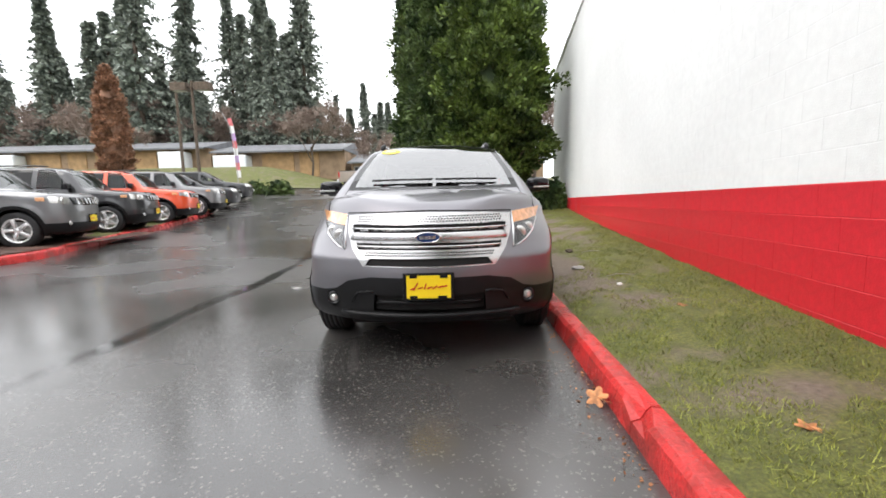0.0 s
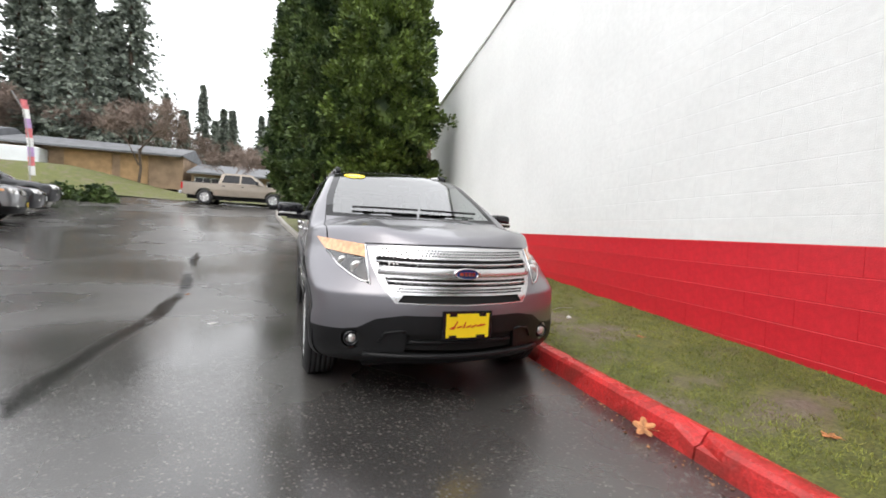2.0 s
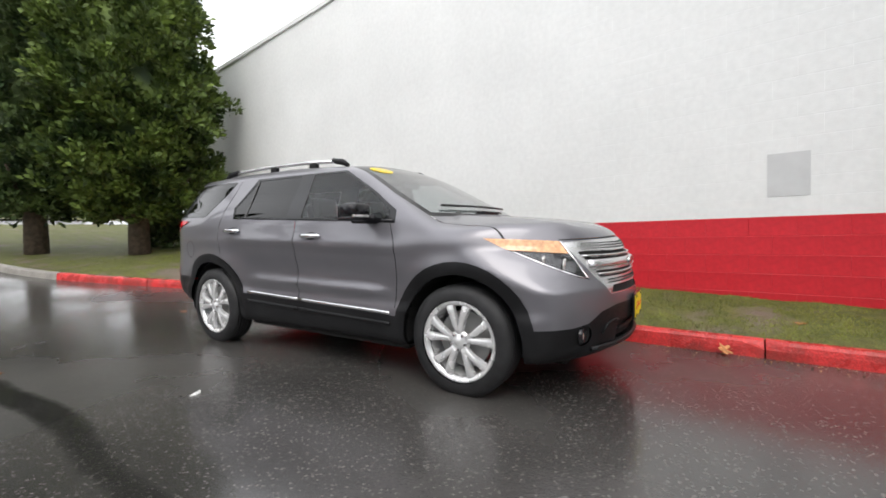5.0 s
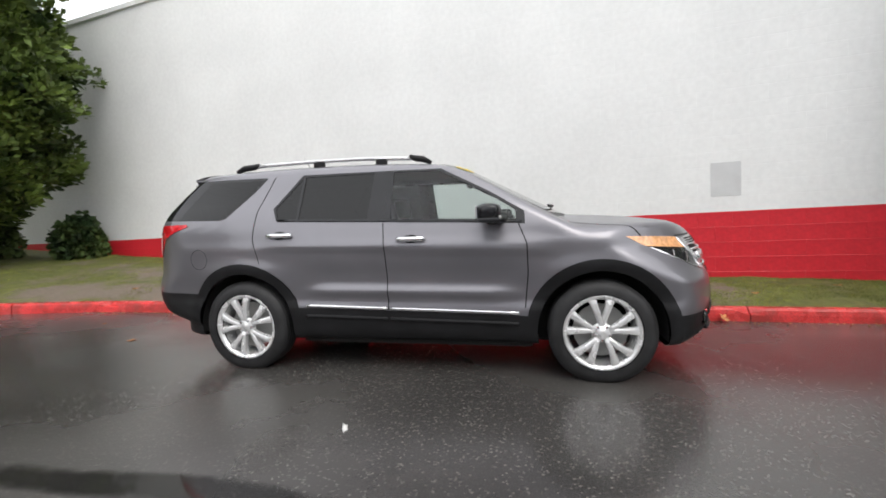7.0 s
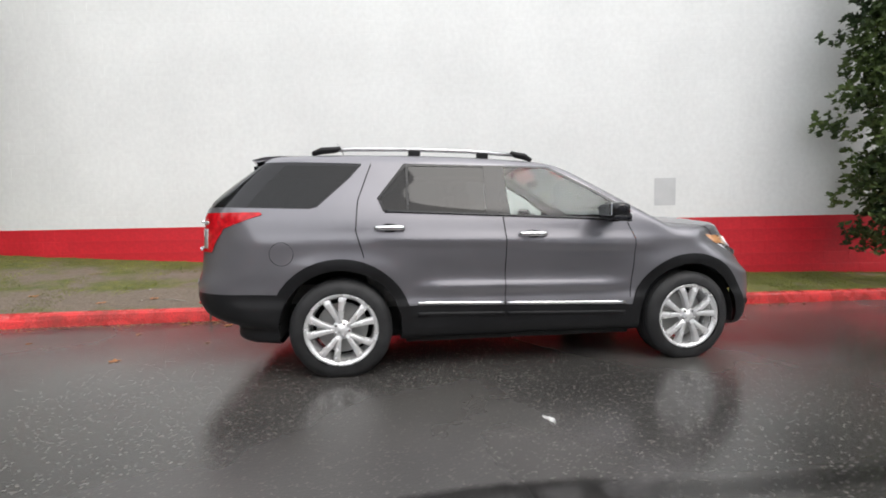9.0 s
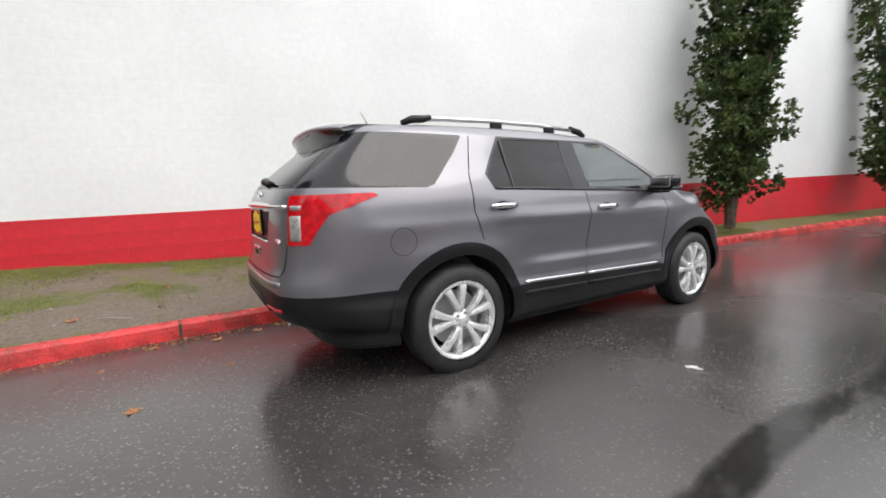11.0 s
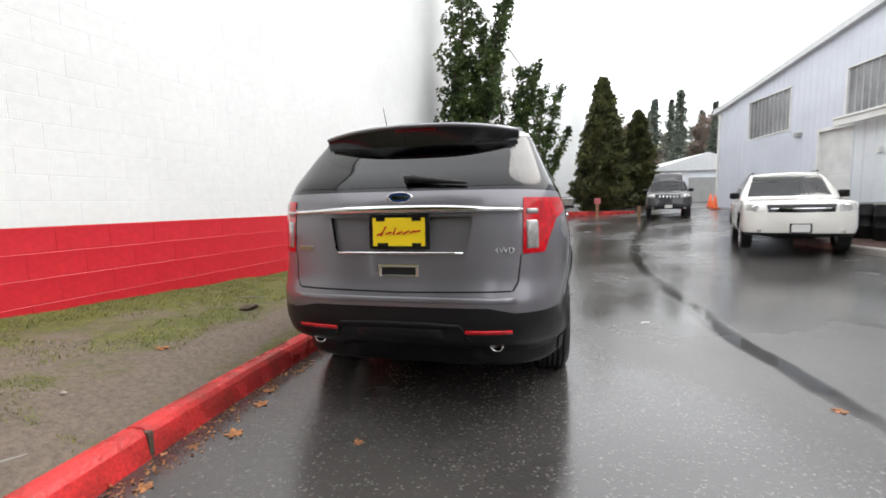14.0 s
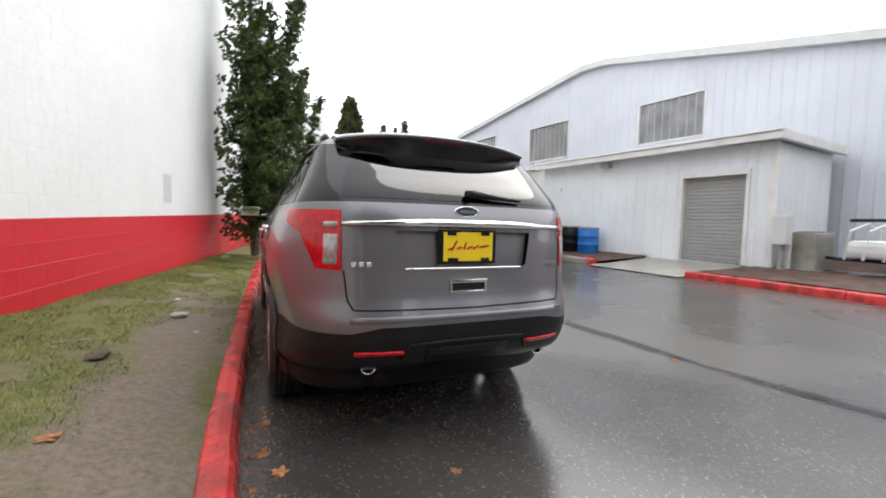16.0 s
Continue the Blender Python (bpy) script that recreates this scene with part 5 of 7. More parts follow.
# under and inside
part("floor_pan", boxes((-0.60, 0.60, -2.05, 1.75, 0.20, 0.50), (-0.60, 0.60, 1.70, 2.25, 0.33, 0.50), (-0.84, 0.84, -0.95, 0.95, 0.215, 0.48), (-0.5, 0.5, 1.2, 1.7, 0.17, 0.3), (-0.5, 0.5, -1.7, -1.2, 0.17, 0.3), bevel=0.03), M_GAP, suv)
part("dashboard", boxes((-0.72, 0.72, -1.05, -0.62, 0.85, 1.13), (-0.16, 0.16, -0.70, 0.30, 0.45, 0.86), bevel=0.05), M_DASH, suv)
wheel_ring = lathe([(0.014 * math.cos(a), 0.185 + 0.014 * math.sin(a)) for a in np.linspace(0, 2 * math.pi, 9)[:-1]], 32, "y", closed=True)
steer = part("steering_wheel", wheel_ring, M_DASH, suv, smooth=True)
steer.location, steer.rotation_euler = (0.38, -0.50, 1.03), (radians(-25), 0, 0)
for x, y in ((0.38, 0.0), (-0.38, 0.0), (0.38, 0.95), (-0.38, 0.95), (0.32, 1.75), (-0.32, 1.75)):
    seat = part("seat", boxes((x - 0.25, x + 0.25, y - 0.30, y + 0.22, 0.45, 0.68), bevel=0.06), M_SEAT, suv)
    bm = bmesh.new()
    box(bm, -0.24, 0.24, -0.07, 0.07, 0.0, 0.62, bevel=0.05, m=pose(x, y + 0.20, 0.60, -16))
    part("seat_back", bm, M_SEAT, seat)
    bm = bmesh.new()
    box(bm, -0.13, 0.13, -0.05, 0.05, 0.0, 0.19, bevel=0.04, m=pose(x, y + 0.38, 1.24, -12))
    part("headrest", bm, M_SEAT, seat)
part("inner_mirror", boxes((-0.12, 0.12, -0.40, -0.37, 1.50, 1.56), bevel=0.01), M_DASH, suv)
part("headlining", boxes((-0.55, 0.55, -0.15, 1.85, 1.655, 1.675)), M_SEAT, suv)
S.bm.free()

# ---------------------------------------------------------------- other vehicles


def other_car(name, label, at, heading, paint, L=4.23, W=0.90, H=1.66, hood=1.05, belt=1.08, cowl=-0.95, screen=0.45, rear_lean=0.28, base=2.57, r=0.345, low=0.24,
              shift=0.0, grille="slots", clad=0.46, plate_yellow=True, group="", boxy=0.05, tail_z=None, rack=False, bull=1.0):
    """A parked car facing its own -y; the body is a smooth blend of side, nose, tail, bonnet and roof surfaces."""
    root = thing(name, label, "car", (0, 0, 0), 0, group)
    f0, f1 = -L / 2, L / 2
    wid = hermite((low - 0.1, W - 0.10), (low + 0.08, W - 0.03), (0.55, W), (belt - 0.12, W), (belt, W - 0.025), (H, W - 0.025 - 0.42 * (H - belt)))
    nose = hermite((low - 0.1, f0 + 0.16), (0.40, f0 + 0.02), (0.55, f0), (0.75, f0 + 0.02), (hood - 0.08, f0 + 0.08), (hood + 0.1, f0 + 0.2))
    back = hermite((low, f1 - 0.14), (0.45, f1), (0.65, f1 - 0.01), (belt, f1 - 0.05), (H, f1 - 0.05 - rear_lean))
    bonnet = hermite((f0 - 0.1, hood - 0.22), (f0 + 0.12, hood - 0.06), (f0 + 0.5, hood - 0.005), (cowl, hood + 0.06), (0, hood + 0.08))
    roofz = hermite((cowl + 0.5, H - 0.08), (-0.1, H - 0.012), (0.5, H), (f1 - 0.9, H - 0.015), (f1, H - 0.06 if tail_z is None else tail_z))
    hubs = (-base / 2 + shift, base / 2 + shift)

    def inside(x, y, z):
        x = np.abs(x)
        wide = wid(z) - 0.05 * np.clip((np.abs(y) - L * 0.36) / (L * 0.14), 0, 1.4) ** 2
        for h in hubs:
            rr = np.sqrt((y - h) ** 2 + (z - r) ** 2)
            wide = wide + 0.02 * np.exp(-(((rr - r - 0.1) / 0.08) ** 2))
        cab = smin(hood + 0.02 + screen_slope * (y - cowl - 0.12 * x**2), roofz(y) - 0.10 * x**2, boxy)
        if tail_z is not None:
            cab = smin(cab, tail_z + 0.55 * (f1 - 0.42 - y), 0.06)
            cab = -smin(-cab, -(tail_z - 0.02 + 0 * y), 0.03)
        top = -smin(-(bonnet(y) - 0.05 * (x / W) ** 4), -cab, 0.012)
        g = smin(wide - x, y - nose(z) - 0.22 * bull * x**2 - 0.25 * x**6, 0.07)
        g = smin(g, back(z) - y - 0.08 * x**2 - 0.2 * x**6, 0.06)
        return smin(smin(g, top - z, boxy), z - low, 0.05)

    screen_slope = (H - 0.06 - hood) / screen
    K = Skin(inside, 0.55, 0.62, (f0, f1), stations=84, rays=64)
    zt = H - 0.085
    lean = lambda z: cowl + 0.16 + (z - hood) / screen_slope
    b = belt + 0.02
    fw = [(lean(zt) + 0.10, zt), (lean(b) + 0.12, b), (hubs[0] + base * 0.52, b + 0.01), (hubs[0] + base * 0.52, zt)]
    rw_end = f1 - 0.62 if tail_z is None else f1 - 1.05
    rw = [(hubs[0] + base * 0.56, zt), (hubs[0] + base * 0.56, b + 0.01), (rw_end + 0.16, b + 0.02), (rw_end + 0.0, zt - 0.01)]
    qw = [(rw_end + 0.10, zt - 0.01), (rw_end + 0.25, b + 0.03), (f1 - 0.22, b + 0.05), (f1 - 0.22 - rear_lean * 0.8, zt - 0.02)]
    side_windows = [fw, rw] + ([qw] if tail_z is None else [])
    ws = [(0, hood + 0.085), (W - 0.17, hood + 0.095), (W - 0.30, zt + 0.01), (0, zt + 0.035)]
    bw = [(0, b + 0.04), (W - 0.22, b + 0.04), (W - 0.30, zt - 0.03), (0, zt - 0.02)]
    sidew = lambda c: c.x > 0.3
    for q in side_windows:
        K.cut(rounded(q, 0.04, 2), (1, 2), sidew)
    K.cut(ws, (0, 2), lambda c: cowl - 0.3 < c.y < 0.3)
    K.cut(bw, (0, 2), lambda c: c.y > f1 - 1.2)
    arcs = [[(h + (r + 0.06) * math.cos(a), r + (r + 0.06) * math.sin(a)) for a in np.linspace(0, 2 * math.pi, 25)[:-1]] for h in hubs]
    rings = [[(h + (r + 0.115) * math.cos(a), r + (r + 0.115) * math.sin(a)) for a in np.linspace(0, 2 * math.pi, 25)[:-1]] for h in hubs]
    for q in arcs + rings:
        K.cut(q, (1, 2), sidew)
    K.cut([(f0, clad), (f1, clad)], (1, 2), lambda c: True)
    lampq = [(W - 0.36, hood - 0.10), (W - 0.06, hood - 0.08), (W - 0.05, hood - 0.20), (W - 0.33, hood - 0.24)]
    gr = [(0, hood - 0.10), (W - 0.38, hood - 0.10), (W - 0.40, hood - 0.25), (0, hood - 0.26)]
    K.cut(lampq, (0, 2), lambda c: c.y < f0 + 0.7)
    K.cut(gr, (0, 2), lambda c: c.y < f0 + 0.7)
    tl = [(W - 0.20, belt - 0.04), (W + 0.1, belt - 0.02), (W + 0.1, belt - 0.30), (W - 0.19, belt - 0.30)]
    K.cut(tl, (0, 2), lambda c: c.y > f1 - 0.35)

    def rule(c, n):
        x, y, z = c
        if x > 0.4:
            for q in arcs:
                if within(q, y, z):
                    return None
            for k, q in enumerate(side_windows):
                if n.x > 0.3 and within(q, y, z):
                    return ("front_window", "rear_window_side", "quarter_window")[k]
        if cowl - 0.3 < y < 0.4 and n.y < -0.15 and within(ws, x, z):
            return "windscreen"
        if y > f1 - 1.2 and n.y > 0.1 and within(bw, x, z):
            return "rear_window"
        if x > 0.4 and any(within(q, y, z) for q in rings) and z < 2.4 * r:
            return "arch"
        if y < f0 + 0.7 and z < hood and n.y < -0.1:
            if within(lampq, x, z):
                return "headlamp"
            if within(gr, x, z):
                return "grille"
        if y > f1 - 0.35 and within(tl, x, z):
            return "tail_lamp"
        if z < clad:
            return "lower_cladding"
        return "body"

    K.sort(rule)
    dark = M_CLAD if clad > 0.3 else paint
    for key, m in (("body", paint), ("lower_cladding", dark), ("windscreen", M_CARSCREEN), ("rear_window", M_PRIVACY), ("grille", M_GLOSSBLACK)):
        part(key, K.panel(key), m, root)
    for s, sg in ((1, "+"), (-1, "-")):
        for key, m in (("front_window", M_GLASS), ("rear_window_side", M_PRIVACY), ("quarter_window", M_PRIVACY), ("headlamp", M_CLEARLAMP), ("tail_lamp", M_REDLENS)):
            if key in K.panels:
                part(key, K.panel(key, sg, 0.002), m, root)
        if "arch" in K.panels:
            part("arch_moulding", K.panel("arch", sg, 0.02), dark, root)
        for h in hubs:
            wheel(root, (s * (W - 0.115), h, r), r, r * 0.66, 0.21, s, double=False, spokes=5)
            arc = np.linspace(0, math.pi, 14)
            v = [(s * x, h + (r + 0.055) * math.cos(a), r + (r + 0.055) * math.sin(a)) for x in (0.5, W - 0.03) for a in arc]
            part("wheel_liner", (v, [(i, i + 1, 15 + i, 14 + i) for i in range(13)] + [tuple(range(14))]), M_GAP, root)
        p, n = K.side(lean(b) + 0.16, b + 0.03, s)
        part("door_mirror", boxes((min(p.x, p.x + s * 0.20), max(p.x, p.x + s * 0.20), p.y - 0.06, p.y + 0.06, b - 0.01, b + 0.15), bevel=0.035), M_GLOSSBLACK, root)
        for y in (hubs[0] + base * 0.46, hubs[0] + base * 0.86):
            p, n = K.side(y, belt - 0.10, s)
            part("door_handle", boxes((p.x - 0.02, p.x + 0.02, y - 0.09, y + 0.09, belt - 0.115, belt - 0.085), bevel=0.01), paint, root)
        for y in (hubs[0] + base * 0.54,):
            pts = [K.side(y, z, s) for z in np.linspace(clad, belt, 6)]
            part("door_gap", strip([p - 0.003 * n for p, n in pts], [n for _, n in pts], 0.008, 0.004), M_GAP, root)
        p, n = K.front(s * (W - 0.22), hood - 0.17)
        part("lamp_bowl", lathe([(-0.012, 0.0), (-0.016, 0.06), (0.01, 0.075)], 20, "y", p), M_CLEARLAMP, root)
        p, n = K.front(s * (W - 0.28), 0.45)
        part("fog_lamp", lathe([(-0.012, 0.0), (-0.012, 0.035), (0.01, 0.045)], 14, "y", p), M_CLEARLAMP, root)
        if grille == "slots":
            p, n = K.side(f0 + 0.42, hood - 0.13, s)
            part("side_marker", boxes((p.x - 0.01, p.x + 0.012, p.y - 0.07, p.y + 0.07, hood - 0.17, hood - 0.10), bevel=0.01), M_AMBER, root)
        if rack:
            pts = [K.top(s * (W - 0.32), y)[0] + Vector((0, 0, 0.045)) for y in np.linspace(-0.1, f1 - 0.5, 6)]
            part("roof_rail", tube(pts, 0.02, 6), M_GLOSSBLACK, root)
    for k in range(-3, 4) if grille == "slots" else ():
        pts = [K.front(k * 0.125 * (W - 0.4) / 0.45 + 0.0625, z) for z in (hood - 0.12, hood - 0.24)]
        part("grille_bar", strip([p for p, _ in pts], [n for _, n in pts], 0.03, 0.015), M_CHROME, root)
    if grille == "bar":
        pts = [K.front(x, hood - 0.18) for x in np.linspace(-0.45, 0.45, 9)]
        part("grille_bar", strip([p for p, _ in pts], [n for _, n in pts], 0.02, 0.012), M_CHROME, root)
    p, n = K.front(0, 0.52)
    plate("front_plate", root, p + Vector((0, -0.012, 0)), 0.31, 0.155, -1, yellow=plate_yellow)
    part("floor_pan", boxes((-0.55, 0.55, f0 + 0.3, f1 - 0.25, low - 0.02, 0.5)), M_GAP, root)
    part("seat_row", boxes((-0.6, 0.6, -0.15, 0.35, 0.5, belt + 0.05), (-0.6, 0.6, 0.75, 1.1, 0.5, belt + 0.05), bevel=0.05), M_DASH, root)
    K.bm.free()
    root.matrix_world = pose(*at, 0, 0, heading)
    return root


def car_paint(name, c, metal=0.5):
    return mat(name, c, 0.35, metal=metal, var=0.05, scale=3, coat=1.0, coat_rough=0.05)


P_GREY, P_BLACK, P_ORANGE = car_paint("grey_paint", (0.20, 0.20, 0.205)), car_paint("near_black_paint", (0.035, 0.035, 0.038), 0.3), car_paint("orange_paint", (0.75, 0.085, 0.025), 0.1)
P_WHITE = car_paint("white_paint", (0.74, 0.73, 0.68), 0.0)
ROW = "cars parked along the lot"
lot_z = lambda x, y: float(ground_z(x + 2.2, y)) + 0.11
# nose of each car stands just behind the kerb, turned a little towards the road's end
SPOTS = [(2.35, P_GREY, "grey"), (5.0, P_BLACK, "near-black"), (7.75, P_ORANGE, "bright orange"), (10.6, P_GREY, "dark grey")]
for k, (y, paint, word) in enumerate(SPOTS):
    x = -9.34 - 0.42 * k
    y = 3.04 + 2.62 * k
    other_car("compact_suv", f"{word} boxy compact SUV parked behind a red kerb", (x, y, lot_z(x, y)), 108, paint, group=ROW, rack=word != "bright orange")
for y, x in ((13.5, -11.3), (16.1, -11.9)):
    other_car("hatchback", "dark low hatchback parked on the verge by the kerb", (x, y, lot_z(x, y)), 108, P_BLACK, L=4.3, W=0.88, H=1.45, hood=0.88, belt=0.94, cowl=-0.95, screen=0.85, rear_lean=0.5, r=0.32, low=0.18, grille="bar", clad=0.28, group=ROW, plate_yellow=False)
other_car("old_suv", "white older SUV standing in the wet drive", (-6.50, -6.90, float(ground_z(-6.2, -6.0)) + 0.03), 161, P_WHITE, L=4.61, W=0.91, H=1.74, hood=1.08, belt=1.12, cowl=-0.88, screen=0.62, rear_lean=0.25, base=2.69, r=0.375, low=0.36, plate_yellow=False, clad=0.42, rack=True, grille="bar")
other_car("off_roader", "black boxy off-road vehicle with large tyres and open fenders", (-7.0, -17.6, 0.68), 166, P_BLACK, L=3.95, W=0.90, H=1.84, hood=1.14, belt=1.18, cowl=-0.62, screen=0.22, rear_lean=0.06, base=2.42, r=0.41, low=0.42, plate_yellow=False, clad=0.55, boxy=0.03, bull=0.3)

def pickup(at, heading):
    """A crew-cab pickup facing its own -y: pressed lower body with wheel arches, cab, open bed, bumpers and lamps."""
    root = thing("pickup_truck", "tan pickup truck parked below the grass bank", "car", (0, 0, 0))
    hubs, r = (-1.90, 1.72), 0.40
    outline = [(-2.84, 0.50), (-2.90, 0.80), (-2.84, 1.02), (-2.70, 1.10), (-1.55, 1.18), (1.05, 1.20), (2.86, 1.20), (2.90, 0.62), (2.80, 0.52)]
    for h in reversed(hubs):
        outline += [(h + 0.48 * math.cos(a), 0.44 + 0.48 * math.sin(a)) for a in np.linspace(0.1, math.pi - 0.1, 11)]
    def pressed(side_of, poly, bevel):
        bm = bmesh.new()
        rows = [[bm.verts.new((s * side_of(z), y, z)) for y, z in poly] for s in (1, -1)]
        bm.faces.new(rows[0])
        bm.faces.new(rows[1][::-1])
        for i in range(len(poly)):
            j = (i + 1) % len(poly)
            bm.faces.new((rows[0][i], rows[1][i], rows[1][j], rows[0][j]))
        rim = [e for e in bm.edges if abs(e.verts[0].co.x - e.verts[1].co.x) < 0.5 and e.calc_length() > 0.2]
        bmesh.ops.bevel(bm, geom=rim, offset=bevel, segments=2, affect="EDGES")
        return bm
    part("body", pressed(lambda z: 0.96 - 0.05 * abs(z - 0.85), outline, 0.03), M_TAN_PAINT, root)
    lean = lambda z: 0.90 - 0.36 * (z - 1.2)
    part("cab", pressed(lean, [(-1.45, 1.17), (-0.78, 1.76), (-0.55, 1.82), (0.78, 1.82), (0.92, 1.74), (1.02, 1.17)], 0.04), M_TAN_PAINT, root)
    for s in (1, -1):
        for poly in (((-1.12, 1.27), (-0.68, 1.70), (-0.16, 1.72), (-0.16, 1.27)), ((-0.06, 1.27), (-0.06, 1.72), (0.72, 1.72), (0.86, 1.27))):
            v = [(s * (lean(z) + o), y, z) for o in (0.012, -0.02) for y, z in poly]
            part("side_window", (v, [(0, 1, 2, 3), (7, 6, 5, 4), (0, 4, 5, 1), (1, 5, 6, 2), (2, 6, 7, 3), (3, 7, 4, 0)]), M_GLOSSBLACK, root)
        for h in hubs:
            wheel(root, (s * 0.83, h, r), r, r * 0.6, 0.25, s, double=False)
        part("headlamp", boxes((min(s * 0.60, s * 0.93), max(s * 0.60, s * 0.93), -2.90, -2.76, 0.84, 1.02), bevel=0.02), M_CLEARLAMP, root)
        part("tail_lamp", boxes((min(s * 0.84, s * 0.95), max(s * 0.84, s * 0.95), 2.82, 2.91, 0.80, 1.15), bevel=0.01), M_REDLENS, root)
        part("door_mirror", boxes((min(s * 0.90, s * 1.14), max(s * 0.90, s * 1.14), -1.10, -0.98, 1.22, 1.44), bevel=0.03), M_GLOSSBLACK, root)
        for y in (-0.16, 0.85):
            part("door_handle", boxes((min(s * 0.92, s * 0.97), max(s * 0.92, s * 0.97), y - 0.18, y - 0.02, 1.05, 1.09), bevel=0.008), M_GLOSSBLACK, root)
        part("bed_rail", boxes((min(s * 0.80, s * 0.95), max(s * 0.80, s * 0.95), 1.08, 2.86, 1.19, 1.225), bevel=0.012), M_CLAD, root)
    part("windscreen", ([(-0.80, -1.36, 1.26), (0.80, -1.36, 1.26), (0.68, -0.82, 1.735), (-0.68, -0.82, 1.735), (-0.80, -1.30, 1.22), (0.80, -1.30, 1.22), (0.68, -0.76, 1.70), (-0.68, -0.76, 1.70)],
                        [(0, 1, 2, 3), (7, 6, 5, 4), (0, 4, 5, 1), (1, 5, 6, 2), (2, 6, 7, 3), (3, 7, 4, 0)]), M_CARSCREEN, root)
    part("bed_floor", boxes((-0.78, 0.78, 1.1, 2.8, 1.195, 1.21)), M_CLAD, root)
    part("grille", boxes((-0.58, 0.58, -2.915, -2.85, 0.80, 1.02), bevel=0.02), M_CLAD, root)
    part("front_bumper", boxes((-0.95, 0.95, -3.0, -2.82, 0.50, 0.72), bevel=0.04), M_CHROME, root)
    part("rear_bumper", boxes((-0.93, 0.93, 2.86, 3.02, 0.52, 0.70), bevel=0.03), M_CHROME, root)
    part("chassis", boxes((-0.6, 0.6, -2.6, 2.7, 0.30, 0.52)), M_GAP, root)
    root.matrix_world = pose(*at, 0, 0, heading)
    return root


pickup((-3.9, 23.2, float(ground_z(-3.9, 23.2)) - 0.03), 86)

# ---------------------------------------------------------------- steel shed with a low annexe across the drive


def ribbed(u0, u1, z0, top_of, pitch=0.30, depth=0.018, holes=()):
    """Upright-ribbed cladding in a wall's own plane (u along, z up, ribs towards +v), with openings (u0, u1, z0, z1)."""
    cuts = sorted({u0, u1, *(h for q in holes for h in q[:2])} | {u0 + pitch * k for k in range(1, int((u1 - u0) / pitch) + 1) if u0 + pitch * k < u1})
    pieces = []
    for a, b in zip(cuts, cuts[1:]):
        if b - a < 1e-4:
            continue
        mid = (a + b) / 2
        spans, low = [], z0
        for h in sorted((q for q in holes if q[0] < mid < q[1]), key=lambda q: q[2]):
            spans.append((low, h[2], None))
            low = h[3]
        spans.append((low, None, top_of))
        w = min(0.035, (b - a) * 0.25)
        for lo, hi, fn in spans:
            tops = [fn(u) if fn else hi for u in (a, a + w, a + 2 * w, b)]
            if min(tops) - lo < 0.01:
                continue
            us, vs = (a, a + w, a + 2 * w, b), (0.0, depth, 0.0, 0.0)
            v = [(u, d, lo) for u, d in zip(us, vs)] + [(u, d, t) for u, d, t in zip(us, vs, tops)]
            pieces.append((v, [(k, k + 1, k + 5, k + 4) for k in range(3)]))
    return merge(*pieces)


def facade(name, label, origin, along):
    ob = thing(name, label, "building")
    a = Vector(along).normalized()
    n = Vector((a.y, -a.x, 0))
    if n.x < 0:
        n = -n
    ob.matrix_world = Matrix(((a.x, n.x, 0, origin[0]), (a.y, n.y, 0, origin[1]), (0, 0, 1, origin[2]), (0, 0, 0, 1)))
    return ob


# main gabled shed: u runs towards -y from its corner behind the annexe
shed = facade("steel_shed", "pale blue-grey ribbed steel shed with a low gable roof", (-12.75 + 0.115 * -6.0, 6.0, 0.0), (0.115, -1, 0))
gable_top = lambda u: float(np.interp(u, (0, 5.4, 15.3, 27.0), (4.5, 5.6, 7.80, 6.15)))
wins = [(10.80, 13.10, 4.26, 5.65), (16.55, 19.0, 4.26, 5.80), (21.75, 24.45, 4.28, 5.95)]
part("wall", ribbed(0, 27.0, 0.1, gable_top, holes=wins + [(18.0, 20.1, 0.2, 3.85)]), M_SHEDWALL, shed)
for u0, u1, z0, z1 in wins:
    win = part("window", boxes((u0 - 0.05, u1 + 0.05, -0.10, 0.03, z0 - 0.06, z0), (u0 - 0.05, u1 + 0.05, -0.10, 0.03, z1, z1 + 0.05), (u0 - 0.06, u0, -0.10, 0.03, z0 - 0.06, z1 + 0.05), (u1, u1 + 0.06, -0.10, 0.03, z0 - 0.06, z1 + 0.05)), M_TRIMWHITE, shed, "translucent ribbed window panel")
    k = int((u1 - u0) / 0.26)
    for i in range(k):
        a, b = u0 + (u1 - u0) * i / k, u0 + (u1 - u0) * (i + 1) / k
        part("pane", boxes((a + 0.012, b - 0.012, -0.07, -0.05, z0, z1)), M_DUSTYGLASS, win)
        part("mullion", boxes((a - 0.008, a + 0.008, -0.075, -0.035, z0, z1)), M_GREYPATCH, win)
part("interior", boxes((0.5, 26.5, -9.0, -8.8, 0, 5.5), (0.5, 26.5, -9, -0.2, 0.0, 0.15)), M_SHUTTER, shed)
part("tube_light", boxes((17.3, 18.2, -2.6, -2.4, 4.9, 4.96)), M_TUBE, shed, "glowing strip light inside")


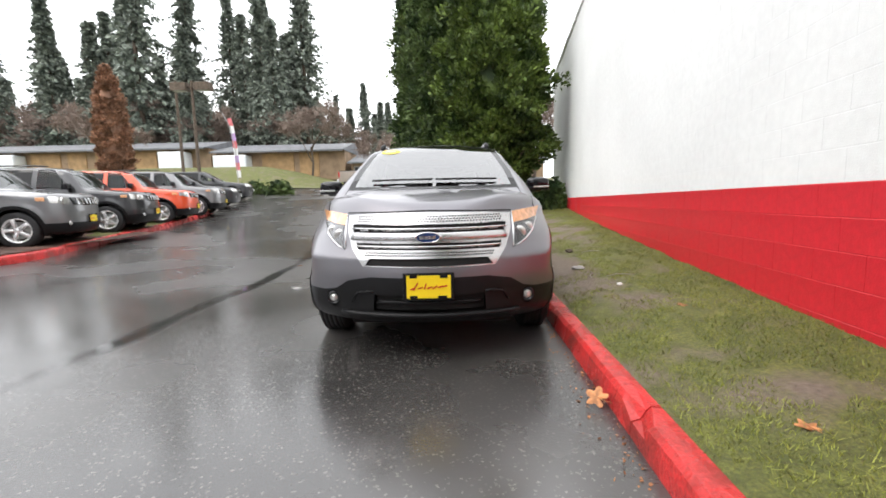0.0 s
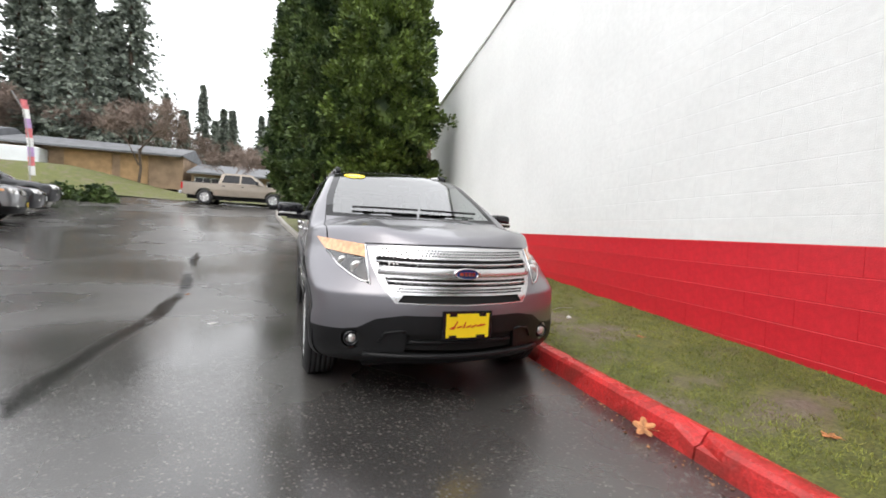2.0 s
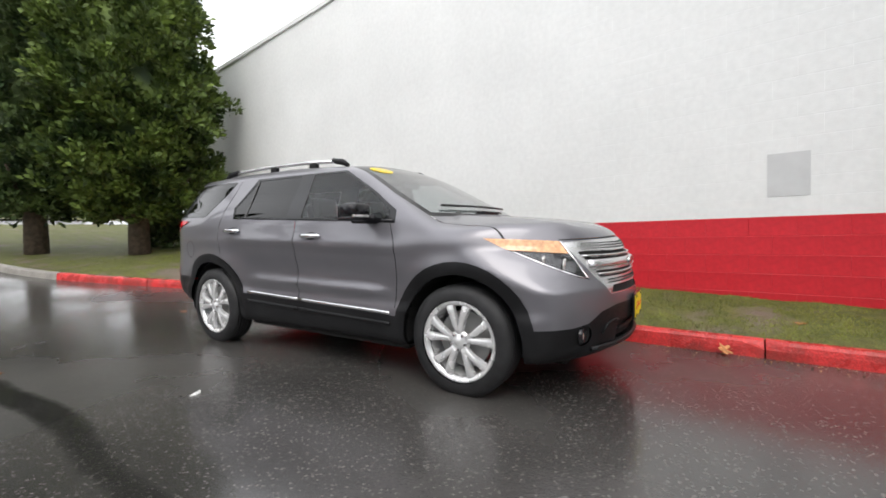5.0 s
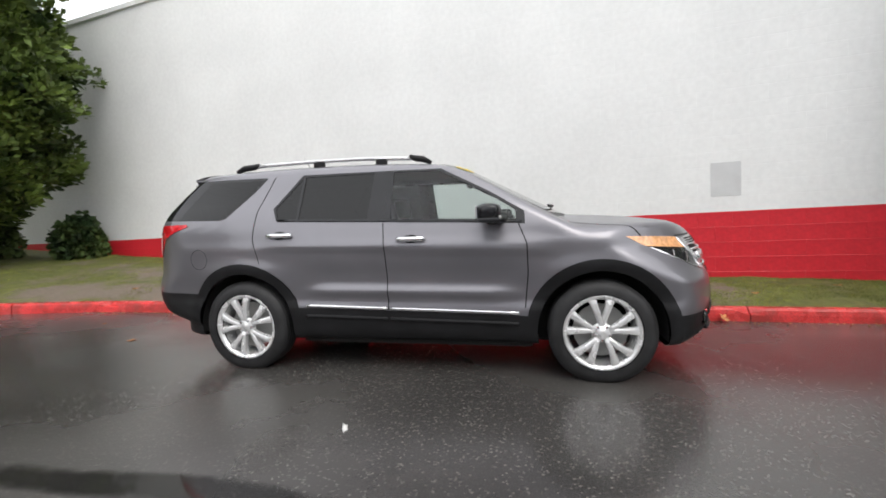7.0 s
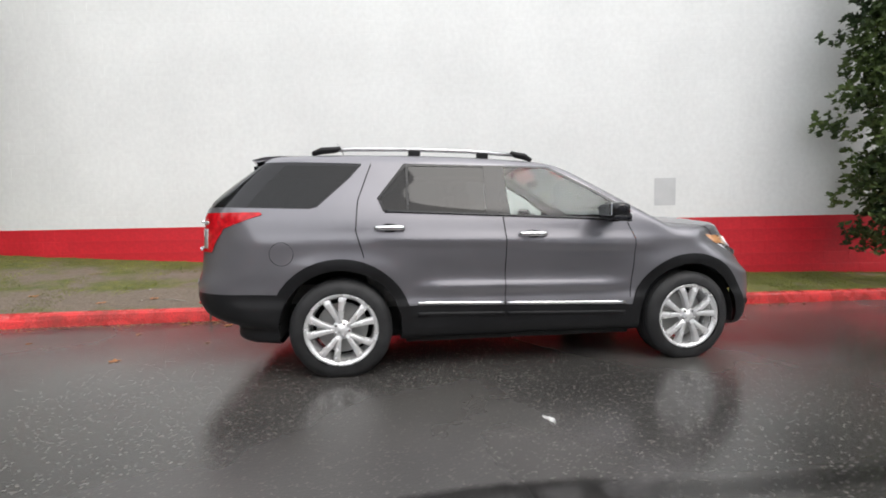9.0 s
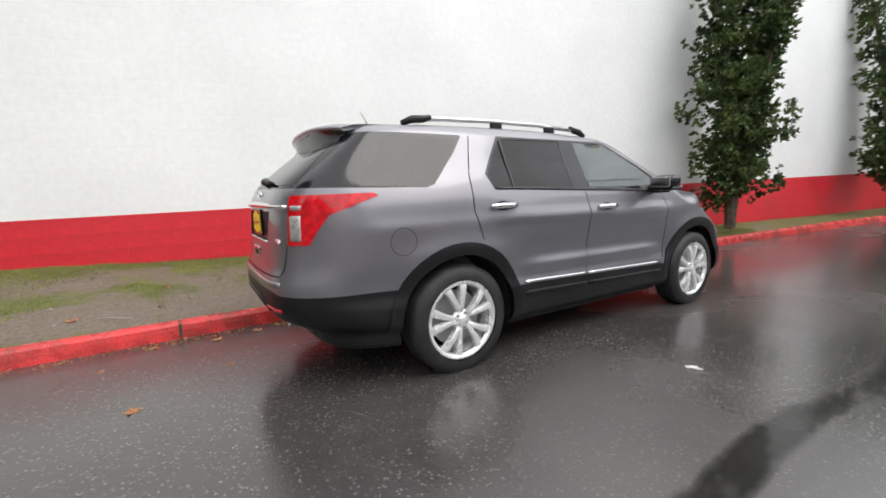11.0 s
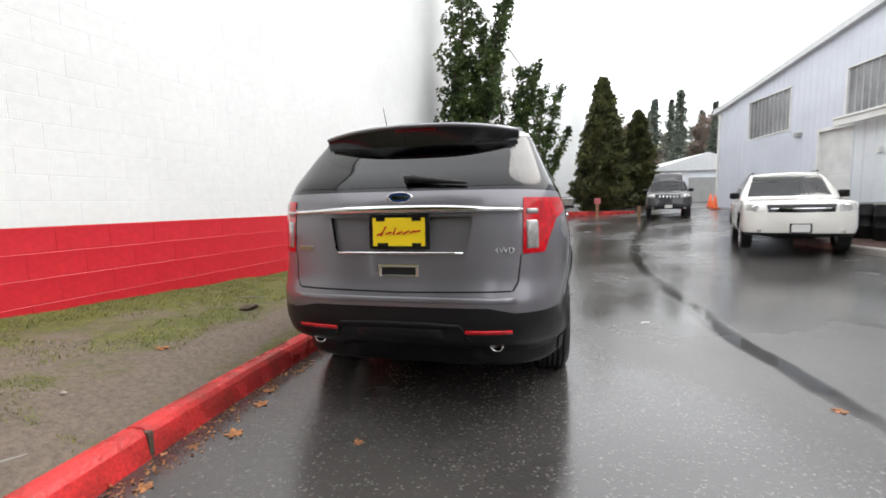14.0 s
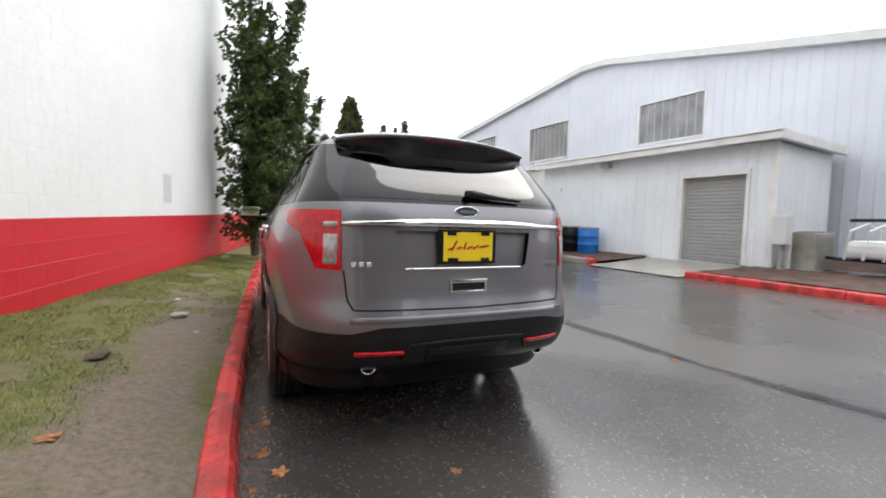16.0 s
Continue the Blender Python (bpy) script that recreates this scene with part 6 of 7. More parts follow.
def rolling_door(u0, u1, z0, z1, parent, name="shutter_door"):
    d = part(name, boxes((u0 - 0.08, u0, -0.16, 0.04, z0, z1 + 0.1), (u1, u1 + 0.08, -0.16, 0.04, z0, z1 + 0.1), (u0 - 0.08, u1 + 0.08, -0.16, 0.05, z1, z1 + 0.12)), M_TRIMWHITE, parent, "grey roll-up door")
    n = int((z1 - z0) / 0.085)
    for i in range(n):
        a, b = z0 + (z1 - z0) * i / n, z0 + (z1 - z0) * (i + 1) / n
        part("slat", boxes((u0, u1, -0.13, -0.10, a + 0.004, b - 0.004), bevel=0.006), M_SHUTTER if parent is not shed else M_TRIMWHITE, d)
    return d


rolling_door(18.0, 20.1, 0.2, 3.85, shed)
us = np.linspace(-0.3, 27.3, 25)
fascia = []
for a, b in zip(us, us[1:]):
    ga, gb = gable_top(a), gable_top(b)
    k = [(a, 0.22, ga - 0.10), (b, 0.22, gb - 0.10), (b, -12, gb - 0.10), (a, -12, ga - 0.10), (a, 0.22, ga + 0.14), (b, 0.22, gb + 0.14), (b, -12, gb + 0.14), (a, -12, ga + 0.14)]
    fascia.append((k, [(0, 1, 2, 3), (4, 7, 6, 5), (0, 4, 5, 1), (1, 5, 6, 2), (2, 6, 7, 3), (3, 7, 4, 0)]))
part("roof", merge(*fascia), M_GREYPATCH, shed, "grey metal roof edge")
part("side_wall", boxes((26.95, 27.0, -12, 0.0, 0, 6.05), (0.0, 0.05, -12, 0.0, 0, 4.4)), M_SHEDWALL, shed)
part("corner_trim", boxes((26.9, 27.06, -0.05, 0.05, 0, 6.1), bevel=0.01), M_TRIMWHITE, shed)
lamp = part("wall_lamp", boxes((21.0, 21.25, 0.0, 0.18, 3.85, 4.02), bevel=0.03), M_SHUTTER, shed, "small dark wall lamp")

annexe = facade("shed_annexe", "low white ribbed steel annexe with a grey roll-up door", (-9.26 + 0.11 * 0.9, -0.9, 0.0), (0.11, -1, 0))
part("wall", ribbed(0, 6.95, 0.3, lambda u: 3.12 + 0.018 * u, holes=[(0.55, 1.98, 0.40, 2.46)]), M_SHEDWHITE, annexe)
v, f = ribbed(0, 2.9, 0.3, lambda u: 3.1)
part("side_wall", ([(-0.0 + d, -u, z) for u, d, z in v], f), M_SHEDWHITE, annexe)
part("side_wall", boxes((6.93, 6.96, -2.6, 0.0, 0.3, 3.2)), M_SHEDWHITE, annexe)
rolling_door(0.55, 1.98, 0.40, 2.46, annexe)
part("roof", boxes((-0.12, 7.05, -3.2, 0.32, 3.16, 3.26)), M_GREYPATCH, annexe, "flat metal roof")
gut = part("gutter", boxes((-0.22, 7.08, 0.24, 0.38, 3.10, 3.30), (-0.22, 7.08, 0.20, 0.42, 3.26, 3.31), (-0.22, -0.10, -3.2, 0.24, 3.10, 3.305), bevel=0.015), M_TRIMWHITE, annexe, "white gutter along the eave")
for k in range(23):
    part("roof_rib", boxes((-0.08 + 0.31 * k, -0.02 + 0.31 * k, -3.1, 0.30, 3.26, 3.34)), M_GREYPATCH, annexe)
lampb = part("wall_lamp", boxes((4.15, 4.42, 0.0, 0.22, 2.93, 3.08), bevel=0.03), M_SHUTTER, annexe, "dark flood lamp under the eave")
part("lamp_glass", boxes((4.18, 4.39, 0.05, 0.2, 2.915, 2.93)), M_CLEARLAMP, lampb)
part("small_lamp", boxes((6.1, 6.2, 0.0, 0.10, 2.35, 2.47), bevel=0.02), M_TRIMWHITE, annexe)
part("corner_trim", boxes((-0.04, 0.10, -0.05, 0.03, 0.3, 3.12), bevel=0.01), M_TRIMWHITE, annexe)
part("downpipe", tube([(-0.30, -0.05, 0.4), (-0.30, -0.05, 1.55)], 0.05, 8), M_GREYPATCH, annexe)

# ground in front of the annexe
sheet("bark_bed", np.linspace(0, 1, 12), np.concatenate([np.linspace(-10.5, -3.75, 20), ]), lambda a, y: (-7.15 - 0.10 * (y + 4) * 0 - a * 2.1, y, float(ground_z(-7.2 - a * 1.9, y)) + 0.09 + 0.02 * noise.noise((a * 30, y * 4, 0))), M_BARKBED)
sheet("bark_bed", np.linspace(0, 1, 14), np.linspace(-1.15, 5.5, 26), lambda a, y: (-7.16 - a * 6.2, y, float(ground_z(-7.2 - a * 2.2, y)) + 0.135 + 0.02 * noise.noise((a * 30, y * 4, 0))), M_BARKBED)
sheet("concrete_pad", np.linspace(0, 1, 8), np.linspace(-3.85, -1.32, 10), lambda a, y: (-6.85 - a * 2.25, y, float(ground_z(-6.85 - a * 2.25, y)) + 0.022 + 0.0 * a), M_CONCRETE)
bed_kerb = tagged(new("bed_kerb"), "short red-painted kerb round the bark bed", "kerb", kind="structure")
kerb_stone(lambda y: -7.05 + 0.11 * (y + 4) * -0.9, -6.9, -3.9, M_CONCRETE, "kerb_stone", flip=-1, parent=bed_kerb)
kerb_stone(lambda y: -7.04, -4.5, -3.9, M_KERB, "kerb_end", flip=-1, width=0.18, height=0.152, parent=bed_kerb)


def barrel(name, label, at, r, h, material):
    b = thing(name, label, "barrel", at)
    prof = [(0, 0.0), (0, r * 0.96), (0.02, r), (h * 0.33, r), (h * 0.35, r * 1.035), (h * 0.37, r), (h * 0.64, r), (h * 0.66, r * 1.035), (h * 0.68, r), (h - 0.03, r), (h, r * 0.96), (h, r * 0.9), (h - 0.02, r * 0.88), (h - 0.02, 0.0)]
    part("drum", lathe(prof, 28, "z"), material, b, smooth=True)
    part("lid_ring", lathe([(h - 0.03, r * 1.03), (h + 0.008, r * 1.02), (h + 0.008, r * 0.9)], 28, "z"), M_SHUTTER, b)
    return b


barrel("blue_barrel", "bright blue plastic barrel on the bark by the annexe", (-8.20, -5.35, 0.36), 0.30, 0.80, M_BLUE)
barrel("black_barrel", "black barrel on the bark by the annexe", (-8.15, -6.05, 0.38), 0.30, 0.80, M_CLAD)
barrel("black_barrel", "black barrel on the bark by the annexe", (-8.10, -6.70, 0.40), 0.30, 0.80, M_CLAD)

ac = thing("air_conditioner", "grey box-shaped condenser unit on a slab beside the annexe", "machine", (-9.62, -0.42, 0.33), 84)
part("cabinet", boxes((-0.29, 0.29, -0.29, 0.29, 0.08, 0.85), bevel=0.02), M_CONCRETE, ac)
part("slab", boxes((-0.37, 0.37, -0.37, 0.37, -0.05, 0.08), bevel=0.01), M_CONCRETE, ac)
for k in range(12):
    part("louvre", boxes((-0.24, 0.24, 0.288, 0.302, 0.18 + 0.05 * k, 0.205 + 0.05 * k)), M_SHUTTER, ac)
    part("louvre", boxes((0.288, 0.302, -0.24, 0.24, 0.18 + 0.05 * k, 0.205 + 0.05 * k)), M_SHUTTER, ac)
part("grille_top", lathe([(0.85, 0.24), (0.87, 0.22), (0.855, 0.05), (0.86, 0.0)], 20, "z"), M_GLOSSBLACK, ac)
meter = thing("meter_box", "grey utility box on a post by the annexe", "utility box", (-9.05, -0.65, 0.36))
part("post", boxes((-0.04, 0.04, -0.04, 0.04, 0, 1.1)), M_SHUTTER, meter)
part("box", boxes((-0.10, 0.12, -0.14, 0.14, 0.55, 1.15), bevel=0.02), M_GREYPATCH, meter)
trailer = thing("boat_trailer", "pale covered frame and black rails beside the shed", "trailer", (-9.6, 1.25, 0.33), 80)
part("cover", boxes((-0.9, 0.25, -0.45, 0.45, 0.40, 0.72), bevel=0.10), M_TRIMWHITE, trailer)
for x in np.linspace(-0.9, 0.95, 7):
    part("hoop", tube([(x, -0.45, 0.35), (x + 0.05, -0.42, 0.9), (x + 0.08, 0.0, 1.05), (x + 0.05, 0.42, 0.9), (x, 0.45, 0.35)], 0.02, 6), M_TRIMWHITE, trailer)
part("rail", tube([(-1.3, 0.3, 1.12), (1.5, 0.3, 1.12)], 0.035, 8), M_GLOSSBLACK, trailer)
part("rail", tube([(-1.3, -0.3, 0.35), (1.5, -0.3, 0.35)], 0.035, 8), M_GLOSSBLACK, trailer)
for x in (-0.5, 0.6):
    part("wheel", lathe([(-0.09, 0.16), (-0.09, 0.28), (-0.06, 0.31), (0.06, 0.31), (0.09, 0.28), (0.09, 0.16), (0.03, 0.0)], 24, "y", (x, 0.62, 0.31)), M_TYRE, trailer)
    part("strut", tube([(x, 0.3, 0.3), (x, 0.3, 1.12)], 0.025, 6), M_SHUTTER, trailer)

# far low white building, sign posts and cones at the drive's end
far = thing("white_outbuilding", "low white outbuilding at the end of the drive", "building", (-12.5, -34, 1.2), 8)
part("wall", boxes((-4, 4, -4, 4, 0, 2.6)), M_SHEDWHITE, far)
v = [(-4.3, -4.3, 2.6), (4.3, -4.3, 2.6), (4.3, 4.3, 2.6), (-4.3, 4.3, 2.6), (0, -4.3, 3.9), (0, 4.3, 3.9)]
part("roof", (v, [(0, 1, 4), (2, 3, 5), (1, 2, 5, 4), (3, 0, 4, 5), (0, 3, 2, 1)]), M_GREYPATCH, far)
part("door", boxes((-1.2, 1.2, 4.0, 4.06, 0, 2.1)), M_SHUTTER, far)
for x, y in ((-4.05, -19.4), (-5.9, -18.3)):
    post = thing("bollard_post", "short wooden post with a small sign at the drive's end", "post", (x, y, float(ground_z(x, y))))
    part("post", boxes((-0.07, 0.07, -0.07, 0.07, 0, 0.95 if x > -5 else 0.55), bevel=0.01), M_WOOD, post)
    if x > -5:
        part("sign", boxes((-0.16, 0.16, 0.07, 0.085, 0.72, 1.02)), M_PINKSIGN, post, "faded red sign")
end_kerb = tagged(new("end_kerb"), "red kerb closing the drive's end", "kerb", kind="structure")
part("kerb_stone", boxes((-6.3, -2.3, -21.2, -21.0, 0.55, 0.98), bevel=0.02), M_KERB, end_kerb)
for x, y in ((-9.6, -19.0), (-10.3, -21.5), (-9.2, -22.5)):
    cone = thing("traffic_cone", "small orange traffic cone on the wet drive", "cone", (x, y, float(ground_z(x, y))), group="traffic cones")
    part("cone", lathe([(0.03, 0.15), (0.70, 0.03), (0.70, 0.0)], 16, "z"), M_CONE, cone, smooth=True)
    part("base", boxes((-0.19, 0.19, -0.19, 0.19, 0, 0.035), bevel=0.005), M_CONE, cone)

# ---------------------------------------------------------------- the low school beyond the bank
school = thing("school_building", "long low tan building with a grey shingle roof", "building", (0, 36.0, 4.0), 0)
rng = random.Random(5)
for x0, x1, drop in ((-62, -22.4, 0.0), (-22.0, -9.5, 0.45), (-9.1, 9.5, 1.65)):
    part("wall", boxes((x0 + 0.1, x1 - 0.1, 0, 8, -0.6 - drop, 2.15 - drop)), M_TAN, school)
    v = [(x0, -1.2, 2.1 - drop), (x1, -1.2, 2.1 - drop), (x1, 4, 3.25 - drop), (x0, 4, 3.25 - drop), (x1, 9, 2.1 - drop), (x0, 9, 2.1 - drop), (x0, -1.2, 1.95 - drop), (x1, -1.2, 1.95 - drop)]
    part("roof", (v, [(0, 1, 2, 3), (3, 2, 4, 5), (6, 7, 1, 0), (0, 3, 5), (1, 4, 2)]), M_SHINGLE, school)
    x = x0 + 0.4
    while x < x1 - 3.3:
        w = rng.uniform(1.6, 3.2)
        kind = rng.random()
        if kind < 0.30:
            part("panel", boxes((x, x + w, -0.10, 0.0, -0.3 - drop, 1.95 - drop)), M_WOODTAN, school)
        elif kind < 0.62:
            win = part("window", boxes((x, x + w, -0.06, 0.0, 0.7 - drop, 1.75 - drop)), M_GLOSSBLACK, school)
            for k in range(int(w / 0.6) + 1):
                part("frame", boxes((x + 0.6 * k - 0.03, x + 0.6 * k + 0.03, -0.09, -0.02, 0.65 - drop, 1.8 - drop)), M_TRIMWHITE, win)
            part("frame", boxes((x - 0.04, x + w + 0.04, -0.09, -0.02, 1.72 - drop, 1.80 - drop)), M_TRIMWHITE, win)
        elif kind < 0.80:
            part("canopy", boxes((x, x + w, -1.4, -0.05, -0.3 - drop, 1.75 - drop), bevel=0.12), M_SHEDWHITE, school, "white covered porch")
        else:
            part("banner", boxes((x, x + w, -0.09, 0.0, 0.3 - drop, 1.7 - drop)), M_PINKSIGN if rng.random() < 0.4 else M_LILAC, school)
        x += w + rng.uniform(0.3, 1.0)

for x, y, h in ((-15.9, 22.5, 6.7), (-17.6, 23.6, 6.9)):
    z = float(ground_z(x, y)) + 0.3
    pole = thing("light_pole", "tall brown pole with box-shaped flood lights", "light pole", (x, y, z))
    part("pole", lathe([(-0.4, 0.11), (h, 0.08), (h, 0.0)], 10, "z"), M_BARK, pole)
    for s in ((-1, 1) if x > -16.5 else ()):
        lampx = part("flood_light", boxes((min(s * 0.25, s * 1.25), max(s * 0.25, s * 1.25), -0.28, 0.28, h - 0.62, h - 0.12), bevel=0.03), M_BARK, pole)
        part("lens", boxes((min(s * 0.35, s * 1.15), max(s * 0.35, s * 1.15), -0.22, 0.22, h - 0.63, h - 0.615)), M_GREYPATCH, lampx)
        part("arm", boxes((min(0, s * 0.4), max(0, s * 0.4), -0.05, 0.05, h - 0.42, h - 0.32)), M_BARK, pole)
flag = thing("feather_banner", "tall striped feather banner on a thin pole", "banner", (-14.4, 24.5, 1.9))
part("pole", tube([(0, 0, -0.2), (0, 0, 2.5), (-0.25, 0, 4.2), (-0.75, 0, 5.2)], 0.025, 6), M_SHUTTER, flag)
for k in range(8):
    a, b = 0.8 + 0.5 * k, 1.3 + 0.5 * k
    off = lambda z: -0.05 * z - 0.012 * max(0, z - 2.0) ** 2.6
    v = [(off(a), 0, a), (off(a) + 0.27, 0.03, a), (off(b) + 0.27, 0.03, b), (off(b), 0, b)]
    v += [(p[0], p[1] + 0.012, p[2]) for p in v]
    part("stripe", (v, [(0, 1, 2, 3), (7, 6, 5, 4), (0, 4, 5, 1), (1, 5, 6, 2), (2, 6, 7, 3), (3, 7, 4, 0)]), (M_TRIMWHITE, M_PINKSIGN, M_LILAC)[k % 3], flag)

# ---------------------------------------------------------------- trees


def sprays(centres, ways, length, width, n, rng, spread=0.75):
    """Verts and faces of many small leafy diamonds: n at each centre, fanned round its way."""
    c, w = np.repeat(np.asarray(centres, float), n, 0), np.repeat(np.asarray(ways, float), n, 0)
    d = w + rng.normal(0, spread, c.shape)
    d /= np.linalg.norm(d, axis=1)[:, None] + 1e-9
    s = np.cross(d, rng.normal(0, 1, c.shape))
    s /= np.linalg.norm(s, axis=1)[:, None] + 1e-9
    k = len(c)
    ln = (np.asarray(length, float).repeat(n) if np.ndim(length) else np.full(k, length)) * rng.uniform(0.6, 1.3, k)
    wd = ln * width * rng.uniform(0.7, 1.3, k)
    mid = c + d * (ln * 0.55)[:, None]
    pts = np.stack([c, mid + s * wd[:, None], c + d * ln[:, None] - np.array([0, 0, 0.12]) * ln[:, None], mid - s * wd[:, None]], 1).reshape(-1, 3)
    return pts, (np.arange(4 * k).reshape(-1, 4))


def tufts(centres, ways, radius, n, rng, length):
    """Verts and faces of rounded upswept tufts: n small fronds round each centre."""
    c, w = np.repeat(np.asarray(centres, float), n, 0), np.repeat(np.asarray(ways, float), n, 0)
    off = rng.normal(0, 1, c.shape)
    off /= np.linalg.norm(off, axis=1)[:, None]
    off *= rng.uniform(0.35, 1.0, (len(c), 1)) * np.repeat(rng.uniform(0.65, 1.35, len(centres)), n)[:, None]
    return sprays(c + off * radius * np.array([1, 1, 0.8]), off * 0.8 + w * 0.5 + np.array([0, 0, 0.35]), length, 0.26, 1, rng, 0.3)


def leaf_mesh(name, pts, quads, material):
    me = bpy.data.meshes.new(name)
    me.vertices.add(len(pts))
    me.vertices.foreach_set("co", pts.ravel())
    me.loops.add(quads.size)
    me.loops.foreach_set("vertex_index", quads.ravel())
    me.polygons.add(len(quads))
    me.polygons.foreach_set("loop_start", np.arange(0, quads.size, 4))
    me.update(calc_edges=True)
    me.materials.append(material)
    return me


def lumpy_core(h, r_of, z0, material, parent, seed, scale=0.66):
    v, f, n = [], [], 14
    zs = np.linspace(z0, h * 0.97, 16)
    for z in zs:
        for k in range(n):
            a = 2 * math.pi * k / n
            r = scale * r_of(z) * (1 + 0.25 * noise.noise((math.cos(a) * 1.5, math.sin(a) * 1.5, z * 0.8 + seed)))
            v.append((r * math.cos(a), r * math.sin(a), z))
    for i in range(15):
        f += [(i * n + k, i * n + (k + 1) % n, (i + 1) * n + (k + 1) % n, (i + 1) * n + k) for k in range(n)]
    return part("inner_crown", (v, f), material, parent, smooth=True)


def column_tree(name, label, at, h, rad, seed, count=5200, material=None, low=0.9, size=0.23, trunk_r=0.20, fat=0.32):
    rng = np.random.default_rng(seed)
    material = material or M_CEDAR
    root = thing(name, label, "tree", at, group="")
    prof = hermite((low, 0.45), (low + 0.10 * h, 0.92), (h * fat, 1.0), (h * 0.62, 0.88), (h * 0.85, 0.52), (h, 0.06))
    if name == "conifer":
        prof = hermite((low, 0.75), (h * 0.15, 1.0), (h * 0.5, 0.74), (h * 0.8, 0.36), (h, 0.03))
    r_of = lambda z: rad * float(prof(z))
    part("trunk", tube([(0, 0, -0.3), (0.03, 0, h * 0.2), (0, 0.04, h * 0.6), (0, 0, h * 0.95)], [trunk_r * 1.25, trunk_r, trunk_r * 0.6, 0.03], 10), M_BARK, root, smooth=True)
    for k in range(5):
        a = k * 2.4 + seed
        part("limb", tube([(0, 0, low * 0.8 + 0.25 * k), (0.5 * rad * math.cos(a), 0.5 * rad * math.sin(a), low + 0.3 + 0.3 * k), (0.8 * rad * math.cos(a), 0.8 * rad * math.sin(a), low + 0.8 + 0.3 * k)], [0.07, 0.05, 0.02], 6), M_BARK, root)
    zs = low + (h - low) * rng.beta(1.0, 1.35, count)
    an = rng.uniform(0, 2 * np.pi, count)
    rr = np.empty(count)
    for i in range(count):
        lump = 1.35 * noise.noise((math.cos(an[i]) * 2.2 + seed, math.sin(an[i]) * 2.2, zs[i] * 1.15)) + 0.85 * noise.noise((math.cos(an[i]) * 6, math.sin(an[i]) * 6 + seed, zs[i] * 2.8))
        rr[i] = r_of(zs[i]) * (0.88 + 0.32 * lump) * rng.uniform(0.84, 1.05)
    c = np.stack([rr * np.cos(an), rr * np.sin(an), zs], 1)
    w = np.stack([np.cos(an), np.sin(an), np.full(count, 0.55)], 1)
    part("crown", leaf_mesh("crown", *tufts(c[::4], w[::4], 0.18 + 0.03 * rad, 44, rng, size * 0.80), material), None, root)
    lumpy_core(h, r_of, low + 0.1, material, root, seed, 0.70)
    return root


def plume_tree(name, label, at, h, seed, stems, material=None):
    """A ragged juniper: several rising stems, each wrapped in tufts."""
    rng = np.random.default_rng(seed)
    material = material or M_JUNIPER
    root = thing(name, label, "tree", at)
    cs, ws = [], []
    for k, (dx, dy, top, fat) in enumerate(stems):
        pts = []
        for t in np.linspace(0, 1, 9):
            pts.append(Vector((dx * t**1.3 + 0.10 * noise.noise((t * 3, k, seed)), dy * t**1.3 + 0.10 * noise.noise((t * 3, k + 9, seed)), top * t)))
        part("stem", tube(pts, [0.09 * (1 - 0.85 * t) + 0.008 for t in np.linspace(0, 1, 9)], 7), M_BARK, root)
        for j in range(int(19 * top)):
            t = rng.uniform(0.06, 1.0) ** 0.9
            i = min(7, int(t * 8))
            p = pts[i].lerp(pts[i + 1], t * 8 - i)
            a = rng.uniform(0, 2 * math.pi)
            reach = fat * (1.20 - 0.85 * t) * rng.uniform(0.25, 1.25) * (0.75 + 0.7 * max(-0.5, noise.noise((t * 9, math.cos(a) * 1.2, k + seed))))
            tip = Vector((math.cos(a), math.sin(a), 0.45))
            for q in (0.3, 0.6):
                cs.append(p + tip * reach * q)
                ws.append(tip + Vector((0, 0, 0.35)))
            for _ in range(6):
                cs.append(p + tip * reach * rng.uniform(0.75, 1.05) + Vector(rng.normal(0, 0.075, 3)))
                ws.append(tip * 0.6 + Vector((0, 0, 0.5)))
    part("crown", leaf_mesh("crown", *sprays(np.asarray(cs, float).repeat(2, 0) + rng.normal(0, 0.045, (2 * len(cs), 3)), np.asarray(ws, float).repeat(2, 0), 0.085, 0.22, 10, rng, 0.6), material), None, root)
    return root


CEDARS = "cedars beside the white wall"
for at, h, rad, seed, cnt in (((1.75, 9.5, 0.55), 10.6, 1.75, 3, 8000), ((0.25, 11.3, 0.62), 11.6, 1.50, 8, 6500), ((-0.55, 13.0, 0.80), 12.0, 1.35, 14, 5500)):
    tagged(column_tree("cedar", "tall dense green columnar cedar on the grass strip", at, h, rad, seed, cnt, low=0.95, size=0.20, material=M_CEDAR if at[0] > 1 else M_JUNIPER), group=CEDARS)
JUN = "junipers beside the white wall"
tagged(plume_tree("juniper", "ragged dark green juniper against the white wall", (1.02, -6.5, 0.30), 7.5, 4, ((0.15, 0.1, 7.6, 1.05), (-0.35, -0.5, 5.6, 0.8), (0.25, 0.45, 4.4, 0.9), (-0.25, 0.55, 3.0, 0.8), (-1.3, -0.6, 7.9, 0.30))), group=JUN)
tagged(plume_tree("juniper", "multi-stemmed ragged juniper against the white wall", (0.10, -13.0, 0.35), 7, 7, ((0.9, 0.9, 7.4, 0.75), (-0.35, -0.7, 6.6, 0.75), (-0.9, -1.0, 6.9, 0.55), (0.1, 0.1, 3.4, 1.15))), group=JUN)
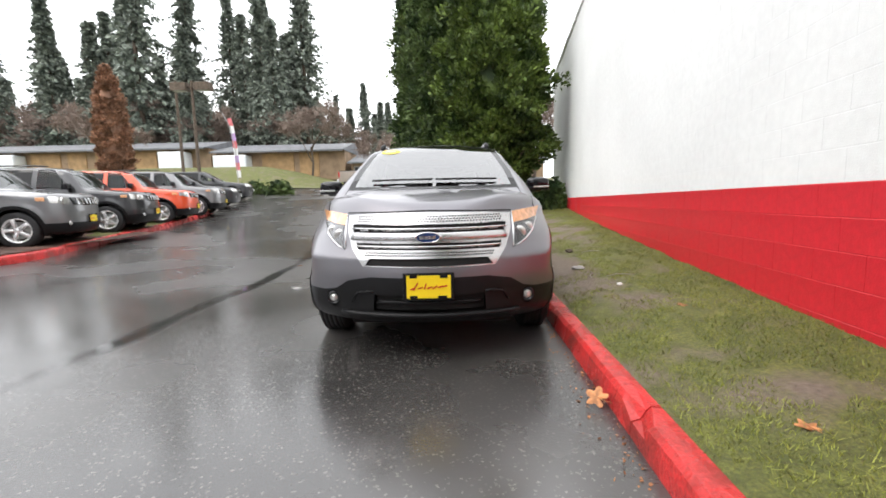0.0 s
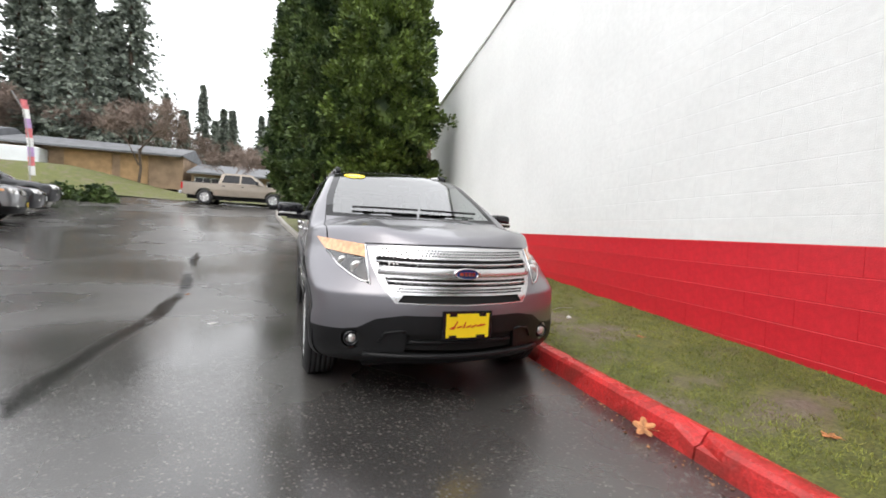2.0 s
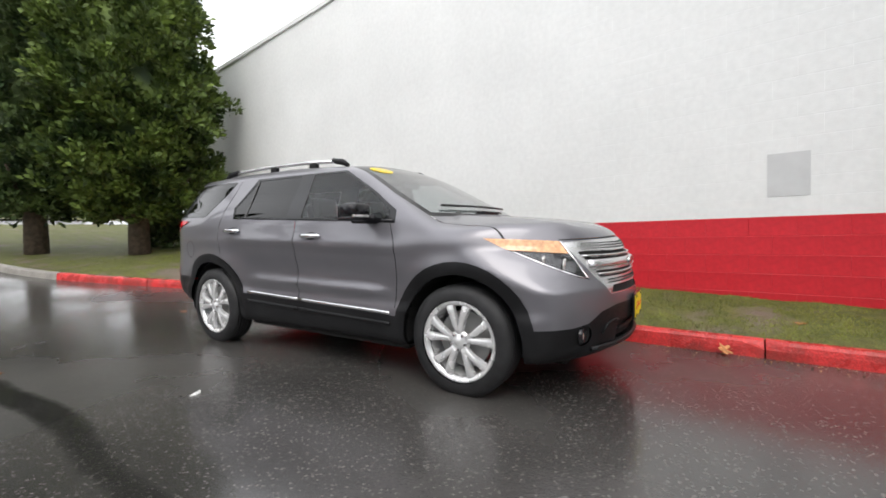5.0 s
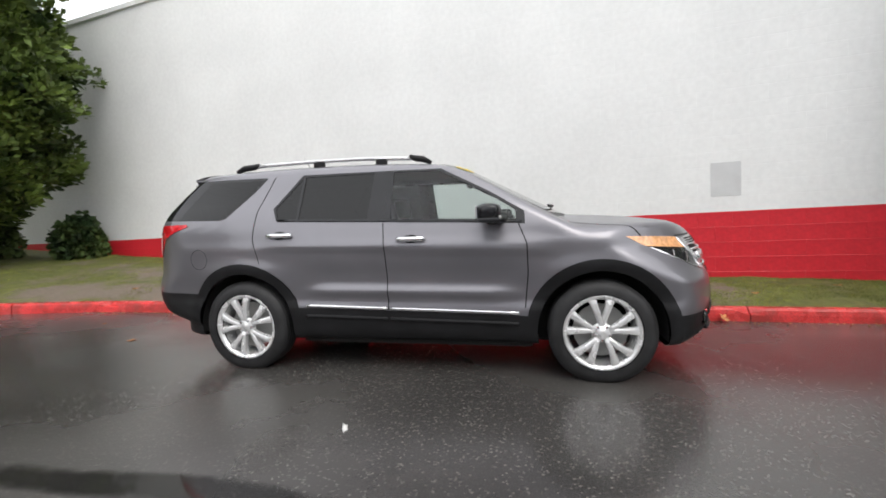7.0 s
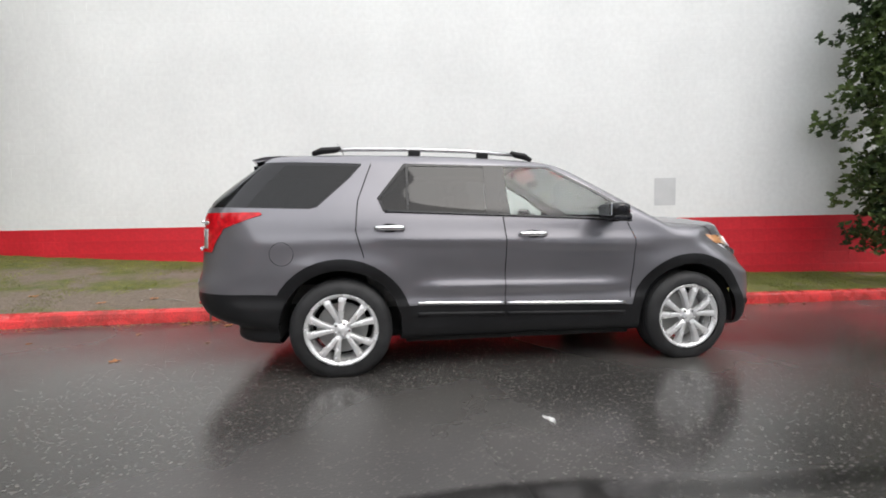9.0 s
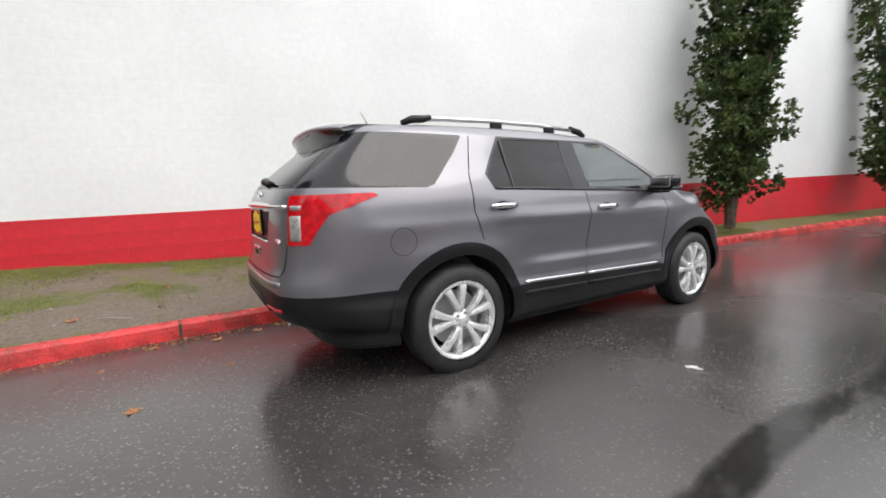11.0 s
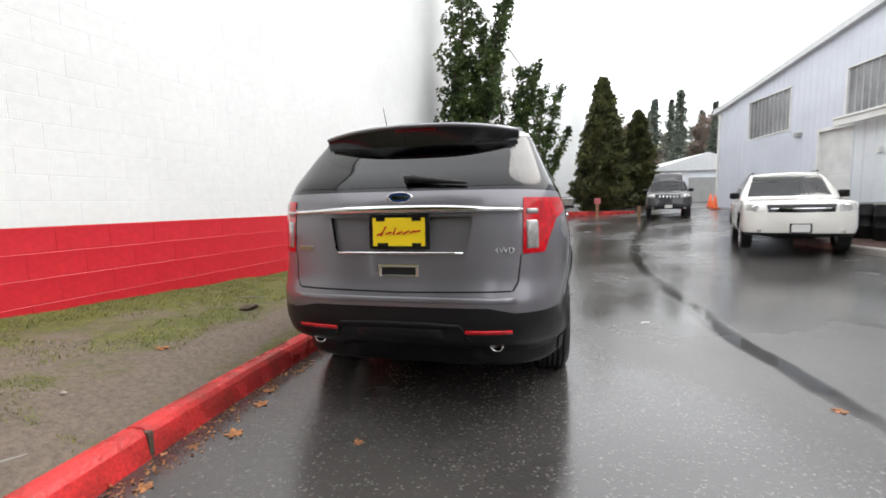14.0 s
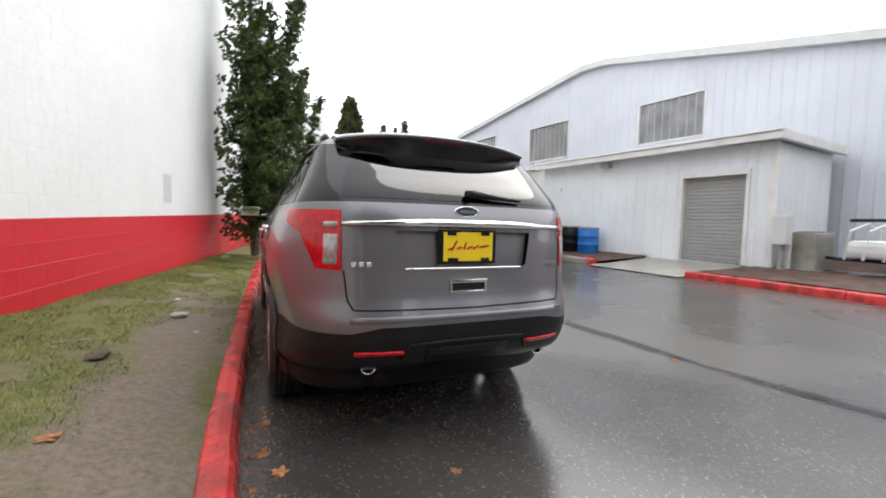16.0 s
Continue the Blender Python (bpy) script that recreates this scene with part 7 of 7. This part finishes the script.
tagged(plume_tree("juniper", "leaning ragged juniper against the white wall", (-0.80, -16.8, 0.45), 7, 11, ((-0.3, -0.3, 6.6, 0.85), (-1.2, -1.2, 6.9, 0.6), (-1.6, -0.6, 4.6, 0.45), (0.0, 0.1, 3.2, 1.2))), group=JUN)
for at, h, rad, seed in (((-5.2, -26.0, 0.85), 8.9, 1.75, 21), ((-8.0, -28.5, 0.95), 7.0, 1.35, 23)):
    tagged(column_tree("conifer", "dark cone-shaped conifer at the end of the drive", at, h, rad, seed, 3600, M_CONEFIR, low=0.15, size=0.26, fat=0.16), group="conifers at the drive's end")


def shrub(at, r, h, seed, material, label):
    rng = np.random.default_rng(seed)
    root = thing("shrub", label, "shrub", at)
    k = 520
    d = rng.normal(0, 1, (k, 3))
    d /= np.linalg.norm(d, axis=1)[:, None]
    d[:, 2] = np.abs(d[:, 2])
    c = d * np.array([r, r, h]) * rng.uniform(0.55, 1.0, (k, 1)) + rng.normal(0, 0.06, (k, 3))
    for q in range(5):
        a = q * 1.3
        part("stem", tube([(0, 0, -0.1), (0.4 * r * math.cos(a), 0.4 * r * math.sin(a), 0.6 * h)], [0.025, 0.01], 5), M_BARK, root)
    part("crown", leaf_mesh("crown", *sprays(c, d, 0.13, 0.4, 6, rng), material), None, root)
    return root


for at, r, h, s in (((2.9, 10.6, 0.75), 0.6, 1.3, 1), ((3.6, 8.9, 0.65), 0.45, 0.9, 2), ((-9.9, 20.2, 1.35), 0.8, 0.9, 3), ((-11.6, 20.8, 1.4), 0.9, 0.8, 4), ((-13.8, 20.6, 1.4), 1.0, 0.9, 5)):
    shrub(at, r, h, s, M_JUNIPER, "low dark evergreen shrub")


def fir(seed, h, rad):
    """A forest fir: straight trunk, bare below, with tiers of drooping boughs and gaps."""
    rng = np.random.default_rng(seed)
    root = thing("fir", "tall dark fir in the wood behind the school", "tree", group="firs in the wood")
    part("trunk", tube([(0, 0, -1), (0, 0, h * 0.5), (0, 0, h)], [0.38, 0.25, 0.03], 7), M_BARK, root)
    cs, ws, ls = [], [], []
    z = h * rng.uniform(0.14, 0.24)
    while z < h:
        q = (h - z) / (h * 0.75)
        for k in range(9):
            if rng.random() < 0.15:
                continue
            a = rng.uniform(0, 2 * math.pi)
            reach = 1.35 * rad * min(0.95, q**0.85 + 0.03) * rng.uniform(0.25, 1.15)
            for t in np.linspace(0.1, 1, 6):
                cs.append((reach * t * math.cos(a), reach * t * math.sin(a), z - 0.25 * reach * t + rng.normal(0, 0.12)))
                ws.append((math.cos(a), math.sin(a), -0.15))
                ls.append(0.55 + 0.5 * (1 - t))
        z += h * 0.030
    part("crown", leaf_mesh("crown", *sprays(cs, ws, np.array(ls), 0.26, 4, rng, 0.6), M_FIR_HAZED), None, root)
    return root


def bare_tree(seed, h):
    """A leafless broad tree: forking limbs down to fine twigs."""
    rng = random.Random(seed)
    root = thing("bare_tree", "leafless grey-brown tree in the wood", "tree", group="bare trees in the wood")
    limbs, twigs = [], []

    def grow(p, d, length, r, depth):
        q = p + d * length * 0.5 + Vector((rng.gauss(0, 0.04), rng.gauss(0, 0.04), 0)) * length
        e = p + d * length
        (limbs if depth < 2 else twigs).append(tube([p, q, e], [r, r * 0.8, r * 0.6], 5 if depth < 2 else 3, caps=False))
        if depth == 5:
            return
        for _ in range(3 if depth < 4 else 4):
            n = (d + Vector((rng.gauss(0, 0.48), rng.gauss(0, 0.48), rng.gauss(0.12, 0.25)))).normalized()
            grow(p.lerp(e, rng.uniform(0.55, 1.0)), n, length * rng.uniform(0.55, 0.75), r * 0.55, depth + 1)
    grow(Vector((0, 0, -0.3)), Vector((0, 0, 1)), h * 0.34, h * 0.014, 0)
    part("trunk", merge(*limbs), M_BARK, root, smooth=True)
    tagged(part("twigwork", merge(*twigs), M_BARE, root), kind="stuff")
    tips = np.array([p[-1] for p, _ in twigs], float)
    wild = np.random.default_rng(seed)
    part("twig_spray", leaf_mesh("twig_spray", *sprays(tips, np.tile([0, 0, 0.6], (len(tips), 1)), 0.9, 0.035, 5, wild, 0.7), M_BARE), None, root)
    return root


firs = [fir(40 + k, hh, rr) for k, (hh, rr) in enumerate(((27, 3.4), (24, 3.0), (30, 3.8), (21, 2.6)))]
bares = [bare_tree(60 + k, hh) for k, hh in enumerate((11, 13, 9.5))]
for o in firs + bares:
    o.location.z = -200
rng = random.Random(9)
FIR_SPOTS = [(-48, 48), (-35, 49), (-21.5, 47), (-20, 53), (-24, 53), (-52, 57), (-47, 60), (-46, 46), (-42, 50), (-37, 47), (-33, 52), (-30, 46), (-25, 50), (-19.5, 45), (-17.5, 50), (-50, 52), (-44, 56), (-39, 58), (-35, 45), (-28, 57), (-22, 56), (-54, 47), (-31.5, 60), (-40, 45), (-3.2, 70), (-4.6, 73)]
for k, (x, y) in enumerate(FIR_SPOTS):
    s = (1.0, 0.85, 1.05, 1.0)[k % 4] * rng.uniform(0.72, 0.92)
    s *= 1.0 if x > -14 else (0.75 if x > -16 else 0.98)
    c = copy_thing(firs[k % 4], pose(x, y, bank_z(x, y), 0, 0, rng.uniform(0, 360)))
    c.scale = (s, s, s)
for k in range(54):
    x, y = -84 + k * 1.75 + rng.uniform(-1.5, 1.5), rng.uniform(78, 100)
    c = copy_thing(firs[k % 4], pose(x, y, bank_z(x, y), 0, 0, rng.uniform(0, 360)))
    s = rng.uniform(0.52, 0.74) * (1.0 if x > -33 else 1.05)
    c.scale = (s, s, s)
for k in range(44):
    if k > 20 and k % 3:
        continue
    x, y = -58 + k * 1.4 + rng.uniform(-0.8, 0.8), rng.uniform(45.5, 58)
    c = copy_thing(bares[k % 3], pose(x, y, bank_z(x, y), 0, 0, rng.uniform(0, 360)))
    s = rng.uniform(0.85, 1.15)
    c.scale = (s, s, s)
for x, y, s in ((-24.5, 26.5, 0.75), (-12.0, 33.5, 0.75), (-5.0, 27.5, 0.55), (-0.9, 33.5, 1.15), (5.2, 22.0, 0.85), (6.4, 26.0, 0.95)):
    c = copy_thing(bares[int(abs(x)) % 3], pose(x, y, bank_z(x, y) if y > 25 else 1.4, 0, 0, 40 * x))
    c.scale = (s, s, s)
# wooded hill beyond the drive's other end
for k in range(56):
    a = radians(rng.uniform(150, 174))
    d = rng.uniform(48, 78)
    x, y = -d * math.sin(a), d * math.cos(a)
    src = firs[k % 4] if k % 3 == 0 else bares[k % 3]
    s = rng.uniform(0.30, 0.46) if k % 3 == 0 else rng.uniform(0.7, 0.95)
    c = copy_thing(src, pose(x, y, 0.7 + 0.20 * max(0, d - 46), 0, 0, rng.uniform(0, 360)))
    c.scale = (s, s, s)
for o in firs + bares:
    for q in (*o.children_recursive, o):
        bpy.data.objects.remove(q)
sheet("hill", np.linspace(-90, 20, 22), np.linspace(-160, -36, 16), lambda x, y: (x, y, 0.7 + 0.20 * max(0, -y - 46) + 0.4 * noise.noise((x * 0.05, y * 0.05, 0)) - (0.9 if y > -37 else 0)), M_LAWN)
# brown-leaved columnar tree by the lot
tagged(column_tree("brown_tree", "narrow tree still holding dry brown leaves", (-22.6, 24.2, 1.9), 8.3, 1.0, 31, 2200, M_BROWNLEAF, low=0.9, size=0.22, trunk_r=0.08), group="")

# ---------------------------------------------------------------- grass blades, leaves and litter
rng = np.random.default_rng(77)
k = 90000
aa, yy = rng.uniform(0.02, 1.0, k), rng.uniform(-7.5, 9.5, k)
pts = []
for a, y in zip(aa, yy):
    if noise.noise((a * 3.4 + 2, y * 1.7, 0)) + 0.35 * noise.noise((a * 12, y * 6, 4)) > 0.02 + 2.6 * bareness(a, y) - 0.30:
        pts.append(berm(a, y))
pts = np.array(pts)
n = len(pts)
hgt = rng.uniform(0.008, 0.024, n)
lean = rng.normal(0, 0.016, (n, 2))
wid = rng.normal(0, 1, (n, 2))
wid = wid / np.linalg.norm(wid, axis=1)[:, None] * 0.0024
v = np.empty((n, 4, 3))
v[:, 0] = pts - np.c_[wid, np.full(n, 0.004)]
v[:, 1] = pts + np.c_[wid, np.full(n, -0.004)]
v[:, 2] = pts + np.c_[lean + wid * 0.3, hgt]
v[:, 3] = pts + np.c_[lean - wid * 0.3, hgt]
grass = new("grass", leaf_mesh("grass", v.reshape(-1, 3), np.arange(4 * n).reshape(-1, 4), M_GRASS))
tagged(grass, "short thin green grass on the strip by the wall", "grass", kind="stuff")


def maple_leaf(at, size, turn, seed, label="wet brown fallen maple leaf"):
    """A lobed leaf, curled, with its stalk."""
    r = random.Random(seed)
    out = []
    for i in range(30):
        a = 2 * math.pi * i / 30
        lobe = 0.55 + 0.45 * abs(math.cos(2.5 * (a - math.pi / 2))) ** 1.6
        lobe *= 0.45 if abs(a - 1.5 * math.pi) < 0.25 else 1
        out.append((size * lobe * math.cos(a), size * lobe * math.sin(a), size * (0.16 * lobe * lobe * (1 + 0.6 * math.sin(3 * a + seed)) + 0.02)))
    v = [(0, 0, 0.006)] + out
    v += [(p[0], p[1], p[2] - 0.002) for p in v]
    f = [(0, 1 + i, 1 + (i + 1) % 30) for i in range(30)] + [(31, 32 + (i + 1) % 30, 32 + i) for i in range(30)] + [(1 + i, 32 + i, 32 + (i + 1) % 30, 1 + (i + 1) % 30) for i in range(30)]
    ob = thing("fallen_leaf", label, "leaf", at, turn, "fallen leaves")
    part("blade", (v, f), M_LEAF, ob, smooth=False)
    part("stalk", tube([(0, 0, 0.006), (0, -size * 0.7, 0.01), (0.2 * size, -size * 1.25, 0.006)], [0.0025, 0.002, 0.0012], 5), M_LEAF, ob)
    return ob


on_road = [(-0.29, 3.35, 0.055), (-2.41, 1.98, 0.05), (0.93, 2.49, 0.055), (0.85, 2.83, 0.06), (0.97, 2.98, 0.035), (0.16, 2.79, 0.035), (1.0, 2.3, 0.05), (0.92, 3.3, 0.05), (0.3, 4.4, 0.03), (0.98, 1.95, 0.04), (0.55, 3.6, 0.03)]
for i, (x, y, s) in enumerate(on_road):
    x = min(x, float(KERB_X(y)) - 0.05)
    maple_leaf((x, y, float(ground_z(x, y))), 0.82 * s, i * 77, i)
leaf = maple_leaf((0.915, -2.97, 0.05), 0.065, 20, 99, "large pale brown leaf leaning on the red kerb")
leaf.rotation_euler = (radians(10), radians(-38), radians(30))
for i, (a, y, s) in enumerate(((0.34, -3.55, 0.045), (0.15, 3.9, 0.05), (0.30, 2.3, 0.05), (0.10, 4.4, 0.05), (0.55, -1.9, 0.04), (0.2, 5.2, 0.05), (0.42, 3.2, 0.04), (0.7, -4.6, 0.05))):
    maple_leaf(berm(a, y), s, i * 131, 40 + i)
tissue = thing("paper_scrap", "small white scrap of wet paper on the asphalt", "litter", (-1.81, 0.157, 0.002), 25)
v = [(0.0, 0.0, 0.022)] + [(0.085 * (1 + 0.4 * math.sin(3 * a)) * math.cos(a), 0.042 * (1 + 0.3 * math.cos(2 * a)) * math.sin(a), 0.006 + 0.010 * math.sin(5 * a)) for a in np.linspace(0, 2 * math.pi, 15)[:-1]]
v += [(p[0], p[1], 0.0) for p in v]
v = [(0.5 * p[0], 0.5 * p[1], 0.7 * p[2]) for p in v]
part("scrap", (v, [(0, 1 + i, 1 + (i + 1) % 14) for i in range(14)] + [(1 + i, 16 + i, 16 + (i + 1) % 14, 1 + (i + 1) % 14) for i in range(14)]), M_TRIMWHITE, tissue)
# brown crumbs of leaf washed up along the kerb
wild = np.random.default_rng(12)
y = np.concatenate([wild.uniform(-4.8, 5.4, 700), wild.normal(2.6, 0.9, 350)])
x = KERB_X(y) - np.abs(wild.normal(0.01, 0.075, len(y))) - 0.012
spots = np.stack([x, y, ground_z(x, y) + 0.004], 1)
flat = np.stack([wild.normal(0, 1, len(y)), wild.normal(0, 1, len(y)), wild.uniform(0, 0.25, len(y))], 1)
crumbs = new("leaf_litter", leaf_mesh("leaf_litter", *sprays(spots, flat, wild.uniform(0.008, 0.024, len(y)), 0.35, 1, wild, 0.05), M_LEAF))
tagged(crumbs, "small brown leaf crumbs lying along the red kerb", "leaf litter", kind="stuff")
for i, (a, y, s, m, lab) in enumerate(((0.30, -0.1, 0.065, M_SHUTTER, "grey stone lying in the grass"), (0.42, -1.0, 0.03, M_TRIMWHITE, "small white litter in the grass"), (0.40, 1.2, 0.075, M_BARK, "dark lump of wood in the grass"), (0.16, 0.4, 0.03, M_CONCRETE, "small stone in the worn soil"), (0.25, 3.0, 0.018, M_CONCRETE, "small stone in the worn soil"), (0.12, 4.0, 0.014, M_CONCRETE, "small stone in the worn soil"), (0.3, 4.1, 0.018, M_CONCRETE, "small stone in the worn soil"))):
    x, y, z = berm(a, y)
    st = thing("stone" if m is not M_BARK else "wood_lump", lab, "stone" if m is not M_BARK else "wood", (x, y, z), 40 * i)
    bm = bmesh.new()
    bmesh.ops.create_icosphere(bm, subdivisions=2, radius=1)
    for q in bm.verts:
        d = 1 + 0.35 * noise.noise((*(q.co * 1.4 + Vector((i, 0, 0))),))
        q.co = Vector((q.co.x * s * 1.3 * d, q.co.y * s * 0.8 * d, s * 0.25 + q.co.z * s * 0.45 * d))
    part("lump", bm, m, st)
for a, y, turn in ((0.55, 0.9, 20), (0.33, -0.5, 70), (0.5, -0.7, 10), (0.1, 3.6, 60)):
    x, y, z = berm(a, y)
    tw = thing("twig", "thin dead twig lying in the grass", "twig", (x, y, z + 0.012), turn)
    part("twig", tube([(-0.18, 0, 0.0), (-0.05, 0.02, 0.012), (0.08, -0.01, 0.008), (0.2, 0.03, 0.0)], [0.004, 0.006, 0.005, 0.003], 5), M_CONCRETE, tw)

# ---------------------------------------------------------------- the wall's blocks
BW, BH = 0.4064, 0.2032


def block_shape(c, d, w=BW, h=BH):
    a, b, e = w / 2, h / 2, c * 0.35
    v = [(-a, 0, -b), (a, 0, -b), (a, 0, b), (-a, 0, b), (-a + e, d, -b + c), (a - e, d, -b + c), (a - e, d, b - c), (-a + e, d, b - c)]
    return v, [(7, 6, 5, 4), (4, 5, 1, 0), (5, 6, 2, 1), (6, 7, 3, 2), (7, 4, 0, 3)]


bv, bf = block_shape(0.005, 0.003)
wv, wf = block_shape(0.006, 0.0011)
red_me = mesh_from("block", bv, bf)
red_me.materials.append(M_RED)
rest_red, rest_white = [], []
for row in range(-9, 38):
    shift = 0.5 * (row % 2)
    for colm in range(-54, 31):
        u, z = (colm + shift) * BW, (row + 0.5) * BH
        if u < -21.7 or u > 12.3 or z + BH / 2 > wall_top(u) - 0.02:
            continue
        wob = 0.0006 * math.sin(37 * colm + 11 * row)
        if row < 0 and row >= -5 and -6.2 < u < 6.2:
            o = new("block", red_me)
            o.parent = wall
            o.location = (u, -0.011 + wob, z)
        else:
            kit, sv, sf = (rest_red, bv, bf) if row < 0 else (rest_white, wv, wf)
            kit.append(([(p[0] + u, p[1] - 0.011 + wob * 0.3, p[2] + z) for p in sv], sf))
tagged(part("red_blocks", merge(*rest_red), M_RED, wall, "red-painted concrete blocks"), kind="stuff")
tagged(part("white_blocks", merge(*rest_white), M_WHITE, wall, "white-painted concrete blocks"), kind="stuff")
